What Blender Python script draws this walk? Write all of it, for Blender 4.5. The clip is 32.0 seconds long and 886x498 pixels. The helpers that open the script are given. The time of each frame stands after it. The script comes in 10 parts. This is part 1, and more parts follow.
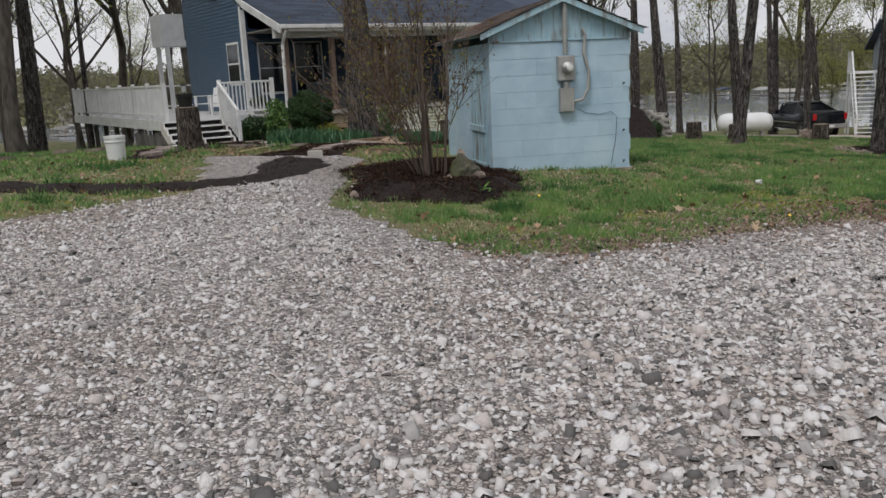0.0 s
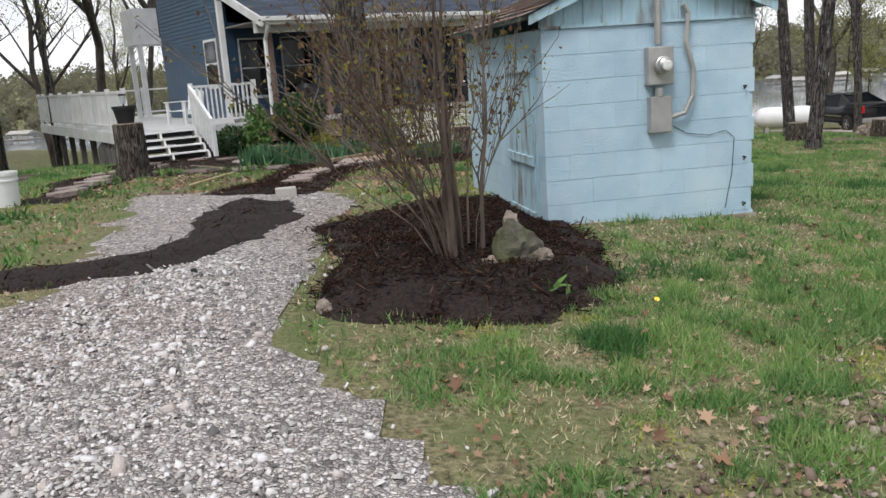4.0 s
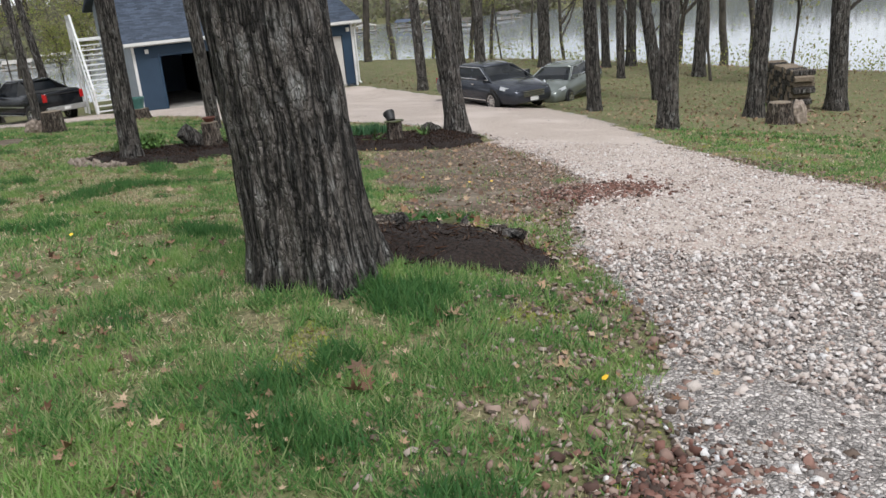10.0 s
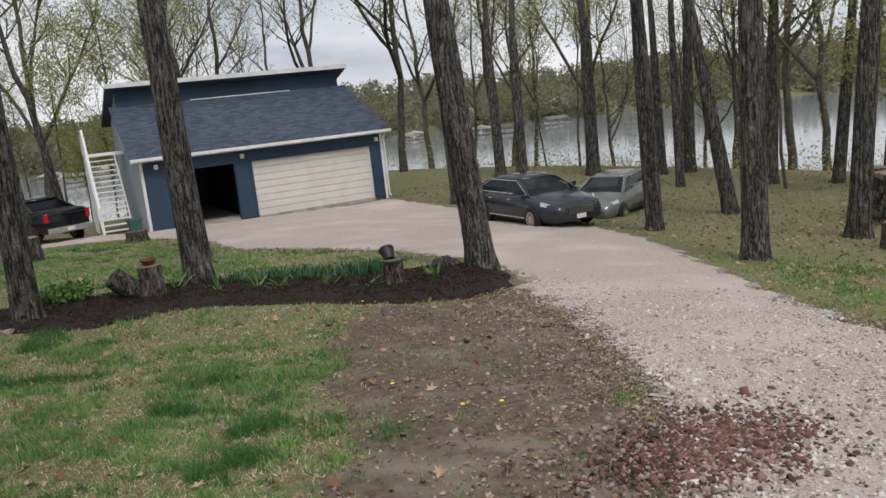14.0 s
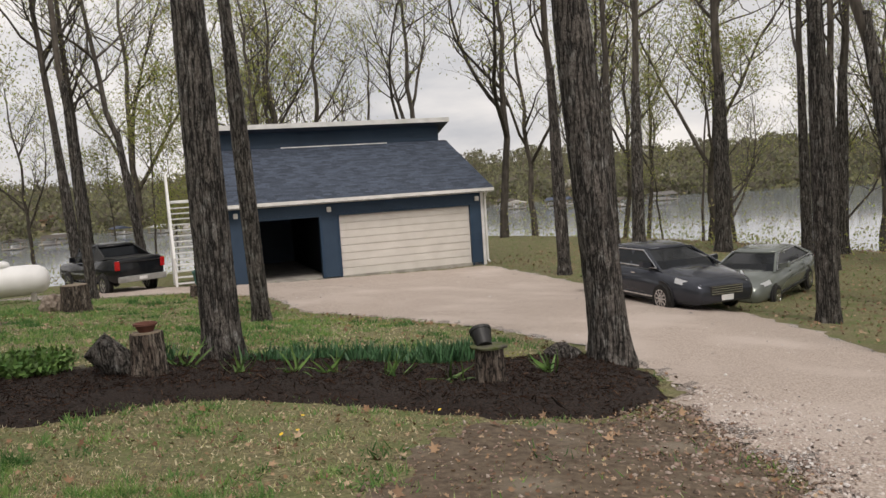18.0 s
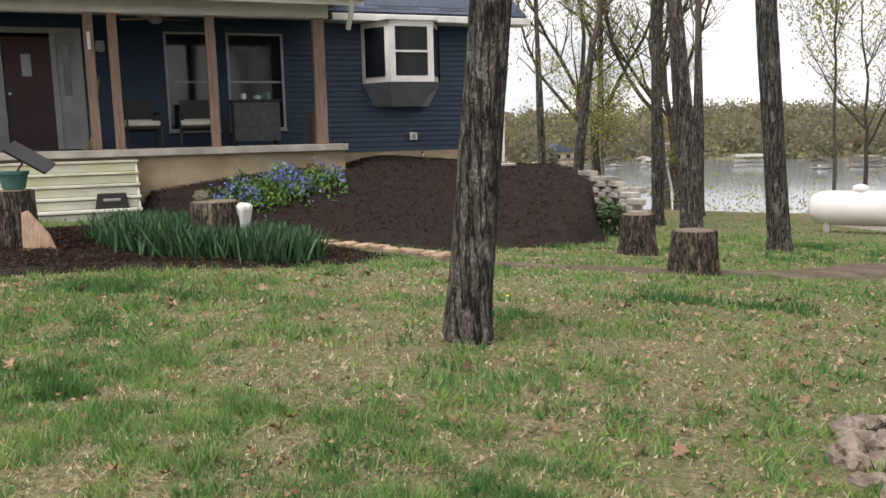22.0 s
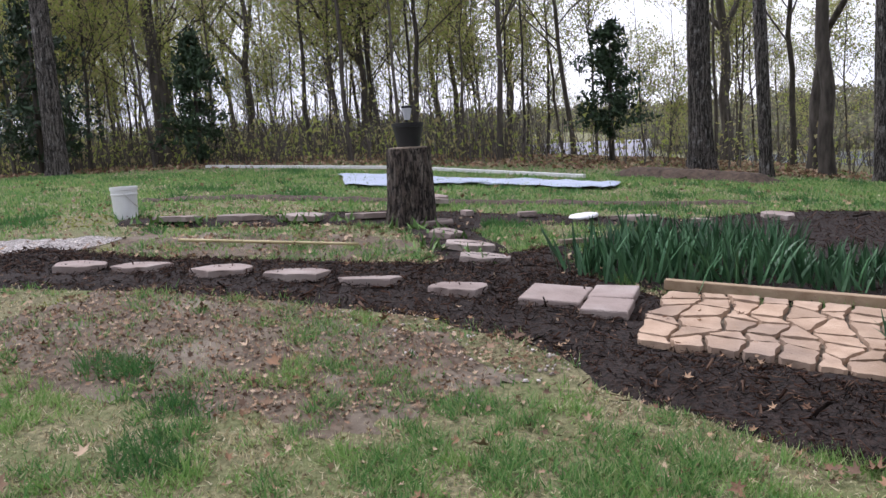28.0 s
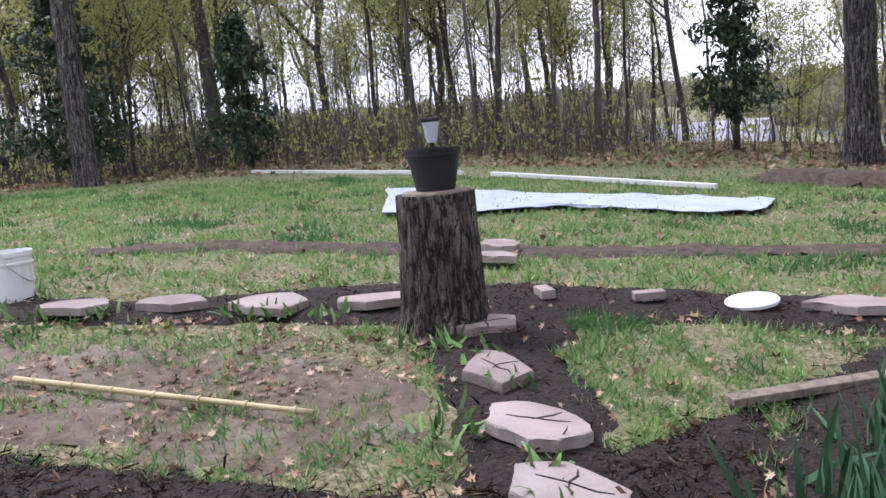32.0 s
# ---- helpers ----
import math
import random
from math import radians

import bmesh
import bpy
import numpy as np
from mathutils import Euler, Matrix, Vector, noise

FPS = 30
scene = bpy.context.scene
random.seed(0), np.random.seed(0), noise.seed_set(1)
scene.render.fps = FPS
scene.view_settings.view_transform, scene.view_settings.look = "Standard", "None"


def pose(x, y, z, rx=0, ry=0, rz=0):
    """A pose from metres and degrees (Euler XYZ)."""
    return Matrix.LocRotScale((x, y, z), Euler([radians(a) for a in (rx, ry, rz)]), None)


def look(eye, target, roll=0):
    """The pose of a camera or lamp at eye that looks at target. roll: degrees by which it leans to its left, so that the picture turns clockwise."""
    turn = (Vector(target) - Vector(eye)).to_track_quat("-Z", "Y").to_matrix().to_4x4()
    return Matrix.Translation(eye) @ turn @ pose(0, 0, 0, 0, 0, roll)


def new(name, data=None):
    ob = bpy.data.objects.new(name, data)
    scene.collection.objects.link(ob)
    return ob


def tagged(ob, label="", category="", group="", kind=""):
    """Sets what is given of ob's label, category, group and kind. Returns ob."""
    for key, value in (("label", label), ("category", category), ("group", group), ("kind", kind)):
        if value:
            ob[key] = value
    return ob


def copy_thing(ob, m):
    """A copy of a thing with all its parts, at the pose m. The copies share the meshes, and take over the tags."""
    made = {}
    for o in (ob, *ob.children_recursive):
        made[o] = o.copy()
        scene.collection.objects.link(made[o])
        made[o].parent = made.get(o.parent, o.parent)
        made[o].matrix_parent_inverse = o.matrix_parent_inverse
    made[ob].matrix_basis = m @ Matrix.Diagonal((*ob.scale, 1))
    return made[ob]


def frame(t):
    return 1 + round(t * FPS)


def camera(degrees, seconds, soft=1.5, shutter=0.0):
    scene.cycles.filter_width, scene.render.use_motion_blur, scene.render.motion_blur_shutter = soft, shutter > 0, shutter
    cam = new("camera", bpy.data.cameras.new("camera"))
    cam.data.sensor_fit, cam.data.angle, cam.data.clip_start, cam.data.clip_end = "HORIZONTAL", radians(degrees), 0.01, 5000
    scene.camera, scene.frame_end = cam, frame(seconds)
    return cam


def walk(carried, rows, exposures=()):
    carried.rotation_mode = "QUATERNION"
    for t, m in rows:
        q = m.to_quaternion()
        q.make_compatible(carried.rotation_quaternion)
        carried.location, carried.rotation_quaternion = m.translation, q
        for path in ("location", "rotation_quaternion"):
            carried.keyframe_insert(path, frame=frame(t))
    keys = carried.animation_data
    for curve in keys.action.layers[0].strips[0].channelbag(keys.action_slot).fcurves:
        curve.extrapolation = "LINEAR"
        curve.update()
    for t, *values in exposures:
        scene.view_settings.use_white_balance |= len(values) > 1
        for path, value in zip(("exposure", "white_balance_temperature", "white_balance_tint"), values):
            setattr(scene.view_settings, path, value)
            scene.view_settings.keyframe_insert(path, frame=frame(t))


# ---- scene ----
cam = camera(56.8, 32.0)
METRES, EYE, TILT, LEAN, TURN = 32.0, 1.35, 0.0, 0.0, 0.0
ROWS = [
    (0.0, 0.0, 0.0, 0.0, -0.59, -12.07, 2.76),
    (0.5, -0.0036, 0.0149, 0.0005, 0.52, -12.74, 2.28),
    (1.0, -0.0026, 0.0295, 0.001, 1.5, -12.92, 3.27),
    (1.5, -0.0034, 0.0426, 0.0009, 2.31, -12.47, 3.31),
    (2.0, -0.0029, 0.0571, 0.0016, 0.36, -12.69, 3.45),
    (2.5, -0.002, 0.0724, 0.0022, 0.24, -11.05, 2.83),
    (4.5, -0.0052, 0.1305, 0.0034, -0.81, -13.23, 4.32),
    (5.0, -0.0055, 0.1447, 0.0038, -3.41, -14.0, 4.49),
    (5.5, -0.0027, 0.1572, 0.0037, -12.76, -15.18, 5.71),
    (6.0, 0.0078, 0.1671, 0.0034, -25.66, -16.14, 7.25),
    (6.5, 0.0194, 0.1761, 0.0027, -37.57, -16.05, 6.9),
    (7.0, 0.0348, 0.1821, 0.0016, -47.41, -16.82, 6.27),
    (7.5, 0.0501, 0.1903, 0.0004, -50.71, -17.27, 5.47),
    (8.0, 0.0655, 0.1972, 0.0001, -52.83, -15.61, 4.94),
    (8.5, 0.0796, 0.2039, -0.0004, -52.12, -14.73, 4.98),
    (9.0, 0.0941, 0.2121, -0.001, -52.4, -15.31, 4.69),
    (9.5, 0.1088, 0.2195, -0.0019, -50.59, -17.27, 5.53),
    (10.0, 0.1242, 0.2294, -0.003, -49.92, -17.77, 4.87),
    (10.5, 0.1385, 0.2375, -0.0042, -48.25, -17.97, 4.03),
    (11.0, 0.1521, 0.2472, -0.0047, -47.08, -18.68, 4.77),
    (11.5, 0.1659, 0.2544, -0.0055, -47.62, -19.49, 5.33),
    (12.0, 0.1788, 0.2644, -0.0061, -44.98, -17.86, 6.39),
    (12.5, 0.1916, 0.2736, -0.0056, -42.57, -13.62, 7.52),
    (13.0, 0.203, 0.2828, -0.006, -41.31, -12.71, 7.13),
    (13.5, 0.2156, 0.2912, -0.0065, -43.82, -10.75, 7.28),
    (14.0, 0.2315, 0.2989, -0.0085, -46.51, -10.32, 6.18),
    (14.5, 0.2451, 0.3077, -0.0105, -47.2, -9.71, 2.96),
    (15.0, 0.2578, 0.3147, -0.0127, -43.82, -8.07, 1.11),
    (15.5, 0.2681, 0.3238, -0.0145, -40.92, -6.81, 0.27),
    (17.5, 0.303, 0.3711, -0.0234, -42.23, -5.48, 3.16),
    (18.0, 0.3062, 0.3832, -0.0242, -39.37, -4.85, 3.75),
    (18.5, 0.3096, 0.4018, -0.0259, -33.56, -5.51, 2.66),
    (19.0, 0.3102, 0.4185, -0.0264, -28.03, -6.94, 2.69),
    (19.5, 0.3099, 0.4362, -0.0267, -20.59, -7.09, 2.16),
    (20.0, 0.3083, 0.4529, -0.0272, -17.22, -7.29, 1.4),
    (20.5, 0.3056, 0.4676, -0.0274, -12.04, -7.71, 1.64),
    (21.0, 0.2991, 0.4836, -0.0282, -4.73, -8.24, 0.46),
    (21.5, 0.2902, 0.4999, -0.0274, 3.62, -8.29, 0.32),
    (22.0, 0.2812, 0.5155, -0.0264, 12.61, -7.84, 1.43),
    (22.5, 0.2705, 0.5278, -0.0251, 21.52, -7.64, 1.04),
    (23.0, 0.2608, 0.5396, -0.0243, 30.13, -7.56, 1.28),
    (23.5, 0.2472, 0.5486, -0.0241, 36.77, -8.14, 1.1),
    (24.0, 0.2331, 0.5557, -0.0224, 46.86, -9.6, 1.71),
    (24.5, 0.219, 0.5615, -0.0207, 58.48, -10.6, 2.82),
    (25.0, 0.204, 0.5636, -0.0181, 67.43, -10.09, 2.56),
    (25.5, 0.1895, 0.5669, -0.0164, 75.0, -9.87, 3.11),
    (26.0, 0.1753, 0.5682, -0.0144, 82.14, -9.0, 3.28),
    (26.5, 0.1605, 0.568, -0.0118, 88.58, -6.78, 2.91),
    (28.5, 0.0964, 0.561, -0.0081, 106.28, -8.05, 3.47),
    (29.0, 0.0824, 0.5584, -0.0061, 109.98, -7.54, 4.13),
    (29.5, 0.0661, 0.5574, -0.0051, 113.34, -8.51, 5.72),
    (30.0, 0.0518, 0.5546, -0.0056, 112.96, -9.83, 5.1),
    (30.5, 0.0364, 0.5547, -0.0035, 110.0, -9.5, 5.27),
    (31.0, 0.0202, 0.5533, -0.0028, 108.9, -9.24, 6.0),
    (31.5, 0.0063, 0.549, -0.0017, 108.27, -9.13, 4.86),
    (32.0, -0.0071, 0.5456, 0.0002, 109.31, -8.77, 4.83),
]
walk(cam, [(t, pose(0, 0, EYE, TILT, LEAN, TURN) @ pose(METRES * x, METRES * y, METRES * z, 90 + pitch, roll, yaw)) for t, x, y, z, yaw, pitch, roll in ROWS], exposures=[
    (0.0, -0.32, 6300, 12), (2.5, -0.15, 6300, 12), (4.5, 0.46, 6200, 12), (5.0, 0.66, 6200, 12), (6.0, 1.08, 6600, 19), (7.0, 0.48, 6600, 16), (8.0, 0.22, 6300, 12), (9.0, 0.12, 6300, 11), (10.5, 0.5, 6100, 9), (12.0, 0.82, 6000, 9), (13.0, 0.52, 6200, 11), (14.0, -0.05, 6300, 11),
    (15.0, -0.22, 6500, 13), (18.0, -0.02, 6900, 13), (20.0, 0.06, 7000, 14), (21.0, 0.25, 6900, 16), (23.0, 1.0, 6500, 12), (24.0, 1.22, 6100, 14), (25.0, 1.0, 6000, 15), (26.0, 0.8, 5900, 16), (29.0, 0.62, 5900, 21), (31.0, 1.02, 5700, 22), (32.0, 1.02, 5700, 24)])

# ---- world, sun ----
world = bpy.data.worlds.new("sky")
scene.world = world
world.use_nodes = True
wn = world.node_tree.nodes
wl = world.node_tree.links
wn.clear()
w_out = wn.new("ShaderNodeOutputWorld")
w_bg = wn.new("ShaderNodeBackground")
w_sky = wn.new("ShaderNodeTexSky")
w_sky.sky_type = "NISHITA"
w_sky.sun_disc = False
w_sky.sun_elevation, w_sky.sun_rotation = radians(48), radians(200)
w_sky.air_density, w_sky.dust_density, w_sky.ozone_density = 1.0, 3.0, 1.0
w_co = wn.new("ShaderNodeTexCoord")
w_map = wn.new("ShaderNodeMapping")
w_map.inputs["Scale"].default_value = (1.0, 1.0, 3.2)
w_noise = wn.new("ShaderNodeTexNoise")
w_noise.inputs["Scale"].default_value = 2.6
w_noise.inputs["Detail"].default_value = 7
w_noise.inputs["Roughness"].default_value = 0.55
w_ramp = wn.new("ShaderNodeValToRGB")
w_ramp.color_ramp.elements[0].position, w_ramp.color_ramp.elements[0].color = 0.36, (11.0, 11.6, 12.6, 1)
w_ramp.color_ramp.elements[1].position, w_ramp.color_ramp.elements[1].color = 0.58, (18.6, 18.5, 18.4, 1)
w_mix = wn.new("ShaderNodeMix")
w_mix.data_type = "RGBA"
w_mix.inputs[0].default_value = 0.88
wl.new(w_co.outputs["Generated"], w_map.inputs[0])
wl.new(w_map.outputs[0], w_noise.inputs["Vector"])
wl.new(w_noise.outputs[0], w_ramp.inputs[0])
wl.new(w_sky.outputs[0], w_mix.inputs[6])
wl.new(w_ramp.outputs[0], w_mix.inputs[7])
wl.new(w_mix.outputs[2], w_bg.inputs[0])
w_bg.inputs[1].default_value = 0.055
wl.new(w_bg.outputs[0], w_out.inputs[0])

sun_data = bpy.data.lights.new("sun", "SUN")
sun_data.energy, sun_data.angle, sun_data.color = 2.0, radians(20), (1.0, 0.965, 0.92)
sun = new("sun", sun_data)
sun.matrix_world = look((-12, -24, 40), (0, 0, 0))

# ---- materials ----
def surface(name, c1, c2, scale=6.0, rough=0.75, bump=0.25, bscale=40.0, metal=0.0, c3=None, scale3=0.7, stretch=(1, 1, 1), spec=0.4, vary=0.12, amount3=0.5, glow=0.0):
    """A procedural surface: two colours in a fine noise, a third in large stains, relief, and a change of tone from object to object."""
    m = bpy.data.materials.new(name)
    m.use_nodes = True
    n, l = m.node_tree.nodes, m.node_tree.links
    b = n["Principled BSDF"]
    geo = n.new("ShaderNodeNewGeometry")
    mp = n.new("ShaderNodeMapping")
    mp.inputs["Scale"].default_value = stretch
    l.new(geo.outputs["Position"], mp.inputs[0])
    nz = n.new("ShaderNodeTexNoise")
    nz.inputs["Scale"].default_value, nz.inputs["Detail"].default_value = scale, 5
    l.new(mp.outputs[0], nz.inputs["Vector"])
    rp = n.new("ShaderNodeValToRGB")
    rp.color_ramp.elements[0].position, rp.color_ramp.elements[0].color = 0.32, (*c1, 1)
    rp.color_ramp.elements[1].position, rp.color_ramp.elements[1].color = 0.68, (*c2, 1)
    l.new(nz.outputs[0], rp.inputs[0])
    col = rp.outputs[0]
    if c3:
        n3 = n.new("ShaderNodeTexNoise")
        n3.inputs["Scale"].default_value, n3.inputs["Detail"].default_value = scale3, 6
        l.new(mp.outputs[0], n3.inputs["Vector"])
        r3 = n.new("ShaderNodeValToRGB")
        r3.color_ramp.elements[0].position, r3.color_ramp.elements[1].position = 1 - amount3 - 0.1, 1 - amount3 + 0.14
        l.new(n3.outputs[0], r3.inputs[0])
        mx = n.new("ShaderNodeMix")
        mx.data_type = "RGBA"
        mx.inputs[7].default_value = (*c3, 1)
        l.new(r3.outputs[0], mx.inputs[0])
        l.new(col, mx.inputs[6])
        col = mx.outputs[2]
    if vary:
        oi = n.new("ShaderNodeObjectInfo")
        mr = n.new("ShaderNodeMapRange")
        mr.inputs[3].default_value, mr.inputs[4].default_value = 1 - vary, 1 + vary
        l.new(oi.outputs["Random"], mr.inputs[0])
        hs = n.new("ShaderNodeHueSaturation")
        l.new(mr.outputs[0], hs.inputs["Value"])
        l.new(col, hs.inputs["Color"])
        col = hs.outputs[0]
    l.new(col, b.inputs["Base Color"])
    b.inputs["Roughness"].default_value, b.inputs["Metallic"].default_value = rough, metal
    b.inputs["Specular IOR Level"].default_value = spec
    if bump:
        nb = n.new("ShaderNodeTexNoise")
        nb.inputs["Scale"].default_value, nb.inputs["Detail"].default_value = bscale, 4
        l.new(mp.outputs[0], nb.inputs["Vector"])
        bp = n.new("ShaderNodeBump")
        bp.inputs["Strength"].default_value, bp.inputs["Distance"].default_value = bump, 0.02
        l.new(nb.outputs[0], bp.inputs["Height"])
        l.new(bp.outputs[0], b.inputs["Normal"])
    if glow:
        l.new(col, b.inputs["Emission Color"])
        b.inputs["Emission Strength"].default_value = glow
    return m


def island_tint(m, low, high):
    """Varies a material's tone from one loose piece of a mesh to the next."""
    n, l = m.node_tree.nodes, m.node_tree.links
    b = n["Principled BSDF"]
    src = b.inputs["Base Color"].links[0].from_socket
    geo = n.new("ShaderNodeNewGeometry")
    mr = n.new("ShaderNodeMapRange")
    mr.inputs[3].default_value, mr.inputs[4].default_value = low, high
    l.new(geo.outputs["Random Per Island"], mr.inputs[0])
    hs = n.new("ShaderNodeHueSaturation")
    l.new(mr.outputs[0], hs.inputs["Value"])
    l.new(src, hs.inputs["Color"])
    l.new(hs.outputs[0], b.inputs["Base Color"])
    return m


def thin_leaf(m, share=0.5):
    """Lets light shine through thin leaves."""
    n, l = m.node_tree.nodes, m.node_tree.links
    b = n["Principled BSDF"]
    tr = n.new("ShaderNodeBsdfTranslucent")
    mx = n.new("ShaderNodeMixShader")
    mx.inputs[0].default_value = share
    l.new(b.inputs["Base Color"].links[0].from_socket, tr.inputs[0])
    l.new(b.outputs[0], mx.inputs[1])
    l.new(tr.outputs[0], mx.inputs[2])
    l.new(mx.outputs[0], n["Material Output"].inputs[0])
    return m


def island_colours(name, colours, rough=0.8, spec=0.3, bump=0.0, bscale=60):
    """One of several colours for each loose piece of a mesh."""
    m = surface(name, colours[0], colours[0], 9, rough, bump, bscale, spec=spec, vary=0)
    n, l = m.node_tree.nodes, m.node_tree.links
    geo = n.new("ShaderNodeNewGeometry")
    rp = n.new("ShaderNodeValToRGB")
    rp.color_ramp.interpolation = "CONSTANT"
    rp.color_ramp.elements[0].color = (*colours[0], 1)
    rp.color_ramp.elements[1].position, rp.color_ramp.elements[1].color = 1 / len(colours), (*colours[1], 1)
    for i, c in enumerate(colours[2:], 2):
        e = rp.color_ramp.elements.new(i / len(colours))
        e.color = (*c, 1)
    l.new(geo.outputs["Random Per Island"], rp.inputs[0])
    l.new(rp.outputs[0], n["Principled BSDF"].inputs["Base Color"])
    return m


def furrow(m, scale=32.0, tall=0.17, deep=0.02):
    """Breaks bark into upright plates of uneven tone with dark cracks between."""
    n, l = m.node_tree.nodes, m.node_tree.links
    b = n["Principled BSDF"]
    src = b.inputs["Base Color"].links[0].from_socket
    geo = n.new("ShaderNodeNewGeometry")
    nz = n.new("ShaderNodeTexNoise")
    nz.inputs["Scale"].default_value, nz.inputs["Detail"].default_value = 6.0, 4
    l.new(geo.outputs["Position"], nz.inputs["Vector"])
    add = n.new("ShaderNodeVectorMath")
    add.operation = "MULTIPLY_ADD"
    add.inputs[1].default_value = (0.035, 0.035, 0.3)
    l.new(nz.outputs[1], add.inputs[0])
    l.new(geo.outputs["Position"], add.inputs[2])
    heights = []
    for sc, tl in ((scale * 0.5, tall * 0.7), (scale * 1.7, tall * 1.7)):
        mp = n.new("ShaderNodeMapping")
        mp.inputs["Scale"].default_value = (1, 1, tl)
        l.new(add.outputs[0], mp.inputs[0])
        if not heights:
            nt = n.new("ShaderNodeTexNoise")
            nt.inputs["Scale"].default_value, nt.inputs["Detail"].default_value, nt.inputs["Roughness"].default_value = sc, 3, 0.55
            l.new(mp.outputs[0], nt.inputs["Vector"])
            sb = n.new("ShaderNodeMath")
            sb.operation = "SUBTRACT"
            sb.inputs[1].default_value = 0.5
            l.new(nt.outputs[0], sb.inputs[0])
            ab = n.new("ShaderNodeMath")
            ab.operation = "ABSOLUTE"
            l.new(sb.outputs[0], ab.inputs[0])
            vo = n.new("ShaderNodeMath")
            vo.operation = "MULTIPLY"
            vo.inputs[1].default_value = 1.9
            l.new(ab.outputs[0], vo.inputs[0])
        else:
            vo = n.new("ShaderNodeTexVoronoi")
            vo.feature = "DISTANCE_TO_EDGE"
            vo.inputs["Scale"].default_value = sc
            l.new(mp.outputs[0], vo.inputs["Vector"])
        heights.append((vo, mp))
    col = src
    for (vo, mp), low, pos in ((heights[0], 0.07, 0.15), (heights[1], 0.5, 0.1)):
        rp = n.new("ShaderNodeValToRGB")
        rp.color_ramp.elements[0].position, rp.color_ramp.elements[0].color = 0.01, (low, low * 0.95, low * 0.9, 1)
        rp.color_ramp.elements[1].position, rp.color_ramp.elements[1].color = pos, (1.12, 1.12, 1.12, 1)
        l.new(vo.outputs[0], rp.inputs[0])
        mx = n.new("ShaderNodeMix")
        mx.data_type, mx.blend_type = "RGBA", "MULTIPLY"
        mx.inputs[0].default_value = 1.0
        l.new(col, mx.inputs[6])
        l.new(rp.outputs[0], mx.inputs[7])
        col = mx.outputs[2]
    cell = n.new("ShaderNodeTexVoronoi")
    cell.inputs["Scale"].default_value = scale
    l.new(heights[0][1].outputs[0], cell.inputs["Vector"])
    sep = n.new("ShaderNodeSeparateColor")
    l.new(cell.outputs["Color"], sep.inputs[0])
    mr = n.new("ShaderNodeMapRange")
    mr.inputs[3].default_value, mr.inputs[4].default_value = 0.75, 1.25
    l.new(sep.outputs[0], mr.inputs[0])
    hs = n.new("ShaderNodeHueSaturation")
    l.new(mr.outputs[0], hs.inputs["Value"])
    l.new(col, hs.inputs["Color"])
    l.new(hs.outputs[0], b.inputs["Base Color"])
    r2 = n.new("ShaderNodeMapRange")
    r2.inputs[2].default_value = 0.18
    l.new(heights[0][0].outputs[0], r2.inputs[0])
    r3 = n.new("ShaderNodeMapRange")
    r3.inputs[2].default_value, r3.inputs[4].default_value = 0.2, 0.35
    l.new(heights[1][0].outputs[0], r3.inputs[0])
    sm = n.new("ShaderNodeMath")
    l.new(r2.outputs[0], sm.inputs[0])
    l.new(r3.outputs[0], sm.inputs[1])
    bp = n.new("ShaderNodeBump")
    bp.inputs["Strength"].default_value, bp.inputs["Distance"].default_value = 1.0, deep
    l.new(sm.outputs[0], bp.inputs["Height"])
    l.new(b.inputs["Normal"].links[0].from_socket, bp.inputs["Normal"])
    l.new(bp.outputs[0], b.inputs["Normal"])
    return m


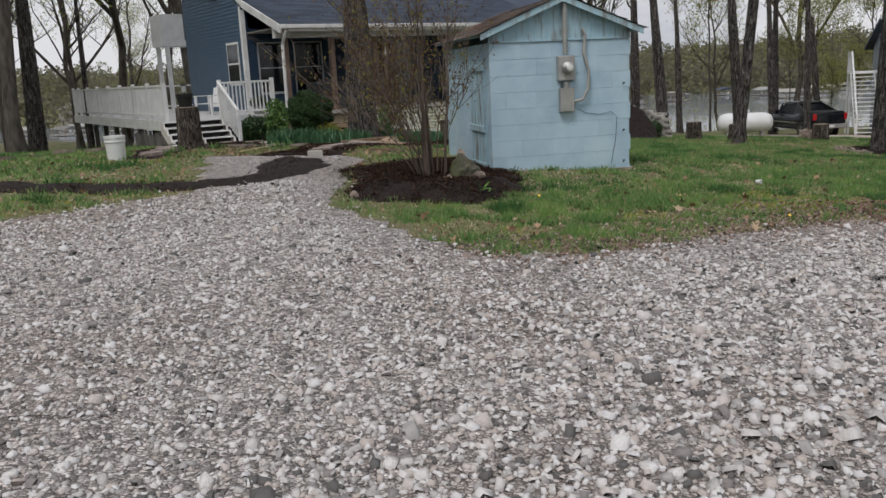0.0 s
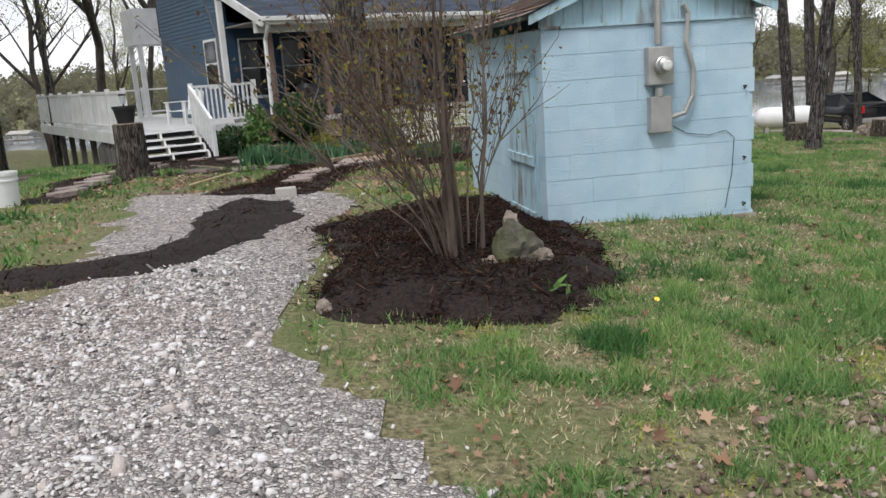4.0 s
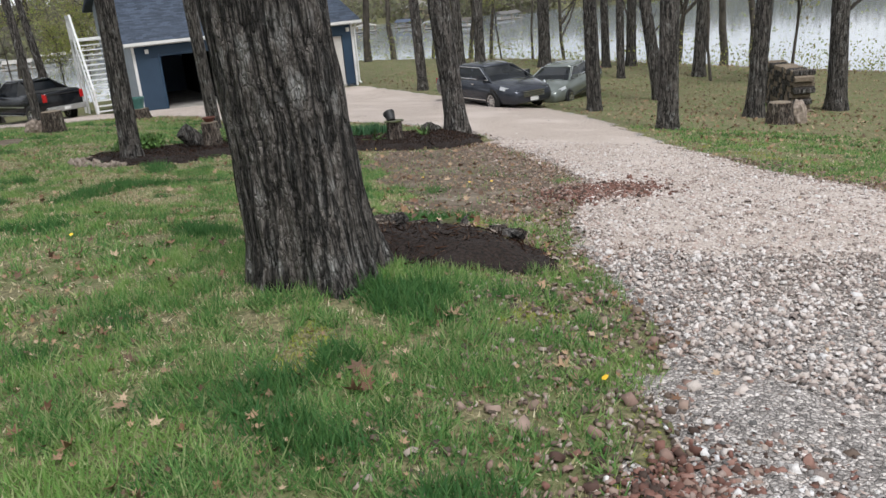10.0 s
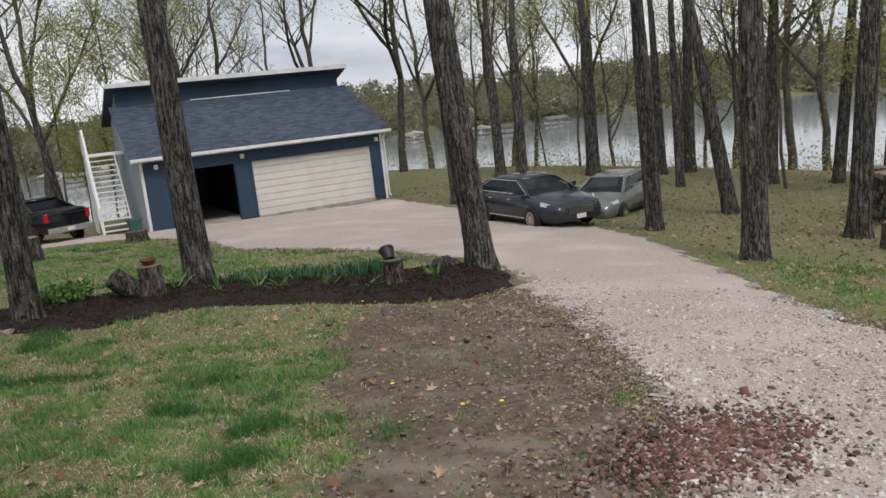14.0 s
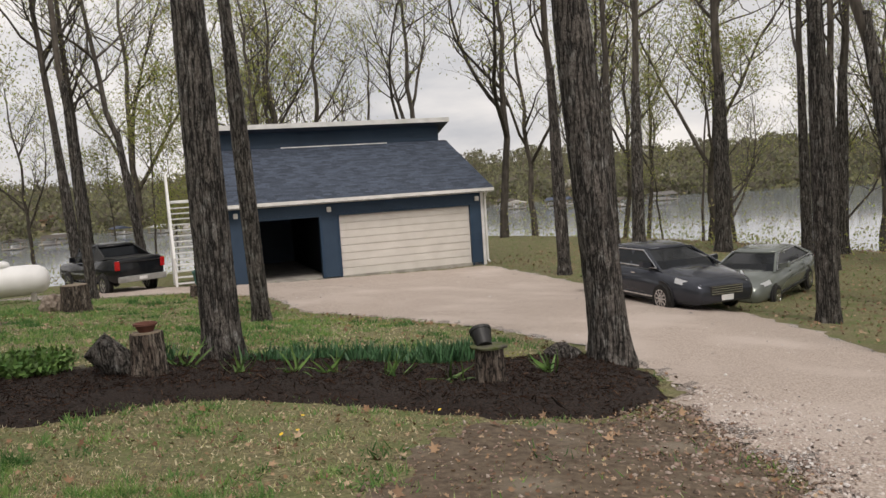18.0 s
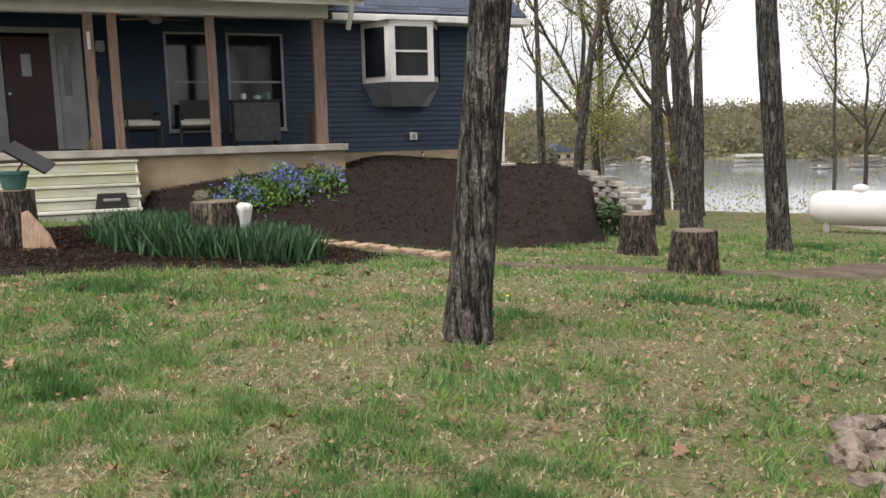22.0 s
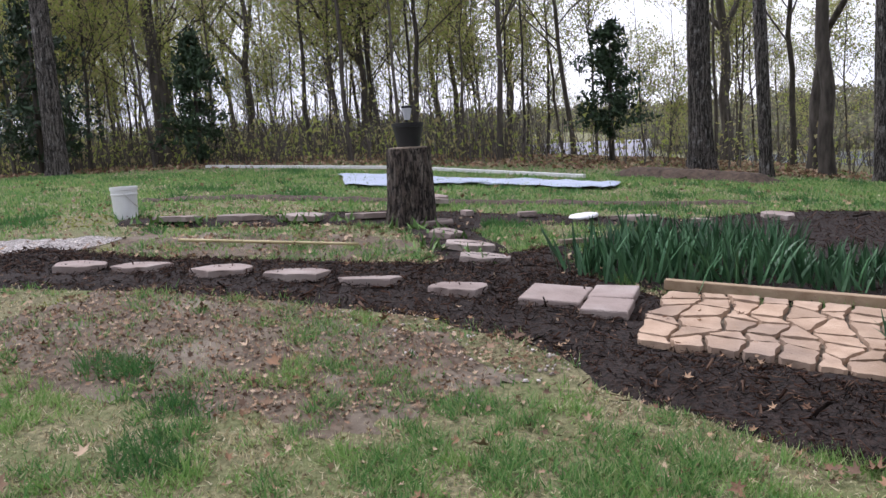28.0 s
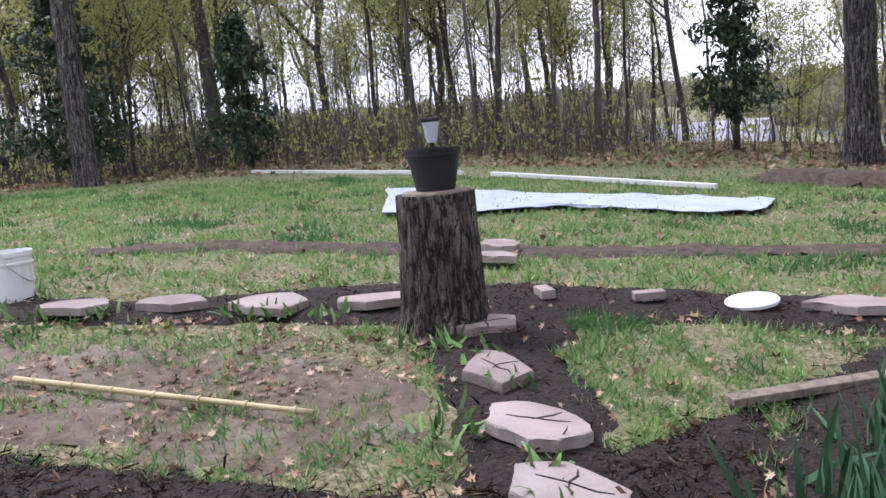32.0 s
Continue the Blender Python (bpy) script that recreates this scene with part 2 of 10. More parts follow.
def cobble(m, scale=48.0):
    """Breaks a ground into small stones with their own tones and shade painted dark in the gaps."""
    n, l = m.node_tree.nodes, m.node_tree.links
    b = n["Principled BSDF"]
    src = b.inputs["Base Color"].links[0].from_socket
    geo = n.new("ShaderNodeNewGeometry")
    nz = n.new("ShaderNodeTexNoise")
    nz.inputs["Scale"].default_value = 30.0
    l.new(geo.outputs["Position"], nz.inputs["Vector"])
    add = n.new("ShaderNodeVectorMath")
    add.operation = "MULTIPLY_ADD"
    add.inputs[1].default_value = (0.025, 0.025, 0.025)
    l.new(nz.outputs[1], add.inputs[0])
    l.new(geo.outputs["Position"], add.inputs[2])
    edge = n.new("ShaderNodeTexVoronoi")
    edge.feature = "DISTANCE_TO_EDGE"
    cell = n.new("ShaderNodeTexVoronoi")
    for v in (edge, cell):
        v.inputs["Scale"].default_value = scale
        l.new(add.outputs[0], v.inputs["Vector"])
    # shade between the stones, multiplied into the colour along cell edges
    rp = n.new("ShaderNodeValToRGB")
    rp.color_ramp.elements[0].position, rp.color_ramp.elements[0].color = 0.0, (0.3, 0.285, 0.27, 1)
    rp.color_ramp.elements[1].position, rp.color_ramp.elements[1].color = 0.1, (1, 1, 1, 1)
    l.new(edge.outputs["Distance"], rp.inputs[0])
    sep = n.new("ShaderNodeSeparateColor")
    l.new(cell.outputs["Color"], sep.inputs[0])
    mr = n.new("ShaderNodeMapRange")
    mr.inputs[3].default_value, mr.inputs[4].default_value = 0.5, 1.7
    l.new(sep.outputs[0], mr.inputs[0])
    m1 = n.new("ShaderNodeMix")
    m1.data_type, m1.blend_type = "RGBA", "MULTIPLY"
    m1.inputs[0].default_value = 1.0
    l.new(src, m1.inputs[6])
    l.new(rp.outputs[0], m1.inputs[7])
    hs = n.new("ShaderNodeHueSaturation")
    l.new(mr.outputs[0], hs.inputs["Value"])
    l.new(m1.outputs[2], hs.inputs["Color"])
    l.new(hs.outputs[0], b.inputs["Base Color"])
    r2 = n.new("ShaderNodeMapRange")
    r2.inputs[2].default_value = 0.3
    l.new(edge.outputs["Distance"], r2.inputs[0])
    bp = n.new("ShaderNodeBump")
    bp.inputs["Strength"].default_value, bp.inputs["Distance"].default_value = 1.0, 0.012
    l.new(r2.outputs[0], bp.inputs["Height"])
    l.new(b.inputs["Normal"].links[0].from_socket, bp.inputs["Normal"])
    l.new(bp.outputs[0], b.inputs["Normal"])
    return m


M_WALLBASE = surface("stained_footing", (0.2, 0.175, 0.14), (0.34, 0.31, 0.26), 7, 0.95, 0.5, 50, c3=(0.12, 0.11, 0.08), scale3=4, amount3=0.4, vary=0)
M_SOIL = surface("lawn_soil", (0.07, 0.07, 0.03), (0.29, 0.255, 0.14), 34, 0.95, 1.0, 75, c3=(0.12, 0.15, 0.05), scale3=2.4, amount3=0.45, vary=0)
M_GRAVELBED = surface("gravel_bed", (0.31, 0.28, 0.26), (0.6, 0.55, 0.52), 34, 0.95, 0.4, 90, c3=(0.33, 0.265, 0.22), scale3=0.35, amount3=0.42, vary=0)
cobble(M_GRAVELBED)
M_SAND = surface("tan_grit", (0.32, 0.255, 0.215), (0.62, 0.535, 0.475), 42, 0.95, 1.0, 90, c3=(0.58, 0.5, 0.45), scale3=0.6, amount3=0.42, vary=0)
M_MULCH = surface("dark_mulch", (0.004, 0.0025, 0.002), (0.032, 0.02, 0.015), 46, 0.95, 1.0, 45, vary=0)
M_DIRT = surface("bare_dirt", (0.07, 0.05, 0.034), (0.15, 0.115, 0.08), 14, 0.95, 0.5, 50, c3=(0.2, 0.17, 0.13), scale3=2, amount3=0.4, vary=0)
M_SOILBANK = surface("dark_earth", (0.035, 0.024, 0.017), (0.1, 0.07, 0.05), 11, 0.95, 1.0, 30, vary=0)
M_BARK = surface("oak_bark", (0.06, 0.052, 0.046), (0.165, 0.15, 0.138), 38, 0.95, 0.9, 80, stretch=(1, 1, 0.6), c3=(0.3, 0.3, 0.29), scale3=9, amount3=0.36, vary=0.14)
furrow(M_BARK)
M_STUMP = surface("brown_stump_bark", (0.055, 0.042, 0.034), (0.14, 0.11, 0.09), 30, 0.95, 1.0, 60, stretch=(1, 1, 0.3), c3=(0.27, 0.235, 0.2), scale3=12, amount3=0.42, vary=0.15)
furrow(M_STUMP, 46, 0.3, 0.012)
M_BARKFAR = surface("far_bark", (0.042, 0.036, 0.031), (0.12, 0.105, 0.09), 9, 0.95, 0.5, 20, stretch=(1, 1, 0.25), vary=0.25)
M_CUT = surface("cut_wood", (0.13, 0.1, 0.075), (0.26, 0.21, 0.155), 22, 0.9, 0.3, 40)
M_SIDING = surface("blue_siding", (0.014, 0.036, 0.072), (0.019, 0.046, 0.088), 3, 0.5, 0.05, 30, c3=(0.026, 0.056, 0.1), scale3=0.4, vary=0.05)
M_SPLIT = surface("fresh_split_wood", (0.34, 0.22, 0.15), (0.52, 0.37, 0.27), 18, 0.85, 0.4, 50, stretch=(2, 2, 0.3))
M_SHINGLE = surface("slate_shingle", (0.045, 0.06, 0.09), (0.085, 0.105, 0.145), 20, 0.9, 0.5, 90, c3=(0.06, 0.07, 0.1), scale3=1.2, vary=0.16)
M_BROWNSHINGLE = surface("brown_shingle", (0.1, 0.05, 0.03), (0.2, 0.115, 0.075), 14, 0.9, 0.5, 80, c3=(0.16, 0.13, 0.11), scale3=2, vary=0.2)
M_WHITE = surface("white_paint", (0.66, 0.66, 0.65), (0.8, 0.8, 0.79), 3, 0.5, 0.1, 40, c3=(0.55, 0.55, 0.52), scale3=1.2, amount3=0.35, vary=0.04)
M_WHITEDIRTY = surface("dirty_white_boards", (0.5, 0.51, 0.42), (0.66, 0.66, 0.63), 2.5, 0.55, 0.15, 40, c3=(0.5, 0.52, 0.3), scale3=0.9, amount3=0.45, vary=0.06)
M_DOORPANEL = surface("garage_door_paint", (0.62, 0.59, 0.55), (0.7, 0.67, 0.63), 2, 0.5, 0.08, 30, vary=0.03)
M_BLOCK = surface("pale_blue_block", (0.37, 0.52, 0.63), (0.46, 0.61, 0.7), 3.5, 0.8, 0.4, 70, c3=(0.5, 0.63, 0.69), scale3=1.3, amount3=0.4, vary=0.035)
M_BLUEWOOD = surface("pale_blue_boards", (0.33, 0.5, 0.58), (0.42, 0.58, 0.65), 5, 0.75, 0.35, 30, c3=(0.16, 0.13, 0.11), scale3=5, amount3=0.42, stretch=(2, 2, 0.5), vary=0.05)
M_METER = surface("grey_steel", (0.28, 0.28, 0.27), (0.4, 0.4, 0.38), 5, 0.5, 0.1, 40, metal=0.3, vary=0.06)
M_CEDAR = surface("cedar_post", (0.17, 0.115, 0.09), (0.27, 0.19, 0.155), 9, 0.8, 0.25, 40, stretch=(3, 3, 0.3), vary=0.12)
M_CONC = surface("tan_concrete", (0.34, 0.26, 0.16), (0.48, 0.39, 0.26), 2.2, 0.9, 0.3, 50, c3=(0.3, 0.26, 0.2), scale3=1.0, amount3=0.45, vary=0.05)
M_SLAB = surface("grey_concrete", (0.33, 0.31, 0.28), (0.46, 0.44, 0.4), 4, 0.9, 0.3, 60, c3=(0.24, 0.22, 0.2), scale3=1.5, amount3=0.4, vary=0.1)
M_STONE = surface("pinkish_paver", (0.215, 0.168, 0.148), (0.31, 0.25, 0.222), 5, 0.85, 0.4, 60, c3=(0.36, 0.31, 0.28), scale3=2.2, amount3=0.42, vary=0.14)
M_PATH = surface("tan_flagstone", (0.34, 0.235, 0.16), (0.48, 0.35, 0.25), 6, 0.9, 0.4, 50, c3=(0.22, 0.17, 0.14), scale3=1.2, amount3=0.4, vary=0.15)
M_ROCK = surface("mossy_rock", (0.06, 0.057, 0.045), (0.16, 0.148, 0.118), 12, 0.9, 0.8, 40, c3=(0.07, 0.085, 0.025), scale3=6, amount3=0.5, vary=0.15)
M_PALEROCK = surface("pale_rock", (0.16, 0.125, 0.1), (0.36, 0.3, 0.25), 14, 0.9, 0.8, 50, vary=0.2)
M_BLACK = surface("black_plastic", (0.012, 0.012, 0.013), (0.025, 0.025, 0.026), 4, 0.5, 0.1, 50)
M_DARKROOM = surface("dark_interior", (0.006, 0.008, 0.012), (0.012, 0.014, 0.02), 3, 0.8, 0, vary=0)
M_PANE = surface("dark_pane", (0.008, 0.011, 0.016), (0.014, 0.018, 0.024), 1.5, 0.06, 0, spec=0.5, vary=0)
M_CARGREY = surface("grey_car_paint", (0.05, 0.055, 0.068), (0.065, 0.07, 0.085), 2, 0.14, 0, metal=0.5, vary=0)
M_CARSILVER = surface("silver_green_paint", (0.2, 0.22, 0.205), (0.24, 0.26, 0.245), 2, 0.18, 0, metal=0.5, vary=0)
M_TRUCK = surface("black_truck_paint", (0.004, 0.005, 0.007), (0.007, 0.008, 0.01), 2, 0.2, 0, vary=0)
M_TYRE = surface("tyre_rubber", (0.012, 0.012, 0.012), (0.025, 0.024, 0.023), 8, 0.85, 0.2, 60)
M_CARGLASS = surface("car_glass", (0.006, 0.008, 0.01), (0.012, 0.014, 0.017), 1.5, 0.12, 0, spec=0.25, vary=0)
M_CHROME = surface("alloy", (0.55, 0.56, 0.57), (0.7, 0.7, 0.71), 3, 0.25, 0, metal=1.0, vary=0)
M_RED = surface("red_lens", (0.4, 0.01, 0.012), (0.5, 0.016, 0.016), 3, 0.2, 0, vary=0)
M_LENS = surface("clear_lens", (0.5, 0.52, 0.55), (0.7, 0.72, 0.75), 3, 0.1, 0, vary=0)
M_TANK = surface("white_tank_paint", (0.74, 0.74, 0.74), (0.82, 0.82, 0.82), 2, 0.4, 0.04, 30, vary=0)
M_TARP = surface("pale_tarp", (0.34, 0.39, 0.5), (0.42, 0.47, 0.57), 3, 0.6, 0.25, 9, vary=0)
M_PLASTIC = surface("white_bucket_plastic", (0.62, 0.63, 0.62), (0.72, 0.73, 0.72), 3, 0.45, 0.05, 30)
M_BAMBOO = surface("bamboo", (0.36, 0.29, 0.14), (0.5, 0.42, 0.23), 7, 0.6, 0.15, 40)
M_OLDWOOD = surface("old_board", (0.26, 0.18, 0.11), (0.4, 0.3, 0.2), 8, 0.85, 0.3, 40, stretch=(1, 1, 1))
M_GREYWOOD = surface("grey_weathered_and_shaded_board", (0.1, 0.095, 0.09), (0.2, 0.19, 0.18), 8, 0.9, 0.4, 40, stretch=(2, 2, 0.3), vary=0.25)
# white trim with the porch shade put into its colour as grey
M_TRIM_SHADED = surface("shaded_white_trim", (0.3, 0.32, 0.34), (0.4, 0.42, 0.44), 3, 0.55, 0.1, 40, vary=0.04)
M_TREAD = surface("mossy_painted_tread", (0.54, 0.54, 0.42), (0.7, 0.7, 0.64), 2.2, 0.7, 0.3, 40, c3=(0.36, 0.38, 0.16), scale3=0.8, amount3=0.38, stretch=(0.5, 3, 3), vary=0.1)
M_MAROON = surface("maroon_door", (0.03, 0.008, 0.01), (0.045, 0.012, 0.014), 3, 0.45, 0.05, 20, vary=0)
M_FROST = surface("frosted_pane", (0.3, 0.33, 0.35), (0.42, 0.44, 0.46), 7, 0.25, 0.1, 60, vary=0)
M_TERRA = surface("terracotta", (0.13, 0.052, 0.038), (0.19, 0.08, 0.06), 6, 0.8, 0.15, 50)
M_TEAL = surface("teal_pot", (0.06, 0.16, 0.15), (0.09, 0.21, 0.19), 5, 0.6, 0.1, 40)
M_YELLOW = surface("yellow_plastic", (0.8, 0.5, 0.03), (0.86, 0.6, 0.06), 4, 0.5, 0.05, 30)
M_CAST = surface("cast_iron", (0.02, 0.021, 0.022), (0.05, 0.05, 0.05), 9, 0.55, 0.2, 60, metal=0.4)
M_STEEL = surface("bare_steel", (0.5, 0.49, 0.47), (0.66, 0.65, 0.62), 7, 0.4, 0.1, 50, metal=0.8)
M_FABRIC = surface("grey_fabric", (0.06, 0.065, 0.07), (0.1, 0.105, 0.11), 12, 0.9, 0.3, 80)
M_CREAM = surface("cream_cushion", (0.5, 0.47, 0.42), (0.62, 0.6, 0.55), 9, 0.9, 0.2, 60)
M_IRIS = island_tint(surface("iris_leaf", (0.03, 0.088, 0.038), (0.062, 0.145, 0.06), 6, 0.55, 0, vary=0.1), 0.6, 1.35)
M_GRASS = thin_leaf(island_colours("grass_blade", [(0.115, 0.25, 0.07), (0.155, 0.3, 0.085), (0.215, 0.34, 0.11), (0.32, 0.37, 0.17), (0.078, 0.19, 0.052)], 0.7), 0.35)
M_LIME = thin_leaf(island_colours("lime_grass_blade", [(0.19, 0.34, 0.085), (0.26, 0.38, 0.12), (0.155, 0.3, 0.075), (0.36, 0.42, 0.19)], 0.7), 0.35)
M_STRAW = thin_leaf(island_colours("dry_grass", [(0.56, 0.49, 0.32), (0.7, 0.62, 0.44), (0.43, 0.37, 0.22), (0.45, 0.43, 0.22), (0.26, 0.2, 0.12)], 0.8), 0.3)
M_TUFT = thin_leaf(island_colours("dark_grass", [(0.055, 0.15, 0.045), (0.075, 0.18, 0.052), (0.1, 0.21, 0.06)], 0.65), 0.35)
M_MOSS = island_colours("moss", [(0.26, 0.29, 0.05), (0.34, 0.35, 0.08), (0.2, 0.25, 0.05)], 0.85)
M_HEDGE = island_tint(surface("hedge_leaf", (0.016, 0.04, 0.012), (0.04, 0.085, 0.02), 8, 0.55, 0, vary=0), 0.5, 1.6)
M_SHRUB = island_tint(surface("shrub_leaf", (0.05, 0.12, 0.025), (0.12, 0.2, 0.05), 8, 0.6, 0, vary=0.1), 0.6, 1.5)
M_CEDARLEAF = island_tint(surface("cedar_needles", (0.02, 0.042, 0.02), (0.05, 0.085, 0.042), 5, 0.7, 0, vary=0.2), 0.5, 1.5)
M_SPRING = thin_leaf(island_colours("spring_leaf", [(0.34, 0.39, 0.1), (0.4, 0.42, 0.13), (0.28, 0.34, 0.09), (0.4, 0.37, 0.17), (0.33, 0.28, 0.15)], 0.7))
M_DEADLEAF = island_colours("dead_leaf", [(0.24, 0.14, 0.08), (0.36, 0.24, 0.15), (0.16, 0.09, 0.055), (0.42, 0.31, 0.21), (0.26, 0.17, 0.11), (0.12, 0.075, 0.05)], 0.85)
M_PEBBLE = island_colours("limestone_gravel", [(0.6, 0.57, 0.55), (0.48, 0.46, 0.44), (0.68, 0.65, 0.63), (0.4, 0.38, 0.37), (0.56, 0.51, 0.48), (0.66, 0.64, 0.64), (0.5, 0.44, 0.4), (0.26, 0.24, 0.23), (0.7, 0.68, 0.67), (0.13, 0.125, 0.12)], 0.85, bump=0.4, bscale=120)
M_PINKPEBBLE = island_colours("pinkish_gravel", [(0.6, 0.53, 0.49), (0.48, 0.41, 0.37), (0.68, 0.62, 0.59), (0.36, 0.3, 0.27), (0.56, 0.49, 0.45), (0.64, 0.6, 0.58), (0.44, 0.35, 0.31), (0.24, 0.2, 0.18)], 0.88, bump=0.4, bscale=120)
M_BROWNPEBBLE = island_colours("brown_gravel", [(0.2, 0.15, 0.115), (0.3, 0.22, 0.18), (0.13, 0.095, 0.075), (0.36, 0.3, 0.26), (0.24, 0.16, 0.13), (0.09, 0.07, 0.055)], 0.9)
M_REDPEBBLE = island_colours("red_gravel", [(0.13, 0.065, 0.05), (0.19, 0.095, 0.075), (0.085, 0.05, 0.04), (0.26, 0.15, 0.12), (0.3, 0.23, 0.2), (0.16, 0.08, 0.06), (0.06, 0.04, 0.032)], 0.85)
M_CHIP = island_colours("mulch_chip", [(0.006, 0.0032, 0.0022), (0.02, 0.0095, 0.006), (0.042, 0.02, 0.012), (0.012, 0.0062, 0.0042), (0.07, 0.036, 0.023), (0.025, 0.0125, 0.008), (0.048, 0.026, 0.017), (0.007, 0.004, 0.003), (0.12, 0.075, 0.052)], 0.95, spec=0.15)
M_BLUEFLOWER = island_colours("blue_flower", [(0.16, 0.2, 0.5), (0.24, 0.3, 0.62), (0.12, 0.16, 0.42)], 0.7)
# lightened and greyed crown colours carry the haze of distance
M_HAZED_WOOD = thin_leaf(island_colours("hazed_wood_crown", [(0.19, 0.19, 0.12), (0.22, 0.22, 0.13), (0.175, 0.16, 0.125), (0.24, 0.24, 0.135), (0.2, 0.18, 0.14), (0.16, 0.165, 0.11)], 0.95), 0.45)

# ---- building helpers ----
def thing(name, m, label, category, group="", kind=""):
    ob = new(name)
    ob.empty_display_size = 0.2
    ob.matrix_world = m
    return tagged(ob, label, category, group, kind)


def part(name, bm, material, parent=None, label="", smooth=False):
    """Links a bmesh as one mesh object under a thing or a part."""
    me = bpy.data.meshes.new(name)
    bmesh.ops.recalc_face_normals(bm, faces=bm.faces)
    bm.to_mesh(me)
    bm.free()
    me.materials.append(material)
    if smooth:
        me.polygons.foreach_set("use_smooth", [True] * len(me.polygons))
    ob = new(name, me)
    if parent:
        ob.parent = parent
    if label:
        tagged(ob, label)
    return ob


def raw(name, verts, faces, material, parent=None, label="", category="", kind="", smooth=False):
    me = bpy.data.meshes.new(name)
    me.from_pydata([tuple(v) for v in verts], [], faces)
    me.materials.append(material)
    if smooth:
        me.polygons.foreach_set("use_smooth", [True] * len(me.polygons))
    ob = new(name, me)
    if parent:
        ob.parent = parent
    return tagged(ob, label, category, "", kind)


def loose(name, tris, material, label="", category="", kind="stuff", parent=None, size=3):
    """A mesh of many loose pieces, from an array of corners (n, size, 3)."""
    tris = np.asarray(tris, dtype=np.float32)
    n = len(tris)
    me = bpy.data.meshes.new(name)
    me.vertices.add(n * size)
    me.vertices.foreach_set("co", tris.reshape(-1))
    me.loops.add(n * size)
    me.loops.foreach_set("vertex_index", np.arange(n * size, dtype=np.int32))
    me.polygons.add(n)
    me.polygons.foreach_set("loop_start", np.arange(0, n * size, size, dtype=np.int32))
    me.update(calc_edges=True)
    me.materials.append(material)
    ob = new(name, me)
    if parent:
        ob.parent = parent
    return tagged(ob, label, category, "", kind)


def soup(name, base_v, base_f, mats, material, label="", category="", kind="stuff", parent=None):
    """Many copies of a small shape in one mesh; mats is an array (n, 3, 4)."""
    bv = np.asarray(base_v, dtype=np.float64)
    bf = np.asarray(base_f, dtype=np.int32)
    n, k = len(mats), len(bv)
    v = np.einsum("nij,kj->nki", mats[:, :, :3], bv) + mats[:, None, :, 3]
    f = (bf[None] + (np.arange(n) * k)[:, None, None]).reshape(-1, bf.shape[1])
    s = bf.shape[1]
    me = bpy.data.meshes.new(name)
    me.vertices.add(n * k)
    me.vertices.foreach_set("co", v.reshape(-1).astype(np.float32))
    me.loops.add(len(f) * s)
    me.loops.foreach_set("vertex_index", f.reshape(-1).astype(np.int32))
    me.polygons.add(len(f))
    me.polygons.foreach_set("loop_start", np.arange(0, len(f) * s, s, dtype=np.int32))
    me.update(calc_edges=True)
    me.materials.append(material)
    ob = new(name, me)
    if parent:
        ob.parent = parent
    return tagged(ob, label, category, "", kind)


def turns(rng, n, lean=0.5):
    """n random turns about z with a lean, as arrays (n, 3, 3)."""
    a, b, c = rng.uniform(0, 6.283, n), rng.normal(0, lean, n), rng.normal(0, lean, n)
    z = np.zeros(n)
    o = np.ones(n)
    rz = np.stack([np.cos(a), -np.sin(a), z, np.sin(a), np.cos(a), z, z, z, o], 1).reshape(n, 3, 3)
    rx = np.stack([o, z, z, z, np.cos(b), -np.sin(b), z, np.sin(b), np.cos(b)], 1).reshape(n, 3, 3)
    ry = np.stack([np.cos(c), z, np.sin(c), z, o, z, -np.sin(c), z, np.cos(c)], 1).reshape(n, 3, 3)
    return rz @ rx @ ry


def box(bm, x0, y0, z0, x1, y1, z1, bevel=0.0):
    v = [bm.verts.new(p) for p in ((x0, y0, z0), (x1, y0, z0), (x1, y1, z0), (x0, y1, z0), (x0, y0, z1), (x1, y0, z1), (x1, y1, z1), (x0, y1, z1))]
    f = [bm.faces.new([v[i] for i in q]) for q in ((0, 3, 2, 1), (4, 5, 6, 7), (0, 1, 5, 4), (1, 2, 6, 5), (2, 3, 7, 6), (3, 0, 4, 7))]
    if bevel:
        es = list({e for q in f for e in q.edges})
        bmesh.ops.bevel(bm, geom=es, offset=bevel, segments=2, affect="EDGES", profile=0.5)
    return bm


def boxed(*a, bevel=0.0):
    return box(bmesh.new(), *a, bevel=bevel)


def prism(bm, poly, z0, z1, bevel=0.0):
    lo = [bm.verts.new((x, y, z0)) for x, y in poly]
    hi = [bm.verts.new((x, y, z1)) for x, y in poly]
    n = len(poly)
    top = bm.faces.new(hi)
    bm.faces.new(lo[::-1])
    for i in range(n):
        bm.faces.new((lo[i], lo[(i + 1) % n], hi[(i + 1) % n], hi[i]))
    if bevel:
        bmesh.ops.bevel(bm, geom=list(top.edges), offset=bevel, segments=2, affect="EDGES", profile=0.5)
    return bm


def rings(bm, loops, cap=True, closed=True):
    """Skins a list of rings of points."""
    made = [[bm.verts.new(p) for p in r] for r in loops]
    for a, b in zip(made, made[1:]):
        n = len(a)
        for i in range(n if closed else n - 1):
            bm.faces.new((a[i], a[(i + 1) % n], b[(i + 1) % n], b[i]))
    if cap and closed:
        bm.faces.new(made[0][::-1])
        bm.faces.new(made[-1])
    return bm


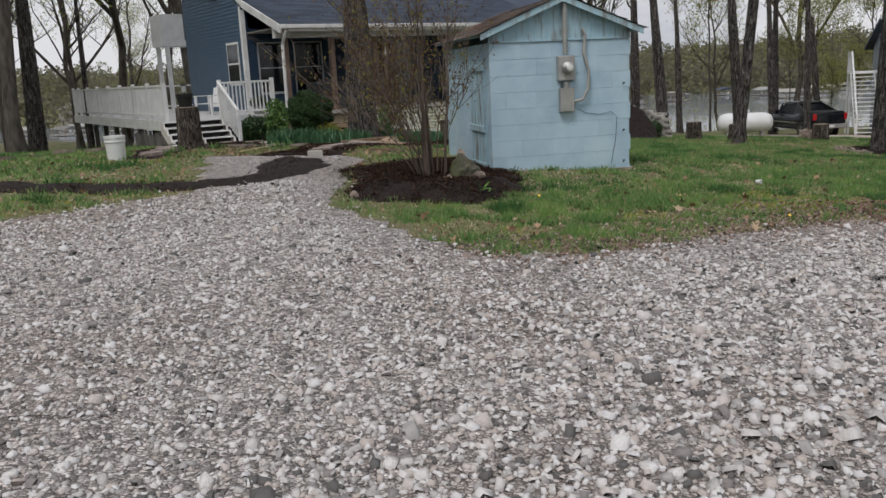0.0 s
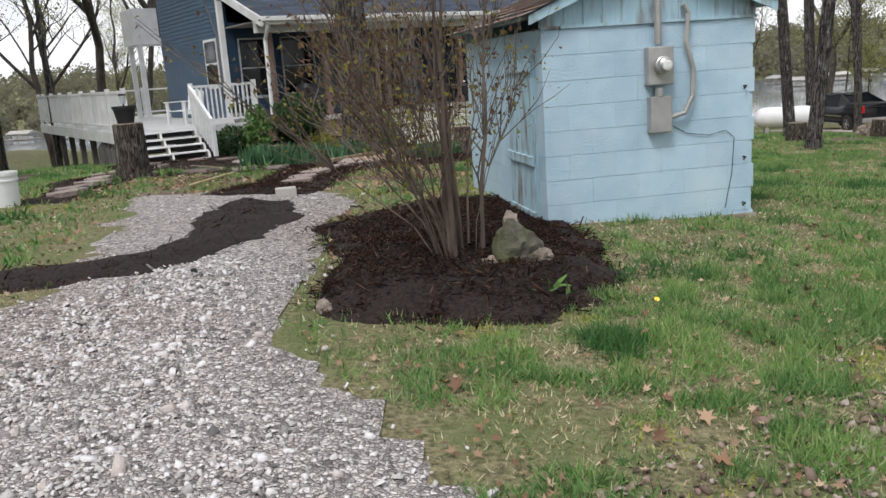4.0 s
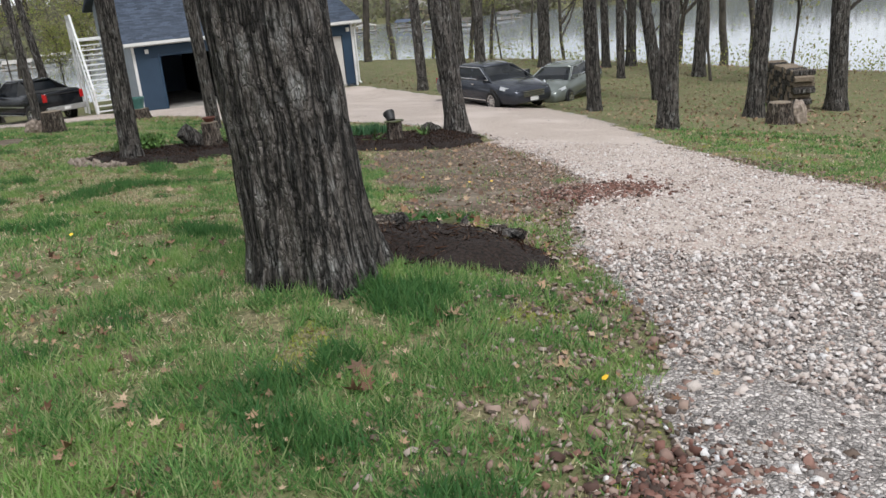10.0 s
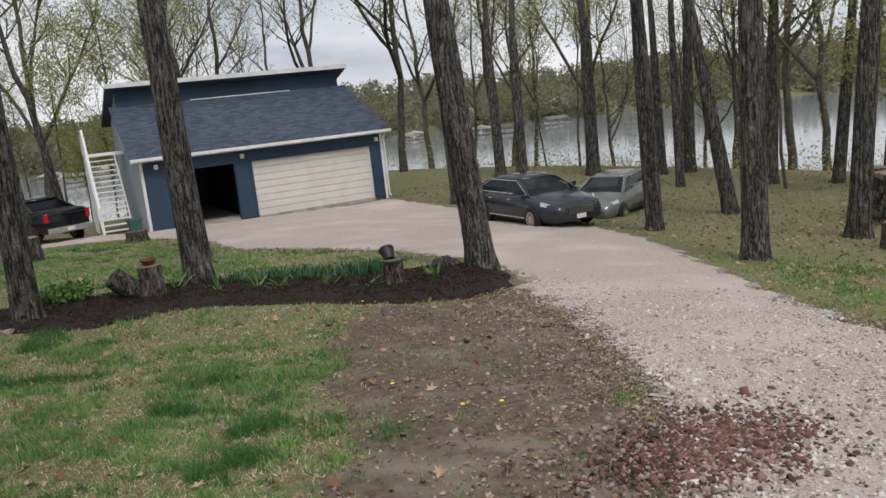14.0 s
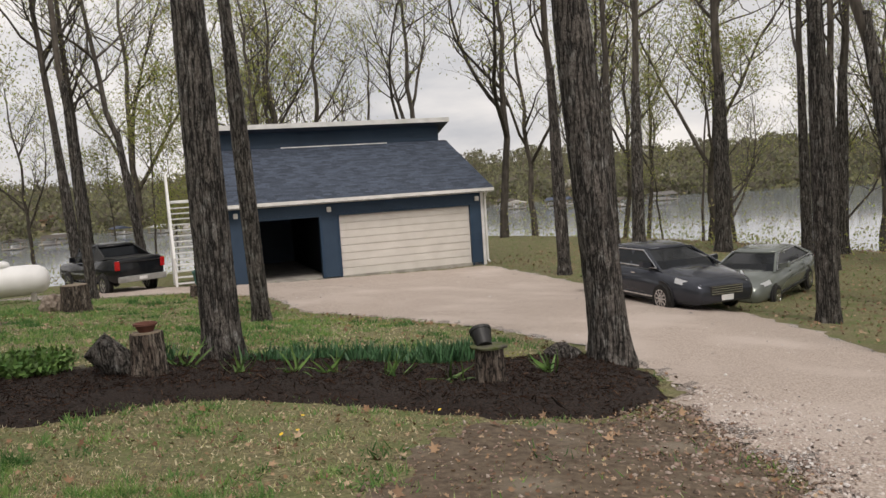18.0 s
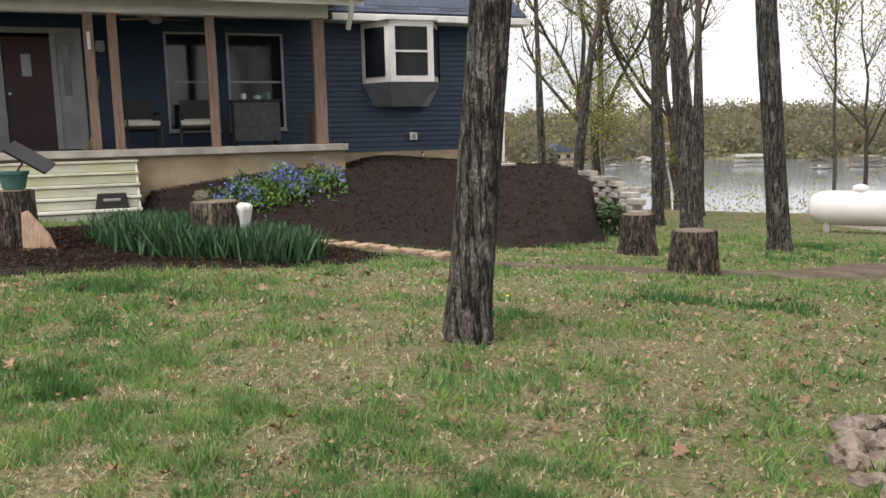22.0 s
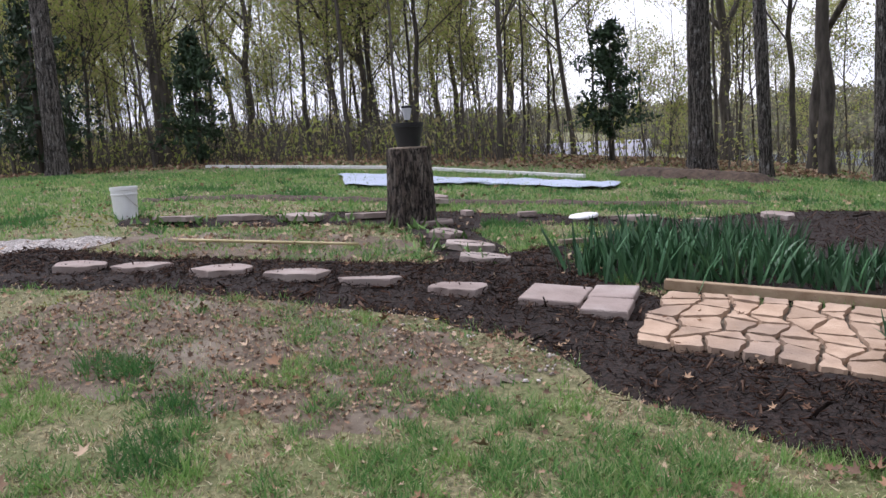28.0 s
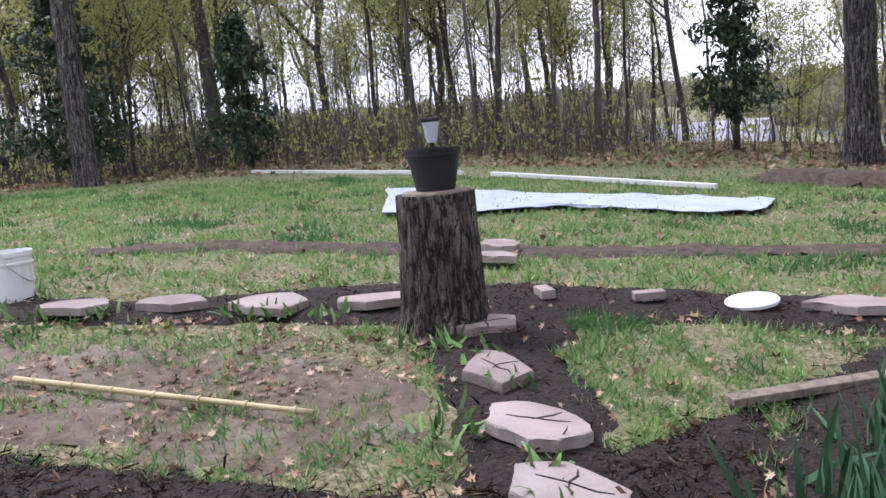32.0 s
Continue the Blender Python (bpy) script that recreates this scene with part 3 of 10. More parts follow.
def tube(bm, pts, radii, n=8, cap=True):
    """A tube of changing width along points."""
    pts = [Vector(p) for p in pts]
    loops = []
    ref = None
    for i, p in enumerate(pts):
        d = (pts[min(i + 1, len(pts) - 1)] - pts[max(i - 1, 0)]).normalized()
        if ref is None:
            ref = d.orthogonal().normalized()
        ref = (ref - d * ref.dot(d)).normalized()
        side = d.cross(ref)
        r = radii[i] if not isinstance(radii, (int, float)) else radii
        loops.append([p + (ref * math.cos(a) + side * math.sin(a)) * r for a in (6.28318 * k / n for k in range(n))])
    return rings(bm, loops, cap)


def lathe(bm, prof, n=24, cap=True, wob=0.0, seed=0):
    """A turned shape from (radius, height) pairs."""
    rnd = random.Random(seed)
    w = [1 + rnd.uniform(-wob, wob) for _ in range(n)]
    return rings(bm, [[(r * w[k] * math.cos(6.28318 * k / n), r * w[k] * math.sin(6.28318 * k / n), z) for k in range(n)] for r, z in prof], cap)


def seg_dist(px, py, ax, ay, bx, by):
    dx, dy = bx - ax, by - ay
    t = np.clip(((px - ax) * dx + (py - ay) * dy) / (dx * dx + dy * dy + 1e-9), 0, 1)
    return np.hypot(px - ax - t * dx, py - ay - t * dy)


def inside(poly, px, py):
    """Signed distance to a closed outline, positive inside."""
    px, py = np.asarray(px, float), np.asarray(py, float)
    d = np.full(px.shape, 1e9)
    c = np.zeros(px.shape, bool)
    for (ax, ay), (bx, by) in zip(poly, poly[1:] + poly[:1]):
        d = np.minimum(d, seg_dist(px, py, ax, ay, bx, by))
        cross = ((ay > py) != (by > py)) & (px < (bx - ax) * (py - ay) / (by - ay + 1e-12) + ax)
        c ^= cross
    return np.where(c, d, -d)


def along(line, px, py):
    """Distance to an open line."""
    d = np.full(np.shape(px), 1e9)
    for (ax, ay), (bx, by) in zip(line, line[1:]):
        d = np.minimum(d, seg_dist(px, py, ax, ay, bx, by))
    return d


def wave(x, y, size, seed=0.0):
    """A cheap smooth noise in about -1..1."""
    a, b = x / size + seed * 7.3, y / size - seed * 3.1
    return (np.sin(2.1 * a + 1.3 * np.sin(1.7 * b + seed)) + np.sin(2.7 * b + 1.1 * np.sin(2.3 * a)) + np.sin(1.3 * (a + b) + 2.0 * np.sin(0.9 * a - 1.1 * b)) + 0.6 * np.sin(4.3 * a - 3.7 * b + 1.5 * np.sin(3.1 * b))) / 3.2


def ease(lo, hi, v):
    t = np.clip((v - lo) / (hi - lo), 0, 1)
    return t * t * (3 - 2 * t)

# ---- ground ----
SLOPE = [-0.581, -0.799, -0.778, -0.052, 0.221, -1.384, 1.059, 0.253, -0.438, -0.939, 0.164, 0.252, 0.18, -0.084, 0.208]
SWELLS = [[0.02, 0.04, 0.01, -0.04, 0.02, 0.0], [0.07, 0.0, 0.07, 0.1, 0.08, 0.0], [0.06, 0.05, 0.1, 0.12, -0.02, -0.03], [-0.03, 0.03, -0.05, -0.02, -0.06, -0.02], [0.04, 0.01, -0.03, 0.03, 0.05, -0.03], [0.05, 0.12, 0.18, -0.12, 0.05, -0.17]]
POWERS = [(i, j) for i in range(5) for j in range(5 - i)]
LAKE = -7.0


def ground_z(x, y):
    """Height of the land: a lawn that falls to the east, banks down to the lake, hills on the far shore."""
    x, y = np.asarray(x, float), np.asarray(y, float)
    xc, yc = np.clip(x, -24, 36), np.clip(y, -6, 47)
    a, b = (xc - 5) / 20, (yc - 20) / 20
    z = sum(c * a ** i * b ** j for c, (i, j) in zip(SLOPE, POWERS))
    for cy, row in zip((5, 9, 13, 18, 23, 28), SWELLS):
        for cx, h in zip((-8, -3, 2, 7, 12, 17), row):
            if h:
                z = z + h * np.exp(-((xc - cx) ** 2 + (yc - cy) ** 2) / 13.52)
    out = np.maximum(np.maximum(x - 37, y - 49), np.minimum(-27 - x, y - 6.0))
    z = z - 6.5 * ease(0, 34, out)
    r = np.hypot(x - 8, y - 20)
    far = ease(196, 225, r)
    hill = LAKE + 0.4 + 13 * ease(200, 420, r) + 2.5 * wave(x, y, 70, 0.4) * ease(220, 300, r)
    z = z * (1 - far) + hill * far
    z = z + 0.11 * np.exp(-((x - 6.8) ** 2 + (y - 10.8) ** 2) / 0.9)
    z = z + 0.2 * np.exp(-((x + 1.92) ** 2 + (y - 21.6) ** 2) / 0.4)
    near = 1 - ease(30, 60, r)
    return z + near * (0.022 * wave(x, y, 1.5, 0.2))


def gz(x, y):
    return float(ground_z(x, y))


def spread(lo, hi, step, far, grow=1.25):
    mid = list(np.arange(lo, hi + step / 2, step))
    a, b, s = [], [], step
    p, q = lo, hi
    while q < hi + far:
        s *= grow
        p, q = p - s, q + s
        a.append(p)
        b.append(q)
    return np.array(a[::-1] + mid + b)


DRIVE = [(29.8, 34.5), (21.2, 37.8), (20.6, 41.5), (20.5, 45), (15.5, 46), (16.5, 41.5), (17.2, 38.2), (19.2, 36.2), (19.6, 31.5), (18.5, 28), (18.7, 25), (18.7, 22), (18.2, 19.8), (17.2, 17.6), (15.7, 16.4), (14.6, 14.8),
         (13.4, 13.5), (11.8, 12.1), (9.5, 10.9), (8.3, 10.0), (7.4, 9.1), (6.3, 8.5), (5.0, 7.8), (3.6, 7.2), (2.1, 6.4), (0.9, 5.6), (0.4, 5.5), (-0.1, 6.1), (-0.7, 7.2), (-1.1, 7.9), (-1.0, 9), (-1.2, 11), (-0.9, 11.5),
         (-1.3, 12.8), (-2.9, 13.3), (-3.6, 13.1), (-3.5, 12.3), (-3.2, 11.2), (-3.0, 10), (-2.6, 8.5), (-3.3, 7.3), (-3.9, 6.6), (-7, 4), (-9, 0), (-9, -9), (9, -9), (9.2, 4), (10.4, 7), (11.9, 8.3), (14.3, 10.7), (18, 14.1), (21.4, 17.1),
         (24.3, 20.5), (25.8, 24), (27.4, 28), (29.3, 32.5)]
BED_SHED = [(-0.95, 8.3), (-0.8, 7.98), (-0.2, 7.8), (0.3, 7.88), (0.62, 8.2), (0.86, 8.65), (0.9, 9.3), (0.9, 9.9), (0.75, 10.9), (0.45, 12.2), (-0.2, 12.0), (-0.9, 11.0), (-1.25, 10.5), (-0.85, 9.2)]
BED_STRIP = [(-5.5, 8.6), (-3.2, 8.5), (-2.2, 8.9), (-1.9, 9.3), (-1.7, 10.1), (-1.5, 11.1), (-1.8, 12.0), (-2.3, 12.3), (-2.45, 11.4), (-2.25, 10.2), (-2.4, 9.5), (-3.2, 9.1), (-5.5, 9.2)]
BED_ROW = [(10.15, 20.7), (10.25, 20.0), (10.65, 19.45), (11.3, 19.1), (12.0, 19.4), (12.8, 19.3), (13.4, 18.8), (13.9, 18.0), (14.3, 17.2), (15.1, 16.7), (16.0, 16.9), (16.9, 17.6), (17.6, 18.6), (17.5, 19.5), (16.4, 19.3), (15.5, 19.5), (14.9, 20.3), (14.1, 21.2), (13.2, 21.5), (12.0, 21.4), (11.2, 21.3), (10.7, 21.4)]
BED_OAK = [(6.9, 11.4), (7.3, 10.9), (7.5, 10.35), (7.95, 10.0), (8.3, 10.3), (8.6, 11.0), (8.0, 11.7), (7.3, 11.8)]
BED_STONES = [(-1.7, 12.5), (-1.55, 13.9), (-1.5, 15.5), (-1.35, 16.7), (-0.95, 17.5), (-0.2, 18.1), (0.35, 19.0), (0.9, 20.3), (1.35, 20.95), (2.4, 21.5), (3.2, 21.9), (4.2, 23.2), (5.4, 24.4), (5.9, 25.3), (6.0, 26.4),
              (4.5, 26.9), (2.4, 26.7), (1.3, 25.6), (0.6, 24), (0.4, 23), (0.1, 21.4), (-0.7, 18.9), (-0.9, 18.1), (-1.9, 18.2), (-2.8, 17.5), (-3.9, 17.5), (-3.35, 17.1), (-2.95, 16.9), (-2.7, 16.4), (-2.62, 15.6), (-2.6, 14.2), (-2.8, 12.8)]
BED_PORCH = [(-2.05, 18.35), (-1.85, 19.3), (-1.3, 22), (-0.95, 24), (-1.0, 25.3), (-2.0, 26.2), (-4.2, 25.0), (-6.6, 23.6), (-7.4, 21.6), (-6.8, 19.8), (-6.0, 18.9), (-4.2, 17.75), (-2.8, 17.6)]
BED_FAR = [(-4.3, 12.6), (-4.45, 13.4), (-4.65, 14.5), (-4.75, 15.5), (-4.3, 15.85), (-3.3, 16.4), (-2.7, 16.6), (-2.8, 17.05), (-3.5, 16.9), (-4.4, 16.5), (-5.2, 16.5), (-5.2, 17.6), (-5.1, 19.0), (-5.8, 19.2), (-5.85, 17.5), (-5.8, 16.0), (-5.6, 15.0), (-5.2, 14.2), (-4.9, 13.2), (-4.8, 12.5)]
BED_DUG = [(-7.9, 19.6), (-7.5, 18.0), (-7.0, 16.2), (-6.8, 14.8), (-6.6, 13.0), (-6.3, 11.6), (-6.6, 11.5), (-6.95, 13.0), (-7.2, 14.8), (-7.4, 16.2), (-7.9, 18.0), (-8.3, 19.6)]
HOUSE = Matrix.Translation((-5.876, 23.953, 0)) @ pose(0, 0, 0, 0, 0, 33.85)


def local(u, v):
    p = HOUSE @ Vector((u, v, 0))
    return (p.x, p.y)


def to_house(x, y):
    c, s = math.cos(radians(33.85)), math.sin(radians(33.85))
    a, b = np.asarray(x) + 5.876, np.asarray(y) - 23.953
    return a * c + b * s, -a * s + b * c


BED_MOUND = [local(*p) for p in ((8.3, 0.42), (11.6, 0.42), (11.6, 2.75), (16.3, 2.75), (17.2, 2.6), (17.3, 1.6), (17.2, -0.2), (16.2, -1.8), (14.6, -2.7), (12.6, -3.2), (10.6, -2.7), (9.3, -2.0), (8.3, -1.5))]
BED_TERRACE = [local(*p) for p in ((0.7, 0.42), (4.95, 0.42), (4.9, -1.3), (4.4, -1.75), (3.4, -1.7), (0.9, -1.35))]


def mound_up(x, y):
    u, v = to_house(x, y)
    top = 0.42 + 0.22 * np.clip(u - 8.5, 0, 2.6) + 0.42 * ease(11.6, 13.2, u)
    start = -1.3 * ease(11.8, 13.2, u)
    foot = 1.3 + 0.9 * np.clip(u - 9.2, 0, 2.3)
    return 0.03 + top * (1 - ease(start, foot, -v))


def terrace_up(x, y):
    """Two planted steps held by timbers, which run out into one slope beside the stairs."""
    u, v = to_house(x, y)
    tiers = 0.06 + 0.22 * ease(-0.97, -0.9, v) + 0.18 * ease(-0.47, -0.4, v)
    slope = 0.06 + 0.4 * ease(-1.7, -0.3, v)
    k = ease(3.5, 3.9, u)
    return tiers * (1 - k) + slope * k


GX, GY = spread(-20, 38, 0.22, 1200), spread(-8, 50, 0.22, 1200)
XX, YY = np.meshgrid(GX, GY)
ZZ = ground_z(XX, YY)
for o in (DRIVE, BED_SHED, BED_STRIP, BED_ROW, BED_OAK, BED_STONES, BED_PORCH, BED_FAR, BED_MOUND, BED_TERRACE):
    ZZ = ZZ - 0.05 * ease(0.25, 0.6, inside(o, XX, YY))
nx, ny = len(GX), len(GY)
quad = [(j * nx + i, j * nx + i + 1, (j + 1) * nx + i + 1, (j + 1) * nx + i) for j in range(ny - 1) for i in range(nx - 1)]
raw("ground", np.stack([XX, YY, ZZ], -1).reshape(-1, 3), quad, M_SOIL, None, "patchy spring lawn and earth sloping down to a lake", "ground", "structure", True)


def drape(name, outline, up, material, step, label, category, kind="structure", rough=0.06, lip=0.03):
    """A layer on the ground inside an outline, with an uneven rim that dips into the earth."""
    xs = np.array([p[0] for p in outline])
    ys = np.array([p[1] for p in outline])
    gx, gy = np.arange(xs.min() - 0.4, xs.max() + 0.4, step), np.arange(ys.min() - 0.4, ys.max() + 0.4, step)
    x, y = np.meshgrid(gx, gy)
    s = inside(outline, x, y) + rough * (wave(x, y, 0.35, 1.1) + 0.6 * wave(x, y, 0.12, 2.2))
    top = up(x, y) if callable(up) else up
    h = np.where(s > 0, lip + (top - lip) * ease(0, 0.3, s), lip + s * 0.5)
    z = ground_z(x, y) + h + min(rough, 0.06) * 0.2 * wave(x, y, 0.2, 3.3)
    keep = s > -0.16
    n = len(gx)
    idx = -np.ones(x.shape, int)
    q = keep[:-1, :-1] & keep[1:, :-1] & keep[:-1, 1:] & keep[1:, 1:]
    used = np.zeros(x.shape, bool)
    used[:-1, :-1] |= q
    used[1:, :-1] |= q
    used[:-1, 1:] |= q
    used[1:, 1:] |= q
    idx[used] = np.arange(used.sum())
    faces = [(idx[j, i], idx[j, i + 1], idx[j + 1, i + 1], idx[j + 1, i]) for j, i in zip(*np.nonzero(q))]
    return raw(name, np.stack([x[used], y[used], z[used]], 1), faces, material, None, label, category, kind, True)


drape("driveway", DRIVE, 0.02, M_GRAVELBED, 0.16, "pale limestone gravel driveway with worn wheel tracks", "driveway", rough=0.14, lip=0.008)
def shed_mulch(x, y):
    return 0.03 + 0.12 * (1 - ease(9.0, 10.1, y))


drape("mulch_bed", BED_SHED, shed_mulch, M_MULCH, 0.06, "mound of dark brown mulch by the pump house", "garden bed", "stuff")
SANDY = [p for p in DRIVE if p[0] > 8.0 and 6 < p[1] < 45.5]
drape("packed_drive", SANDY, 0.03, M_SAND, 0.2, "packed tan grit of the upper drive", "driveway", rough=0.16, lip=0.004)
drape("mulch_bed", BED_STRIP, 0.06, M_MULCH, 0.06, "spilled strip of dark mulch across the gravel", "garden bed", "stuff")
drape("mulch_bed", BED_ROW, 0.09, M_MULCH, 0.08, "long mulched bed under the oak trees", "garden bed", "stuff")
drape("mulch_bed", BED_OAK, 0.14, M_MULCH, 0.06, "small pile of dark mulch beside the large oak", "garden bed", "stuff")
drape("mulch_bed", BED_STONES, 0.05, M_MULCH, 0.07, "dark mulch bed with stepping stones", "garden bed", "stuff")
drape("mulch_bed", BED_PORCH, 0.05, M_MULCH, 0.1, "dark mulch bed between path and porch", "garden bed", "stuff")
drape("mulch_bed", BED_FAR, 0.04, M_MULCH, 0.08, "narrow dug bed with stepping stones", "garden bed", "stuff")
drape("mulch_bed", BED_DUG, 0.02, M_SOILBANK, 0.09, "thin dug strip of brown soil in the lawn", "garden bed", "stuff", 0.1)
drape("mulch_bed", BED_MOUND, mound_up, M_MULCH, 0.1, "high banked mulch bed along the house", "garden bed", "stuff")
drape("mulch_bed", BED_TERRACE, terrace_up, M_MULCH, 0.07, "stepped mulch bed held by timbers below the porch", "garden bed", "stuff")
DIRT_PATH = [(1.2, 26.4), (3.4, 27.4), (6.0, 27.7), (8.2, 27.2), (9.5, 27.3), (11.2, 28.1), (12.6, 30.1), (13.4, 29.8), (11.9, 27.5), (9.4, 26.5), (7.9, 26.4), (6.0, 26.75), (3.6, 26.6), (2.0, 25.9)]
drape("dirt_path", DIRT_PATH, 0.012, M_DIRT, 0.12, "narrow tan dirt and gravel footpath", "path", "structure", 0.08, 0.006)
BARE = [(9.9, 11.05), (11.8, 12.2), (13.4, 13.6), (14.7, 15.1), (15.6, 16.3), (13.8, 17.2), (12.6, 16.4), (11.4, 15.2), (10.2, 13.2), (8.9, 12.2)]
drape("bare_soil", BARE, 0.012, M_DIRT, 0.14, "bare brown soil at the edge of the lawn", "soil", "structure", 0.12, 0.006)

BARE_EDGE = [(-1.62, 15.5), (-1.5, 15.9), (-1.2, 16.35), (-0.85, 16.75), (-0.55, 17.1), (-0.5, 17.5), (-0.95, 17.7), (-1.3, 17.2), (-1.5, 16.6), (-1.75, 15.8)]
DIRT_NEAR = [(-1.6, 14.3), (-0.6, 14.2), (0.2, 15.0), (0.5, 16.2), (0.2, 17.2), (-0.4, 17.5), (-1.0, 16.9), (-1.5, 15.8)]
drape("bare_soil", DIRT_NEAR, 0.012, M_DIRT, 0.1, "bare brown soil worn into the lawn beside the mulch", "soil", "structure", 0.22, 0.006)
DIRT_POLE = [(-4.0, 13.1), (-2.9, 13.1), (-2.75, 15.0), (-2.85, 16.1), (-3.6, 16.2), (-4.3, 15.0)]
drape("bare_soil", DIRT_POLE, 0.01, M_DIRT, 0.1, "bare brown soil between the stepping stones", "soil", "structure", 0.22, 0.006)
water_mat = surface("lake_water", (0.2, 0.23, 0.26), (0.24, 0.27, 0.3), 0.3, 0.08, 0.22, 1.6, vary=0, spec=0.8, stretch=(1, 1, 1))
raw("water", [(x, y, LAKE) for x, y in ((-600, -40), (600, -40), (600, 600), (-600, 600))], [(0, 1, 2, 3)], water_mat, None, "pale rippled lake below the wooded bank", "lake", "structure")

# ---- walls, windows, siding ----
def cells(u0, u1, z0, z1, holes):
    """The rectangles of a wall that its openings leave over."""
    us = sorted({u0, u1, *[h[0] for h in holes], *[h[2] for h in holes]})
    out = []
    for a, b in zip(us, us[1:]):
        if a < u0 - 1e-6 or b > u1 + 1e-6:
            continue
        cut = sorted((h[1], h[3]) for h in holes if h[0] < b - 1e-6 and h[2] > a + 1e-6)
        z = z0
        for lo, hi in cut:
            if lo > z + 1e-6:
                out.append((a, z, b, lo))
            z = max(z, hi)
        if z < z1 - 1e-6:
            out.append((a, z, b, z1))
    return out


def holed_wall(u0, u1, z0, z1, v0, v1, holes=()):
    bm = bmesh.new()
    for a, z, b, t in cells(u0, u1, z0, z1, holes):
        box(bm, a, v0, z, b, v1, t)
    return bm


def lap_siding(u0, u1, z0, z1, v, holes=(), board=0.105, top=None):
    """Lapped boards on the face of a wall that looks to -y. top(z): the boards' span at a height, for gables."""
    bm = bmesh.new()
    z = z0
    while z < z1 - 0.01:
        t = min(z + board, z1)
        a0, a1 = (u0, u1) if top is None else top((z + t) / 2)
        spans = [(a0, a1)]
        for h in holes:
            if h[1] < t - 0.01 and h[3] > z + 0.01:
                spans = [s for a, b in spans for s in ((a, min(b, h[0])), (max(a, h[2]), b)) if s[1] - s[0] > 0.02]
        for a, b in spans:
            p = [(a, v - 0.03, z), (b, v - 0.03, z), (b, v - 0.006, t), (a, v - 0.006, t), (a, v - 0.002, z), (b, v - 0.002, z)]
            q = [bm.verts.new(c) for c in p]
            bm.faces.new((q[0], q[1], q[2], q[3]))
            bm.faces.new((q[0], q[4], q[5], q[1]))
        z = t
    return bm


def window(parent, u0, z0, u1, z1, v, label="white double-hung window with dark panes", rail=True, depth=0.1, pane_mat=None, w=0.07, trim=None):
    """A window in a wall that looks to -y: frame, rail, sill and panes."""
    bm = bmesh.new()
    for a in ((u0 - w, v - 0.03, z0 - w, u0, v + depth, z1 + w), (u1, v - 0.03, z0 - w, u1 + w, v + depth, z1 + w), (u0, v - 0.03, z1, u1, v + depth, z1 + w), (u0, v - 0.03, z0 - w, u1, v + depth, z0)):
        box(bm, *a)
    fr = part("window", bm, trim or M_WHITE, parent, label)
    zm = (z0 + z1) / 2
    if rail:
        part("rail", boxed(u0, v + 0.02, zm - 0.02, u1, v + 0.06, zm + 0.02), trim or M_WHITE, fr)
    for a, b in (((z0, zm), (zm, z1)) if rail else ((z0, z1),)):
        part("pane", boxed(u0, v + (0.045 if a == z0 else 0.035), a, u1, v + (0.05 if a == z0 else 0.04), b), pane_mat or M_PANE, fr)
    part("sill", boxed(u0 - w - 0.02, v - 0.06, z0 - w - 0.03, u1 + w + 0.02, v - 0.0305, z0 - w), trim or M_WHITE, fr)
    return fr


def shingles(parent, u0, u1, a, b, material, row=0.14, tab=0.3, seed=1, thick=0.012):
    """Rows of shingles on a slope from the eave a=(v, z) to the ridge b=(v, z)."""
    rnd = random.Random(seed)
    length = math.hypot(b[0] - a[0], b[1] - a[1])
    dv, dz = (b[0] - a[0]) / length, (b[1] - a[1]) / length
    nv, nz_ = -dz, dv
    if nz_ < 0:
        nv, nz_ = -nv, -nz_
    pieces = []
    s, k = 0.0, 0
    while s < length - 0.02:
        e = min(s + row * 1.25, length)
        u = u0 - (tab / 2 if k % 2 else 0) + rnd.uniform(-0.04, 0)
        while u < u1:
            p, q = max(u, u0), min(u + tab - 0.008, u1)
            if q - p > 0.03:
                lift = thick * rnd.uniform(0.8, 1.3)
                f = []
                for uu, ss, h in ((p, s, lift), (q, s, lift), (q, e, 0.002), (p, e, 0.002)):
                    f.append((uu, a[0] + dv * ss + nv * h, a[1] + dz * ss + nz_ * h))
                pieces.append(f)
            u += tab
        s += row
        k += 1
    mat = material
    return loose("shingles", pieces, mat, "", "", "stuff", parent, 4)


M_SHINGLEPC = island_tint(surface("slate_shingle_pieces", (0.045, 0.06, 0.09), (0.085, 0.105, 0.145), 20, 0.9, 0.5, 90, vary=0), 0.65, 1.3)
M_BROWNPC = island_tint(surface("brown_shingle_pieces", (0.1, 0.05, 0.03), (0.2, 0.115, 0.075), 14, 0.9, 0.5, 80, c3=(0.2, 0.17, 0.15), scale3=2, vary=0), 0.55, 1.4)


def roof_slab(parent, u0, u1, a, b, thick=0.1, name="roof", material=None):
    bm = bmesh.new()
    n = Vector((0, -(b[1] - a[1]), b[0] - a[0])).normalized()
    if n.z < 0:
        n = -n
    lo = [Vector((u, v, z)) for u, (v, z) in ((u0, a), (u1, a), (u1, b), (u0, b))]
    hi = [p - n * thick for p in lo]
    q = [bm.verts.new(p) for p in hi + lo]
    for f in ((0, 1, 2, 3), (4, 7, 6, 5), (0, 4, 5, 1), (1, 5, 6, 2), (2, 6, 7, 3), (3, 7, 4, 0)):
        bm.faces.new([q[i] for i in f])
    return part(name, bm, material or M_SHINGLE, parent)


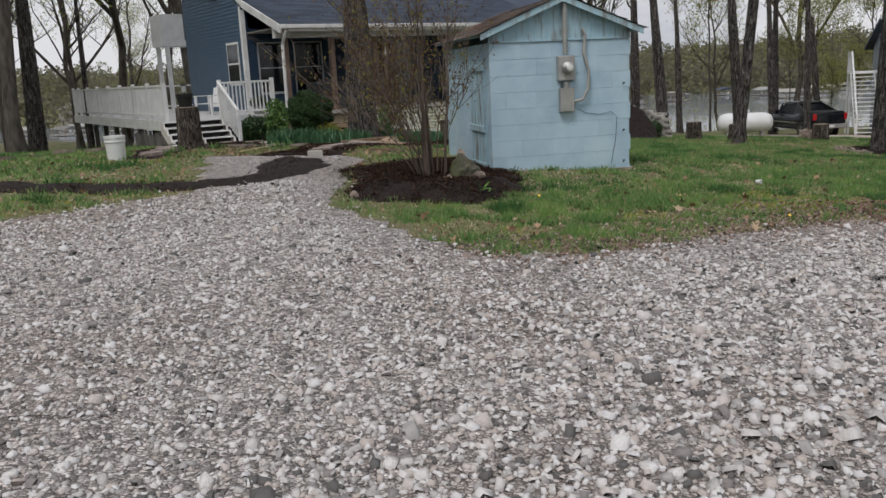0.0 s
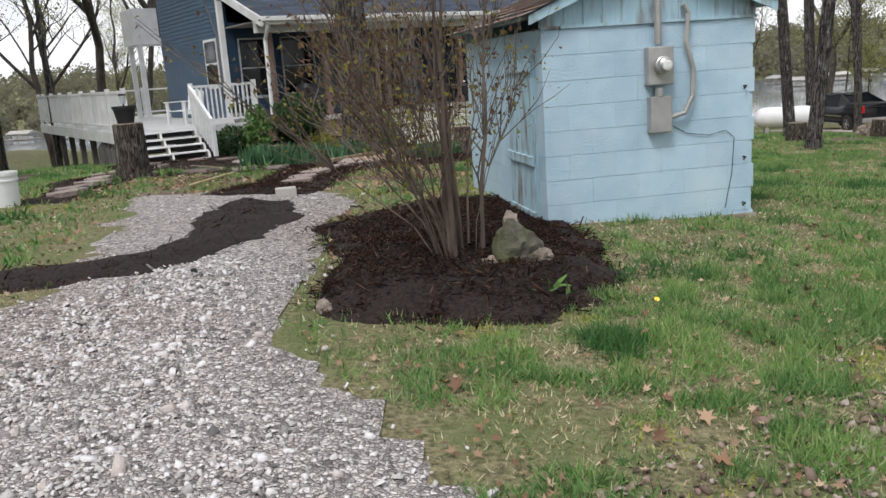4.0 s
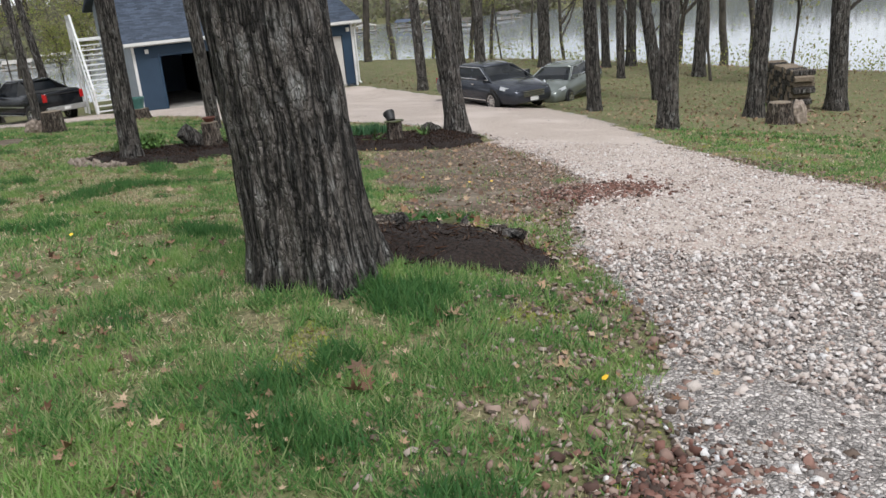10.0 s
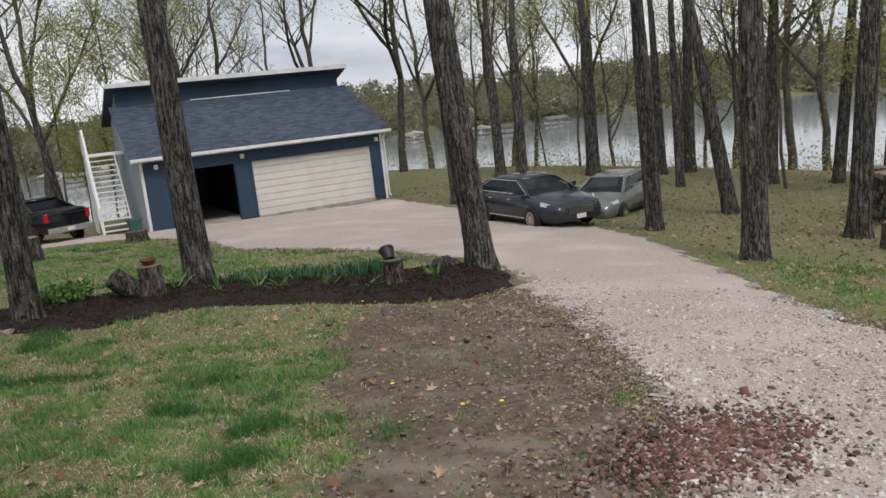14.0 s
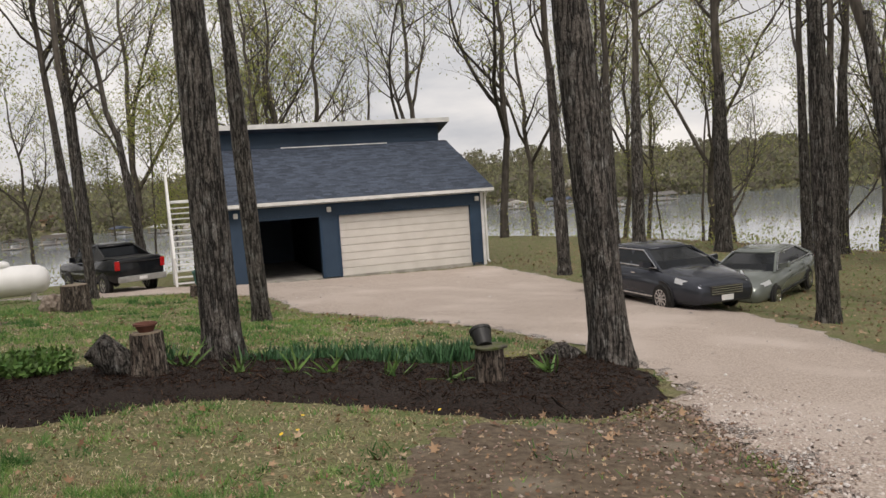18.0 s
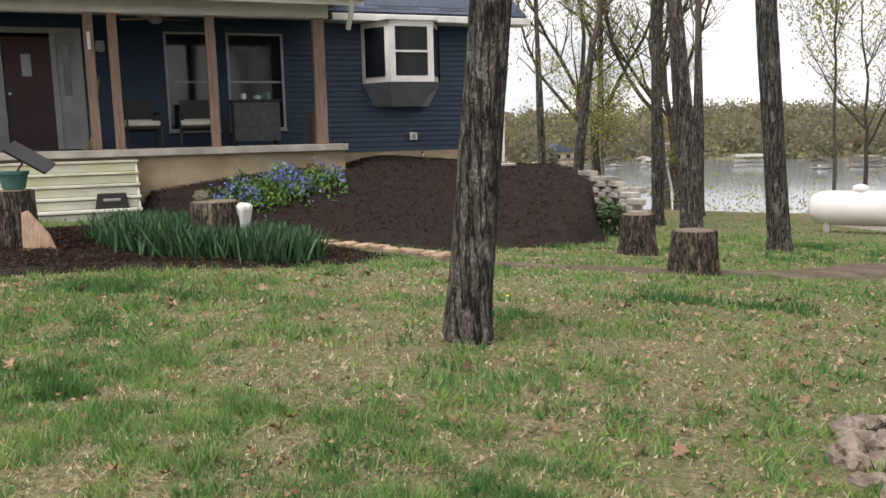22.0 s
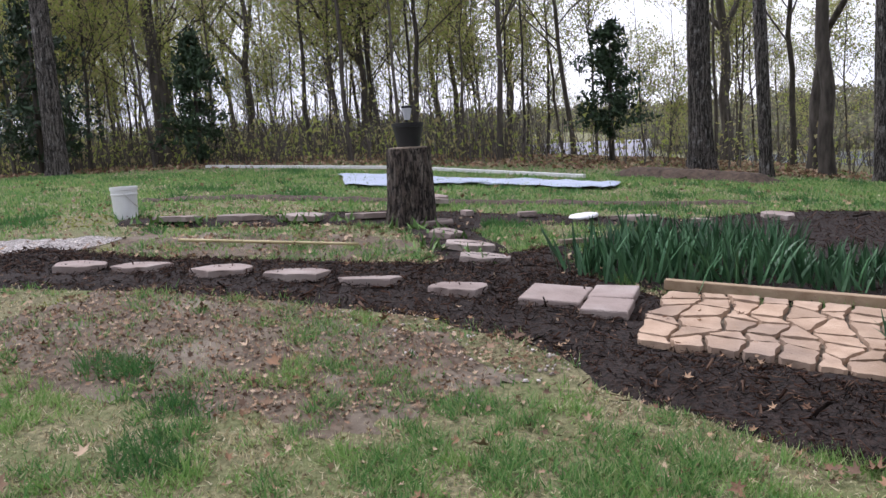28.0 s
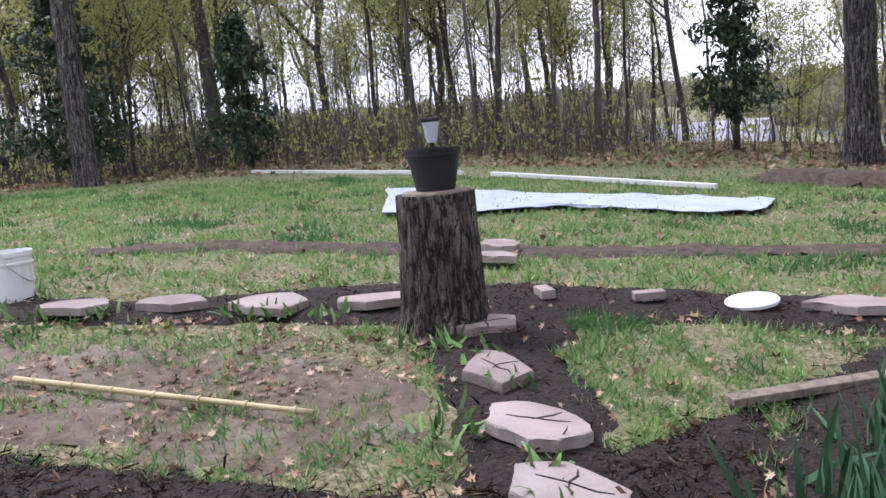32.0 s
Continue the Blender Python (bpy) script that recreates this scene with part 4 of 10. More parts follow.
# ---- pump house ----
SHED = pose(0.69, 10.46, 0.0, 0, 0, 10.5)
shed = thing("pump_house", SHED, "small pale blue painted concrete-block pump house with brown roof", "shed")
SW, SD, ST, SA = 1.87, 2.8, 1.70, 2.2
part("wall", boxed(0.012, 0.012, -0.25, SW - 0.012, SD - 0.012, ST - 0.002), M_BLOCK, shed)
# gable boards under the roof
prism_pts = [(0, ST), (SW, ST), (SW, ST + 0.14), (SW / 2, SA), (0, ST + 0.14)]
for yy in (0.0, SD - 0.05):
    gb = bmesh.new()
    rings(gb, [[(u, yy, z) for u, z in prism_pts], [(u, yy + 0.05, z) for u, z in prism_pts]])
    part("gable", gb, M_BLUEWOOD, shed)
for side in (0, 1):
    bm = bmesh.new()
    e0, e1 = (-0.13, ST + 0.1), (SW / 2, SA + 0.03)
    if side:
        e0 = (SW + 0.13, ST + 0.1)
    pts = [(e0[0], -0.1, e0[1]), (e1[0], -0.1, e1[1]), (e1[0], SD + 0.15, e1[1]), (e0[0], SD + 0.15, e0[1])]
    rings(bm, [pts, [(x, y, z - 0.03) for x, y, z in pts]])
    part("roof_deck", bm, M_BLUEWOOD, shed)
    pieces = []
    rnd = random.Random(5 + side)
    for k in range(8):
        s0, s1 = k / 8, min(1, (k + 1.25) / 8)
        y = -0.14
        while y < SD + 0.2:
            pc = []
            w = rnd.uniform(0.2, 0.34)
            for s, yy, h in ((s0, y, 0.022), (s0, y + w - 0.01, 0.022), (s1, y + w - 0.01, 0.006), (s1, y, 0.006)):
                pc.append((e0[0] + (e1[0] - e0[0]) * (s * 1.06 - 0.06), yy, e0[1] + (e1[1] - e0[1]) * (s * 1.06 - 0.06) + h + rnd.uniform(0, 0.005)))
            pieces.append(pc)
            y += w
    loose("shingles", pieces, M_BROWNPC, "curling brown shingles", "", "stuff", shed, 4)
    # barge board
    bm = bmesh.new()
    rings(bm, [[(e0[0], y0, e0[1] - 0.075), (e1[0], y0, e1[1] - 0.075), (e1[0], y0, e1[1]), (e0[0], y0, e0[1])] for y0 in (-0.118, -0.1005)])
    part("barge_board", bm, M_BLUEWOOD, shed)
for k in range(12):
    u = 0.03 + k * 0.164
    top = ST + 0.14 + (SA - ST - 0.14) * (1 - abs(u + 0.012 - SW / 2) / (SW / 2)) - 0.02
    part("batten", boxed(u, -0.012, ST + 0.012, u + 0.024, -0.0005, top), M_BLUEWOOD, shed)
part("drip_board", boxed(-0.004, -0.02, ST - 0.012, SW + 0.004, -0.0005, ST + 0.011), M_BLUEWOOD, shed)
# door of weathered boards in the side wall, hung to the face that looks to -x
sdoor = part("door", boxed(-0.02, 0.2, 0.05, 0.0115, 0.98, 1.5), M_BLUEWOOD, shed, "peeling pale blue plank door")
for k in range(5):
    part("plank", boxed(-0.035, 0.215 + k * 0.152, 0.08, -0.0205, 0.215 + k * 0.152 + 0.142, 1.47, bevel=0.004), M_BLUEWOOD, sdoor)
for z in (0.1, 0.58, 1.36):
    part("batten", boxed(-0.06, 0.2, z, -0.0355, 0.98, z + 0.08, bevel=0.004), M_BLUEWOOD, sdoor)

# ---- garage ----
GAR = pose(21.2, 38.0, -2.56, 0, 0, -19.84)
garage = thing("garage", GAR, "two-storey blue-sided garage with slate roof, one bay open", "garage")
GW, GD = 9.45, 8.0
OPEN = (1.04, 0.0, 3.35, 2.13)
DOOR = (4.04, 0.0, 8.92, 2.13)
part("wall", holed_wall(0, GW, -0.5, 2.62, 0, 0.2, [(1.04, -0.5, 3.35, 2.13), (4.04, -0.5, 8.92, 2.13)]), M_SIDING, garage)
part("siding", lap_siding(0, GW, 0.02, 2.62, 0, [OPEN, DOOR]), M_SIDING, garage, "dark blue lapped siding")
for u in (0.0, GW - 0.2):
    bm = bmesh.new()
    prof = [(0.2, -0.5), (GD, -0.5), (GD, 4.3), (4.45, 5.45), (4.45, 4.62), (0.2, 2.7)]
    rings(bm, [[(u, v, z) for v, z in prof], [(u + 0.2, v, z) for v, z in prof]])
    part("side_wall", bm, M_SIDING, garage)
# lapped siding on the stair side, its brighter light put into a paler colour
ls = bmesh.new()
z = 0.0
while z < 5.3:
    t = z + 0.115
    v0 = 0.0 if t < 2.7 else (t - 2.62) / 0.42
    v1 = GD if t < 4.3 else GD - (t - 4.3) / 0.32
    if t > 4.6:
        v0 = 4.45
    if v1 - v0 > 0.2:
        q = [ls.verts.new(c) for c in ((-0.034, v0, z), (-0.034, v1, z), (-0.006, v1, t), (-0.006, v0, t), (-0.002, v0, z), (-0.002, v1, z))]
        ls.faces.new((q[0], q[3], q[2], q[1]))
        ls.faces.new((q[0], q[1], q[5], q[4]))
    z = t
part("siding", ls, surface("lit_blue_siding", (0.27, 0.31, 0.35), (0.34, 0.38, 0.42), 3, 0.55, 0.05, 30, vary=0), garage, "blue lapped siding painted paler for the lit side")
part("back_wall", boxed(0.2, GD - 0.2, -0.5, GW - 0.2, GD, 4.2), M_SIDING, garage)
part("upper_wall", boxed(0.2, 4.45, 4.4, GW - 0.2, 4.6, 5.45), M_SIDING, garage)
part("siding", lap_siding(0.0, GW, 4.72, 5.5, 4.45), M_SIDING, garage)
part("inner_floor", boxed(0.2, 0.0, -0.4, GW - 0.2, GD - 0.2, 0.01), M_SLAB, garage)
part("partition", boxed(3.62, 0.2, 0.0, 3.72, GD - 0.2, 2.6), M_DARKROOM, garage)
roof_slab(garage, -0.3, GW + 0.3, (-0.34, 2.74), (4.5, 4.78), 0.1)
shingles(garage, -0.32, GW + 0.32, (-0.36, 2.745), (4.44, 4.775), M_SHINGLEPC, seed=3)
roof_slab(garage, -0.35, GW + 0.35, (4.0, 5.66), (9.0, 4.2), 0.14)
part("fascia", boxed(-0.36, 3.96, 5.5, GW + 0.36, 4.0, 5.68), M_WHITE, garage)
part("soffit", boxed(-0.3, -0.3, 2.58, GW + 0.3, 0.0, 2.6), M_WHITE, garage)
part("gutter", boxed(-0.32, -0.44, 2.62, GW + 0.32, -0.35, 2.74, bevel=0.01), M_WHITE, garage)
for u in (-0.02, GW - 0.09):
    part("corner_board", boxed(u, -0.045, -0.1, u + 0.11, -0.031, 2.58), M_WHITE, garage)
part("flashing", boxed(2.9, 4.36, 4.74, 7.2, 4.44, 4.79), M_WHITE, garage)
part("downpipe", tube(bmesh.new(), [(GW + 0.06, -0.38, 2.64), (GW + 0.06, -0.1, 2.4), (GW + 0.06, -0.08, 0.1), (GW + 0.06, -0.25, 0.02)], 0.045), M_WHITE, garage)
gdoor = part("garage_door", boxed(4.04, 0.08, 0.0, 8.92, 0.11, 2.13), M_DOORPANEL, garage, "closed off-white sectional door")
for k in range(8):
    part("panel", boxed(4.05, 0.055, 0.012 + k * 0.2655, 8.91, 0.0795, 0.255 + k * 0.2655, bevel=0.008), M_DOORPANEL, gdoor)
for a in ((1.04, 3.35), (4.04, 8.92)):
    bm = bmesh.new()
    box(bm, a[0] - 0.09, -0.04, 0, a[0], 0.05, 2.13)
    box(bm, a[1], -0.04, 0, a[1] + 0.09, 0.05, 2.13)
    box(bm, a[0] - 0.09, -0.04, 2.13, a[1] + 0.09, 0.05, 2.22)
    part("door_trim", bm, M_SIDING, garage)
for u in (0.55, 3.7, 9.2):
    lamp = part("wall_lamp", boxed(u - 0.07, -0.12, 2.28, u + 0.07, -0.0225, 2.45, bevel=0.01), M_WHITE, garage)
# outside stair
stair = thing("outside_stair", GAR, "white wooden stair with railing up to a landing", "stairs")
SV0, SV1, STOP = 1.7, 4.6, 3.0
for u in (-1.5, -0.42):
    bm = bmesh.new()
    rings(bm, [[(u, SV0, 0.0), (u, SV1, STOP - 0.05), (u, SV1, STOP - 0.3), (u, SV0 + 0.28, 0.0)], [(u + 0.05, SV0, 0.0), (u + 0.05, SV1, STOP - 0.05), (u + 0.05, SV1, STOP - 0.3), (u + 0.05, SV0 + 0.28, 0.0)]])
    part("stringer", bm, M_WHITE, stair)
for k in range(15):
    s = (k + 0.5) / 15
    v = SV0 + (SV1 - SV0) * s
    part("tread", boxed(-1.448, v - 0.12, STOP * s, -0.422, v + 0.13, STOP * s + 0.04), M_WHITE, stair)
part("landing", boxed(-1.5, SV1 + 0.02, STOP - 0.12, -0.03, SV1 + 1.3, STOP), M_WHITE, stair)
for u, v in ((-1.46, SV1 + 0.06), (-1.46, SV1 + 1.26)):
    part("post", boxed(u - 0.045, v - 0.045, -0.4, u + 0.045, v + 0.045, STOP + 1.0), M_WHITE, stair)
part("post", boxed(-1.5, SV0 - 0.06, -0.2, -1.41, SV0 + 0.03, 1.0), M_WHITE, stair)
bm = bmesh.new()
rings(bm, [[(u, SV0, 0.9), (u, SV1, STOP + 0.9), (u, SV1, STOP + 1.02), (u, SV0, 1.02)] for u in (-1.5, -1.42)])
part("handrail", bm, M_WHITE, stair)
part("handrail", boxed(-1.5, SV1 + 0.1, STOP + 0.9, -1.42, SV1 + 1.22, STOP + 0.98), M_WHITE, stair)
for k in range(9):
    v = SV1 + 0.16 + k * 0.125
    part("baluster", boxed(-1.475, v, STOP + 0.0, -1.445, v + 0.03, STOP + 0.9), M_WHITE, stair)

# ---- house ----
PZ = 0.42
house = thing("house", HOUSE @ pose(0, 0, PZ), "dark blue lapped-siding lake house with covered front porch", "house")
WV = 2.4
HL, HR, HB = 1.48, 16.15, 8.1
EZ = 2.52
win = [(1.95, 0.62, 2.9, 2.15), (3.2, 0.62, 4.15, 2.15), (9.12, 0.35, 10.0, 2.15), (10.28, 0.35, 11.3, 2.15)]
DR = (5.85, 0.0, 7.53, 2.12)
part("wall", holed_wall(HL, 12.0, -1.2, EZ + 0.1, WV, WV + 0.2, [DR, *win]), M_SIDING, house)
part("siding", lap_siding(HL, 12.0, 0.0, EZ, WV, [(DR[0] - 0.1, 0, DR[2] + 0.1, 2.22), *[(a - 0.07, b - 0.07, c + 0.07, d + 0.07) for a, b, c, d in win]]), M_SIDING, house, "dark blue lapped siding")
BAY = (12.95, 1.2, 14.68, 2.35)
part("wall", holed_wall(12.0, HR, -0.15, EZ + 0.1, WV - 0.1, WV + 0.1, [BAY]), M_SIDING, house)
part("siding", lap_siding(12.02, HR, -0.2, EZ, WV - 0.1, [BAY]), M_SIDING, house, "dark blue lapped siding")
part("foundation", boxed(12.0, WV - 0.12, -1.4, HR, WV + 0.1, -0.2), M_CONC, house)
part("side_wall", boxed(HR - 0.2, WV + 0.1, -1.6, HR, HB, EZ + 0.1), M_SIDING, house)
part("back_wall", boxed(HL, HB - 0.2, -1.5, HR, HB, 4.6), M_SIDING, house)
RIDGE = (6.6, 5.5)
for u in (HL, HR - 0.2):
    bm = bmesh.new()
    prof = [(WV, -1.2 if u == HL else EZ), (HB, -1.2 if u == HL else EZ), (HB, 4.6), (RIDGE[0], RIDGE[1] - 0.12), (4.1, 4.1), (WV, 3.35 if u == HL else 2.9)]
    if u == HL:
        rings(bm, [[(u, v, z) for v, z in prof], [(u + 0.2, v, z) for v, z in prof]])
    else:
        prof = [(WV - 0.1, EZ + 0.1), (HB, EZ + 0.1), (HB, 4.58), (RIDGE[0], RIDGE[1] - 0.14)]
        rings(bm, [[(u, v, z) for v, z in prof], [(u + 0.2, v, z) for v, z in prof]])
    part("gable_wall", bm, M_SIDING, house)
# lapped siding on the deck side, a lighter copy with the open light painted in
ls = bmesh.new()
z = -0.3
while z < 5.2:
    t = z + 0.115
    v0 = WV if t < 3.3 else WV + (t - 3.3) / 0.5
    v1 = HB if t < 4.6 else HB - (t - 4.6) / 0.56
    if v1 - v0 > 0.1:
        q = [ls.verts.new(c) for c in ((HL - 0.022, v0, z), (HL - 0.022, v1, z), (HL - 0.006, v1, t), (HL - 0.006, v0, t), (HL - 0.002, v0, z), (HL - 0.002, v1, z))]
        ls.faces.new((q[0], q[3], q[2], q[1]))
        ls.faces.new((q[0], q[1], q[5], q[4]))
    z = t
part("siding", ls, surface("lit_deck_siding", (0.05, 0.095, 0.15), (0.065, 0.115, 0.175), 3, 0.5, 0.05, 30, vary=0), house, "lapped blue siding on the deck side, painted lighter as lit")
part("corner_board", boxed(HL - 0.03, WV - 0.045, -0.3, HL + 0.1, WV - 0.031, 3.2), M_WHITE, house)
part("corner_board", boxed(HL - 0.035, WV - 0.0225, -0.3, HL - 0.0235, WV + 0.12, 3.3), M_WHITE, house)
part("corner_board", boxed(HR - 0.1, WV - 0.145, -0.2, HR + 0.02, WV - 0.131, EZ), M_WHITE, house)
# roofs
PE = (-0.4, 2.55)
roof_slab(house, 1.55, 12.2, PE, (4.2, 4.1), 0.14)
shingles(house, 1.54, 12.21, (PE[0] - 0.02, PE[1] + 0.006), (4.2, 4.103), M_SHINGLEPC, row=0.16, tab=0.45, seed=8)
roof_slab(house, HL - 0.4, HR + 0.45, (4.15, 4.13), RIDGE, 0.14)
roof_slab(house, 12.2, HR + 0.45, (1.95, 2.6), (4.15, 4.13), 0.14)
shingles(house, 12.2, HR + 0.46, (1.93, 2.605), RIDGE, M_SHINGLEPC, row=0.16, tab=0.45, seed=9)
roof_slab(house, HL - 0.4, HR + 0.45, (HB + 0.4, 4.5), RIDGE, 0.14)
part("fascia", boxed(1.52, PE[0] - 0.03, PE[1] - 0.2, 12.25, PE[0] - 0.005, PE[1] - 0.01), M_WHITE, house)
part("gutter", boxed(12.25, 1.82, 2.42, HR + 0.48, 1.93, 2.56, bevel=0.015), M_WHITE, house)
part("gutter", boxed(1.52, PE[0] - 0.14, PE[1] - 0.12, 12.3, PE[0] - 0.035, PE[1] - 0.005, bevel=0.015), M_WHITE, house)
part("soffit", boxed(12.2, 1.94, 2.42, HR + 0.4, WV - 0.1, 2.44), M_WHITE, house)
bm = bmesh.new()
rings(bm, [[(u, PE[0] - 0.05, PE[1] - 0.24), (u, PE[0] - 0.05, PE[1] - 0.02), (u, 4.15, 4.1), (u, 4.15, 3.88)] for u in (1.48, 1.54)])
part("barge_board", bm, M_WHITE, house)
part("downpipe", tube(bmesh.new(), [(1.66, -0.46, 2.4), (1.66, -0.4, 2.25), (1.7, -0.1, 2.0), (1.7, -0.05, 0.1), (1.68, -0.1, -0.1), (1.5, -0.25, -0.2), (1.48, -0.3, -0.5)], 0.05), M_WHITE, house)
part("downpipe", tube(bmesh.new(), [(12.05, -0.45, 2.45), (12.05, -0.3, 2.2), (12.05, -0.1, 2.0)], 0.05), M_WHITE, house)
part("downpipe", tube(bmesh.new(), [(HR + 0.02, 1.9, 2.45), (HR - 0.02, 2.1, 2.3), (HR - 0.03, 2.2, 2.1), (HR - 0.03, 2.2, -0.9)], 0.035), M_WHITE, house)
# porch
part("porch_slab", boxed(HL - 0.55, 0.0, -0.12, 12.0, WV, 0.0, bevel=0.01), M_SLAB, house, "grey concrete porch floor")
part("porch_wall", boxed(HL - 0.4, 0.1, -1.5, 11.95, 0.3, -0.12), M_CONC, house, "stained tan concrete foundation")
part("porch_wall", boxed(11.7, 0.3, -1.5, 11.95, WV - 0.12, -0.12), M_CONC, house)
part("porch_beam", boxed(1.6, 0.12, 2.2, 11.75, 0.36, 2.5), M_WHITE, house)
# ceiling colour is darkened to deepen the porch shade; its real boards are unknown
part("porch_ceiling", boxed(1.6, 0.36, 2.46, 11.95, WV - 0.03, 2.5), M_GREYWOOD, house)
for u in (1.93, 3.47, 4.99, 5.33, 7.82, 8.18, 9.72, 11.58):
    w = 0.075 if u < 11 else 0.1
    part("porch_post", boxed(u - w, 0.17, 0.0, u + w, 0.32, 2.2, bevel=0.006), M_CEDAR, house, "rough cedar post")
part("porch_end_wall", boxed(11.6, 0.36, 0.0, 11.72, 1.5, 0.62), M_CEDAR, house)
# front door with side lights
fd = part("door", boxed(6.31, WV + 0.02, 0.02, 7.09, WV + 0.07, 2.06), M_MAROON, house, "dark maroon front door")
part("door_light", boxed(6.6, WV + 0.005, 1.35, 6.76, WV + 0.0195, 1.75), M_FROST, fd)
part("door_handle", lathe(bmesh.new(), [(0.02, 0.0), (0.032, 0.02), (0.032, 0.05), (0.01, 0.06)], 10), M_STEEL, fd).matrix_basis = pose(6.38, WV - 0.04, 1.0)
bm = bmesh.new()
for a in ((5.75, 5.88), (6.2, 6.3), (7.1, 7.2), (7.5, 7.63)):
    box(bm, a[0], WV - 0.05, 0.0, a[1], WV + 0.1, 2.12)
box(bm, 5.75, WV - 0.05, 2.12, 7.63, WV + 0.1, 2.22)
part("door_frame", bm, M_TRIM_SHADED, house)
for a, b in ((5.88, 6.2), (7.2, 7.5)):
    sl = part("side_light", boxed(a, WV + 0.02, 0.02, b, WV + 0.06, 2.12), M_TRIM_SHADED, house)
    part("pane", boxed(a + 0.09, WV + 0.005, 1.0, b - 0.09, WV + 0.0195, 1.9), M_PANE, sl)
# white window frames, greyed in colour to stand for the shade here
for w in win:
    window(house, *w, WV, w=0.045, trim=M_TRIM_SHADED)
# bay window
bay = part("bay_window", holed_wall(13.33, 14.27, 1.2, 2.42, 1.55, 1.62, [(13.45, 1.32, 14.15, 2.3)]), M_WHITE, house, "white bay window on a tapering base")
part("pane", boxed(13.45, 1.59, 1.32, 14.15, 1.6, 2.3), M_PANE, bay)
part("rail", boxed(13.45, 1.555, 1.79, 14.15, 1.588, 1.83), M_WHITE, bay)
for a, b in (((12.95, 2.29), (13.33, 1.6)), ((14.65, 2.29), (14.27, 1.6))):
    for nm, mt, z0, z1, t in (("side_frame", M_WHITE, 1.2, 2.42, 0.0), ("pane", M_PANE, 1.32, 2.3, 0.012)):
        bm = bmesh.new()
        dx, dy = b[0] - a[0], b[1] - a[1]
        k = 0.0 if nm == "side_frame" else 0.15
        p, q = (a[0] + dx * k, a[1] + dy * k), (b[0] - dx * k, b[1] - dy * k)
        sgn = -1 if a[0] < 13.9 else 1
        o = t * sgn
        rings(bm, [[(p[0] + o, p[1] - t, z0), (q[0] + o, q[1] - t, z0), (q[0] + o, q[1] - t, z1), (p[0] + o, p[1] - t, z1)], [(p[0] - 0.03 * sgn + o, p[1] + 0.03 - t, z0), (q[0] - 0.03 * sgn + o, q[1] + 0.03 - t, z0), (q[0] - 0.03 * sgn + o, q[1] + 0.03 - t, z1), (p[0] - 0.03 * sgn + o, p[1] + 0.03 - t, z1)]])
        part(nm, bm, mt, bay)
bm = bmesh.new()
rings(bm, [[(13.2, 2.28, 0.72), (13.5, 2.02, 0.72), (14.1, 2.02, 0.72), (14.4, 2.28, 0.72)], [(12.93, 2.285, 1.2), (13.31, 1.55, 1.2), (14.29, 1.55, 1.2), (14.67, 2.285, 1.2)]])
part("bay_base", bm, surface("bay_board", (0.2, 0.24, 0.28), (0.28, 0.31, 0.34), 3, 0.6, 0.1, 30, c3=(0.2, 0.1, 0.1), scale3=1.2, amount3=0.35, vary=0), house)
bm = bmesh.new()
rings(bm, [[(12.9, 2.285, 2.42), (13.28, 1.5, 2.42), (14.32, 1.5, 2.42), (14.7, 2.285, 2.42)], [(12.9, 2.285, 2.5), (13.28, 1.5, 2.5), (14.32, 1.5, 2.5), (14.7, 2.285, 2.5)]])
part("bay_head", bm, M_WHITE, house)

# front steps
steps = thing("front_steps", HOUSE @ pose(0, 0, PZ), "wide white-painted wooden steps with yellow-green stains", "steps")
for k in range(5):
    z, v = -0.17 - k * 0.175, -0.02 - k * 0.28
    for a, b in ((0.0, 0.152), (0.16, 0.315)):
        part("tread", boxed(4.75, v - b, z - 0.032, 8.42, v - a, z, bevel=0.003), M_TREAD, steps)
    part("riser", boxed(4.79, v - 0.27, z - 0.168, 8.38, v - 0.25, z - 0.05), M_WHITEDIRTY, steps)
for u in (4.77, 8.37):
    bm = bmesh.new()
    rings(bm, [[(x, -0.02, -0.215), (x, -0.255, -0.215), (x, -1.38, -0.92), (x, -1.38, -1.05), (x, -0.02, -1.05)] for x in (u, u + 0.03)])
    part("stringer", bm, M_WHITEDIRTY, steps)

# deck
DZ = 0.02
deck = thing("deck", HOUSE @ pose(0, 0, PZ), "long raised deck with white balusters beside the house", "deck")
DL, DB = -1.88, 12.6
part("floor", boxed(DL, 0.08, DZ - 0.04, HL - 0.03, DB, DZ), surface("white_deck_boards", (0.5, 0.5, 0.49), (0.62, 0.62, 0.6), 3, 0.6, 0.2, 40, vary=0), deck)
part("rim_joist", boxed(DL, 0.04, DZ - 0.28, HL - 0.04, 0.0795, DZ - 0.0), M_WHITE, deck)
part("rim_joist", boxed(DL - 0.04, 0.04, DZ - 0.28, DL - 0.0005, DB, DZ), M_WHITE, deck)
k = 0
for v in np.arange(0.12, DB + 0.1, 1.63):
    part("post", boxed(DL + 0.0, v - 0.05, DZ + 0.0005, DL + 0.1, v + 0.05, DZ + 1.05), M_WHITE, deck)
    part("leg", boxed(DL + 0.2, v + 0.4, -3.6, DL + 0.34, v + 0.54, DZ - 0.0405), M_GREYWOOD, deck)
for z in (0.1, 0.93):
    part("rail", boxed(DL + 0.02, 0.1, DZ + z, DL + 0.08, DB, DZ + z + 0.06), M_WHITE, deck)
stick = part("baluster", boxed(-0.0175, -0.0175, 0, 0.0175, 0.0175, 0.77), M_WHITE, deck)
stick.matrix_basis = pose(DL + 0.052, 0.24, DZ + 0.16)
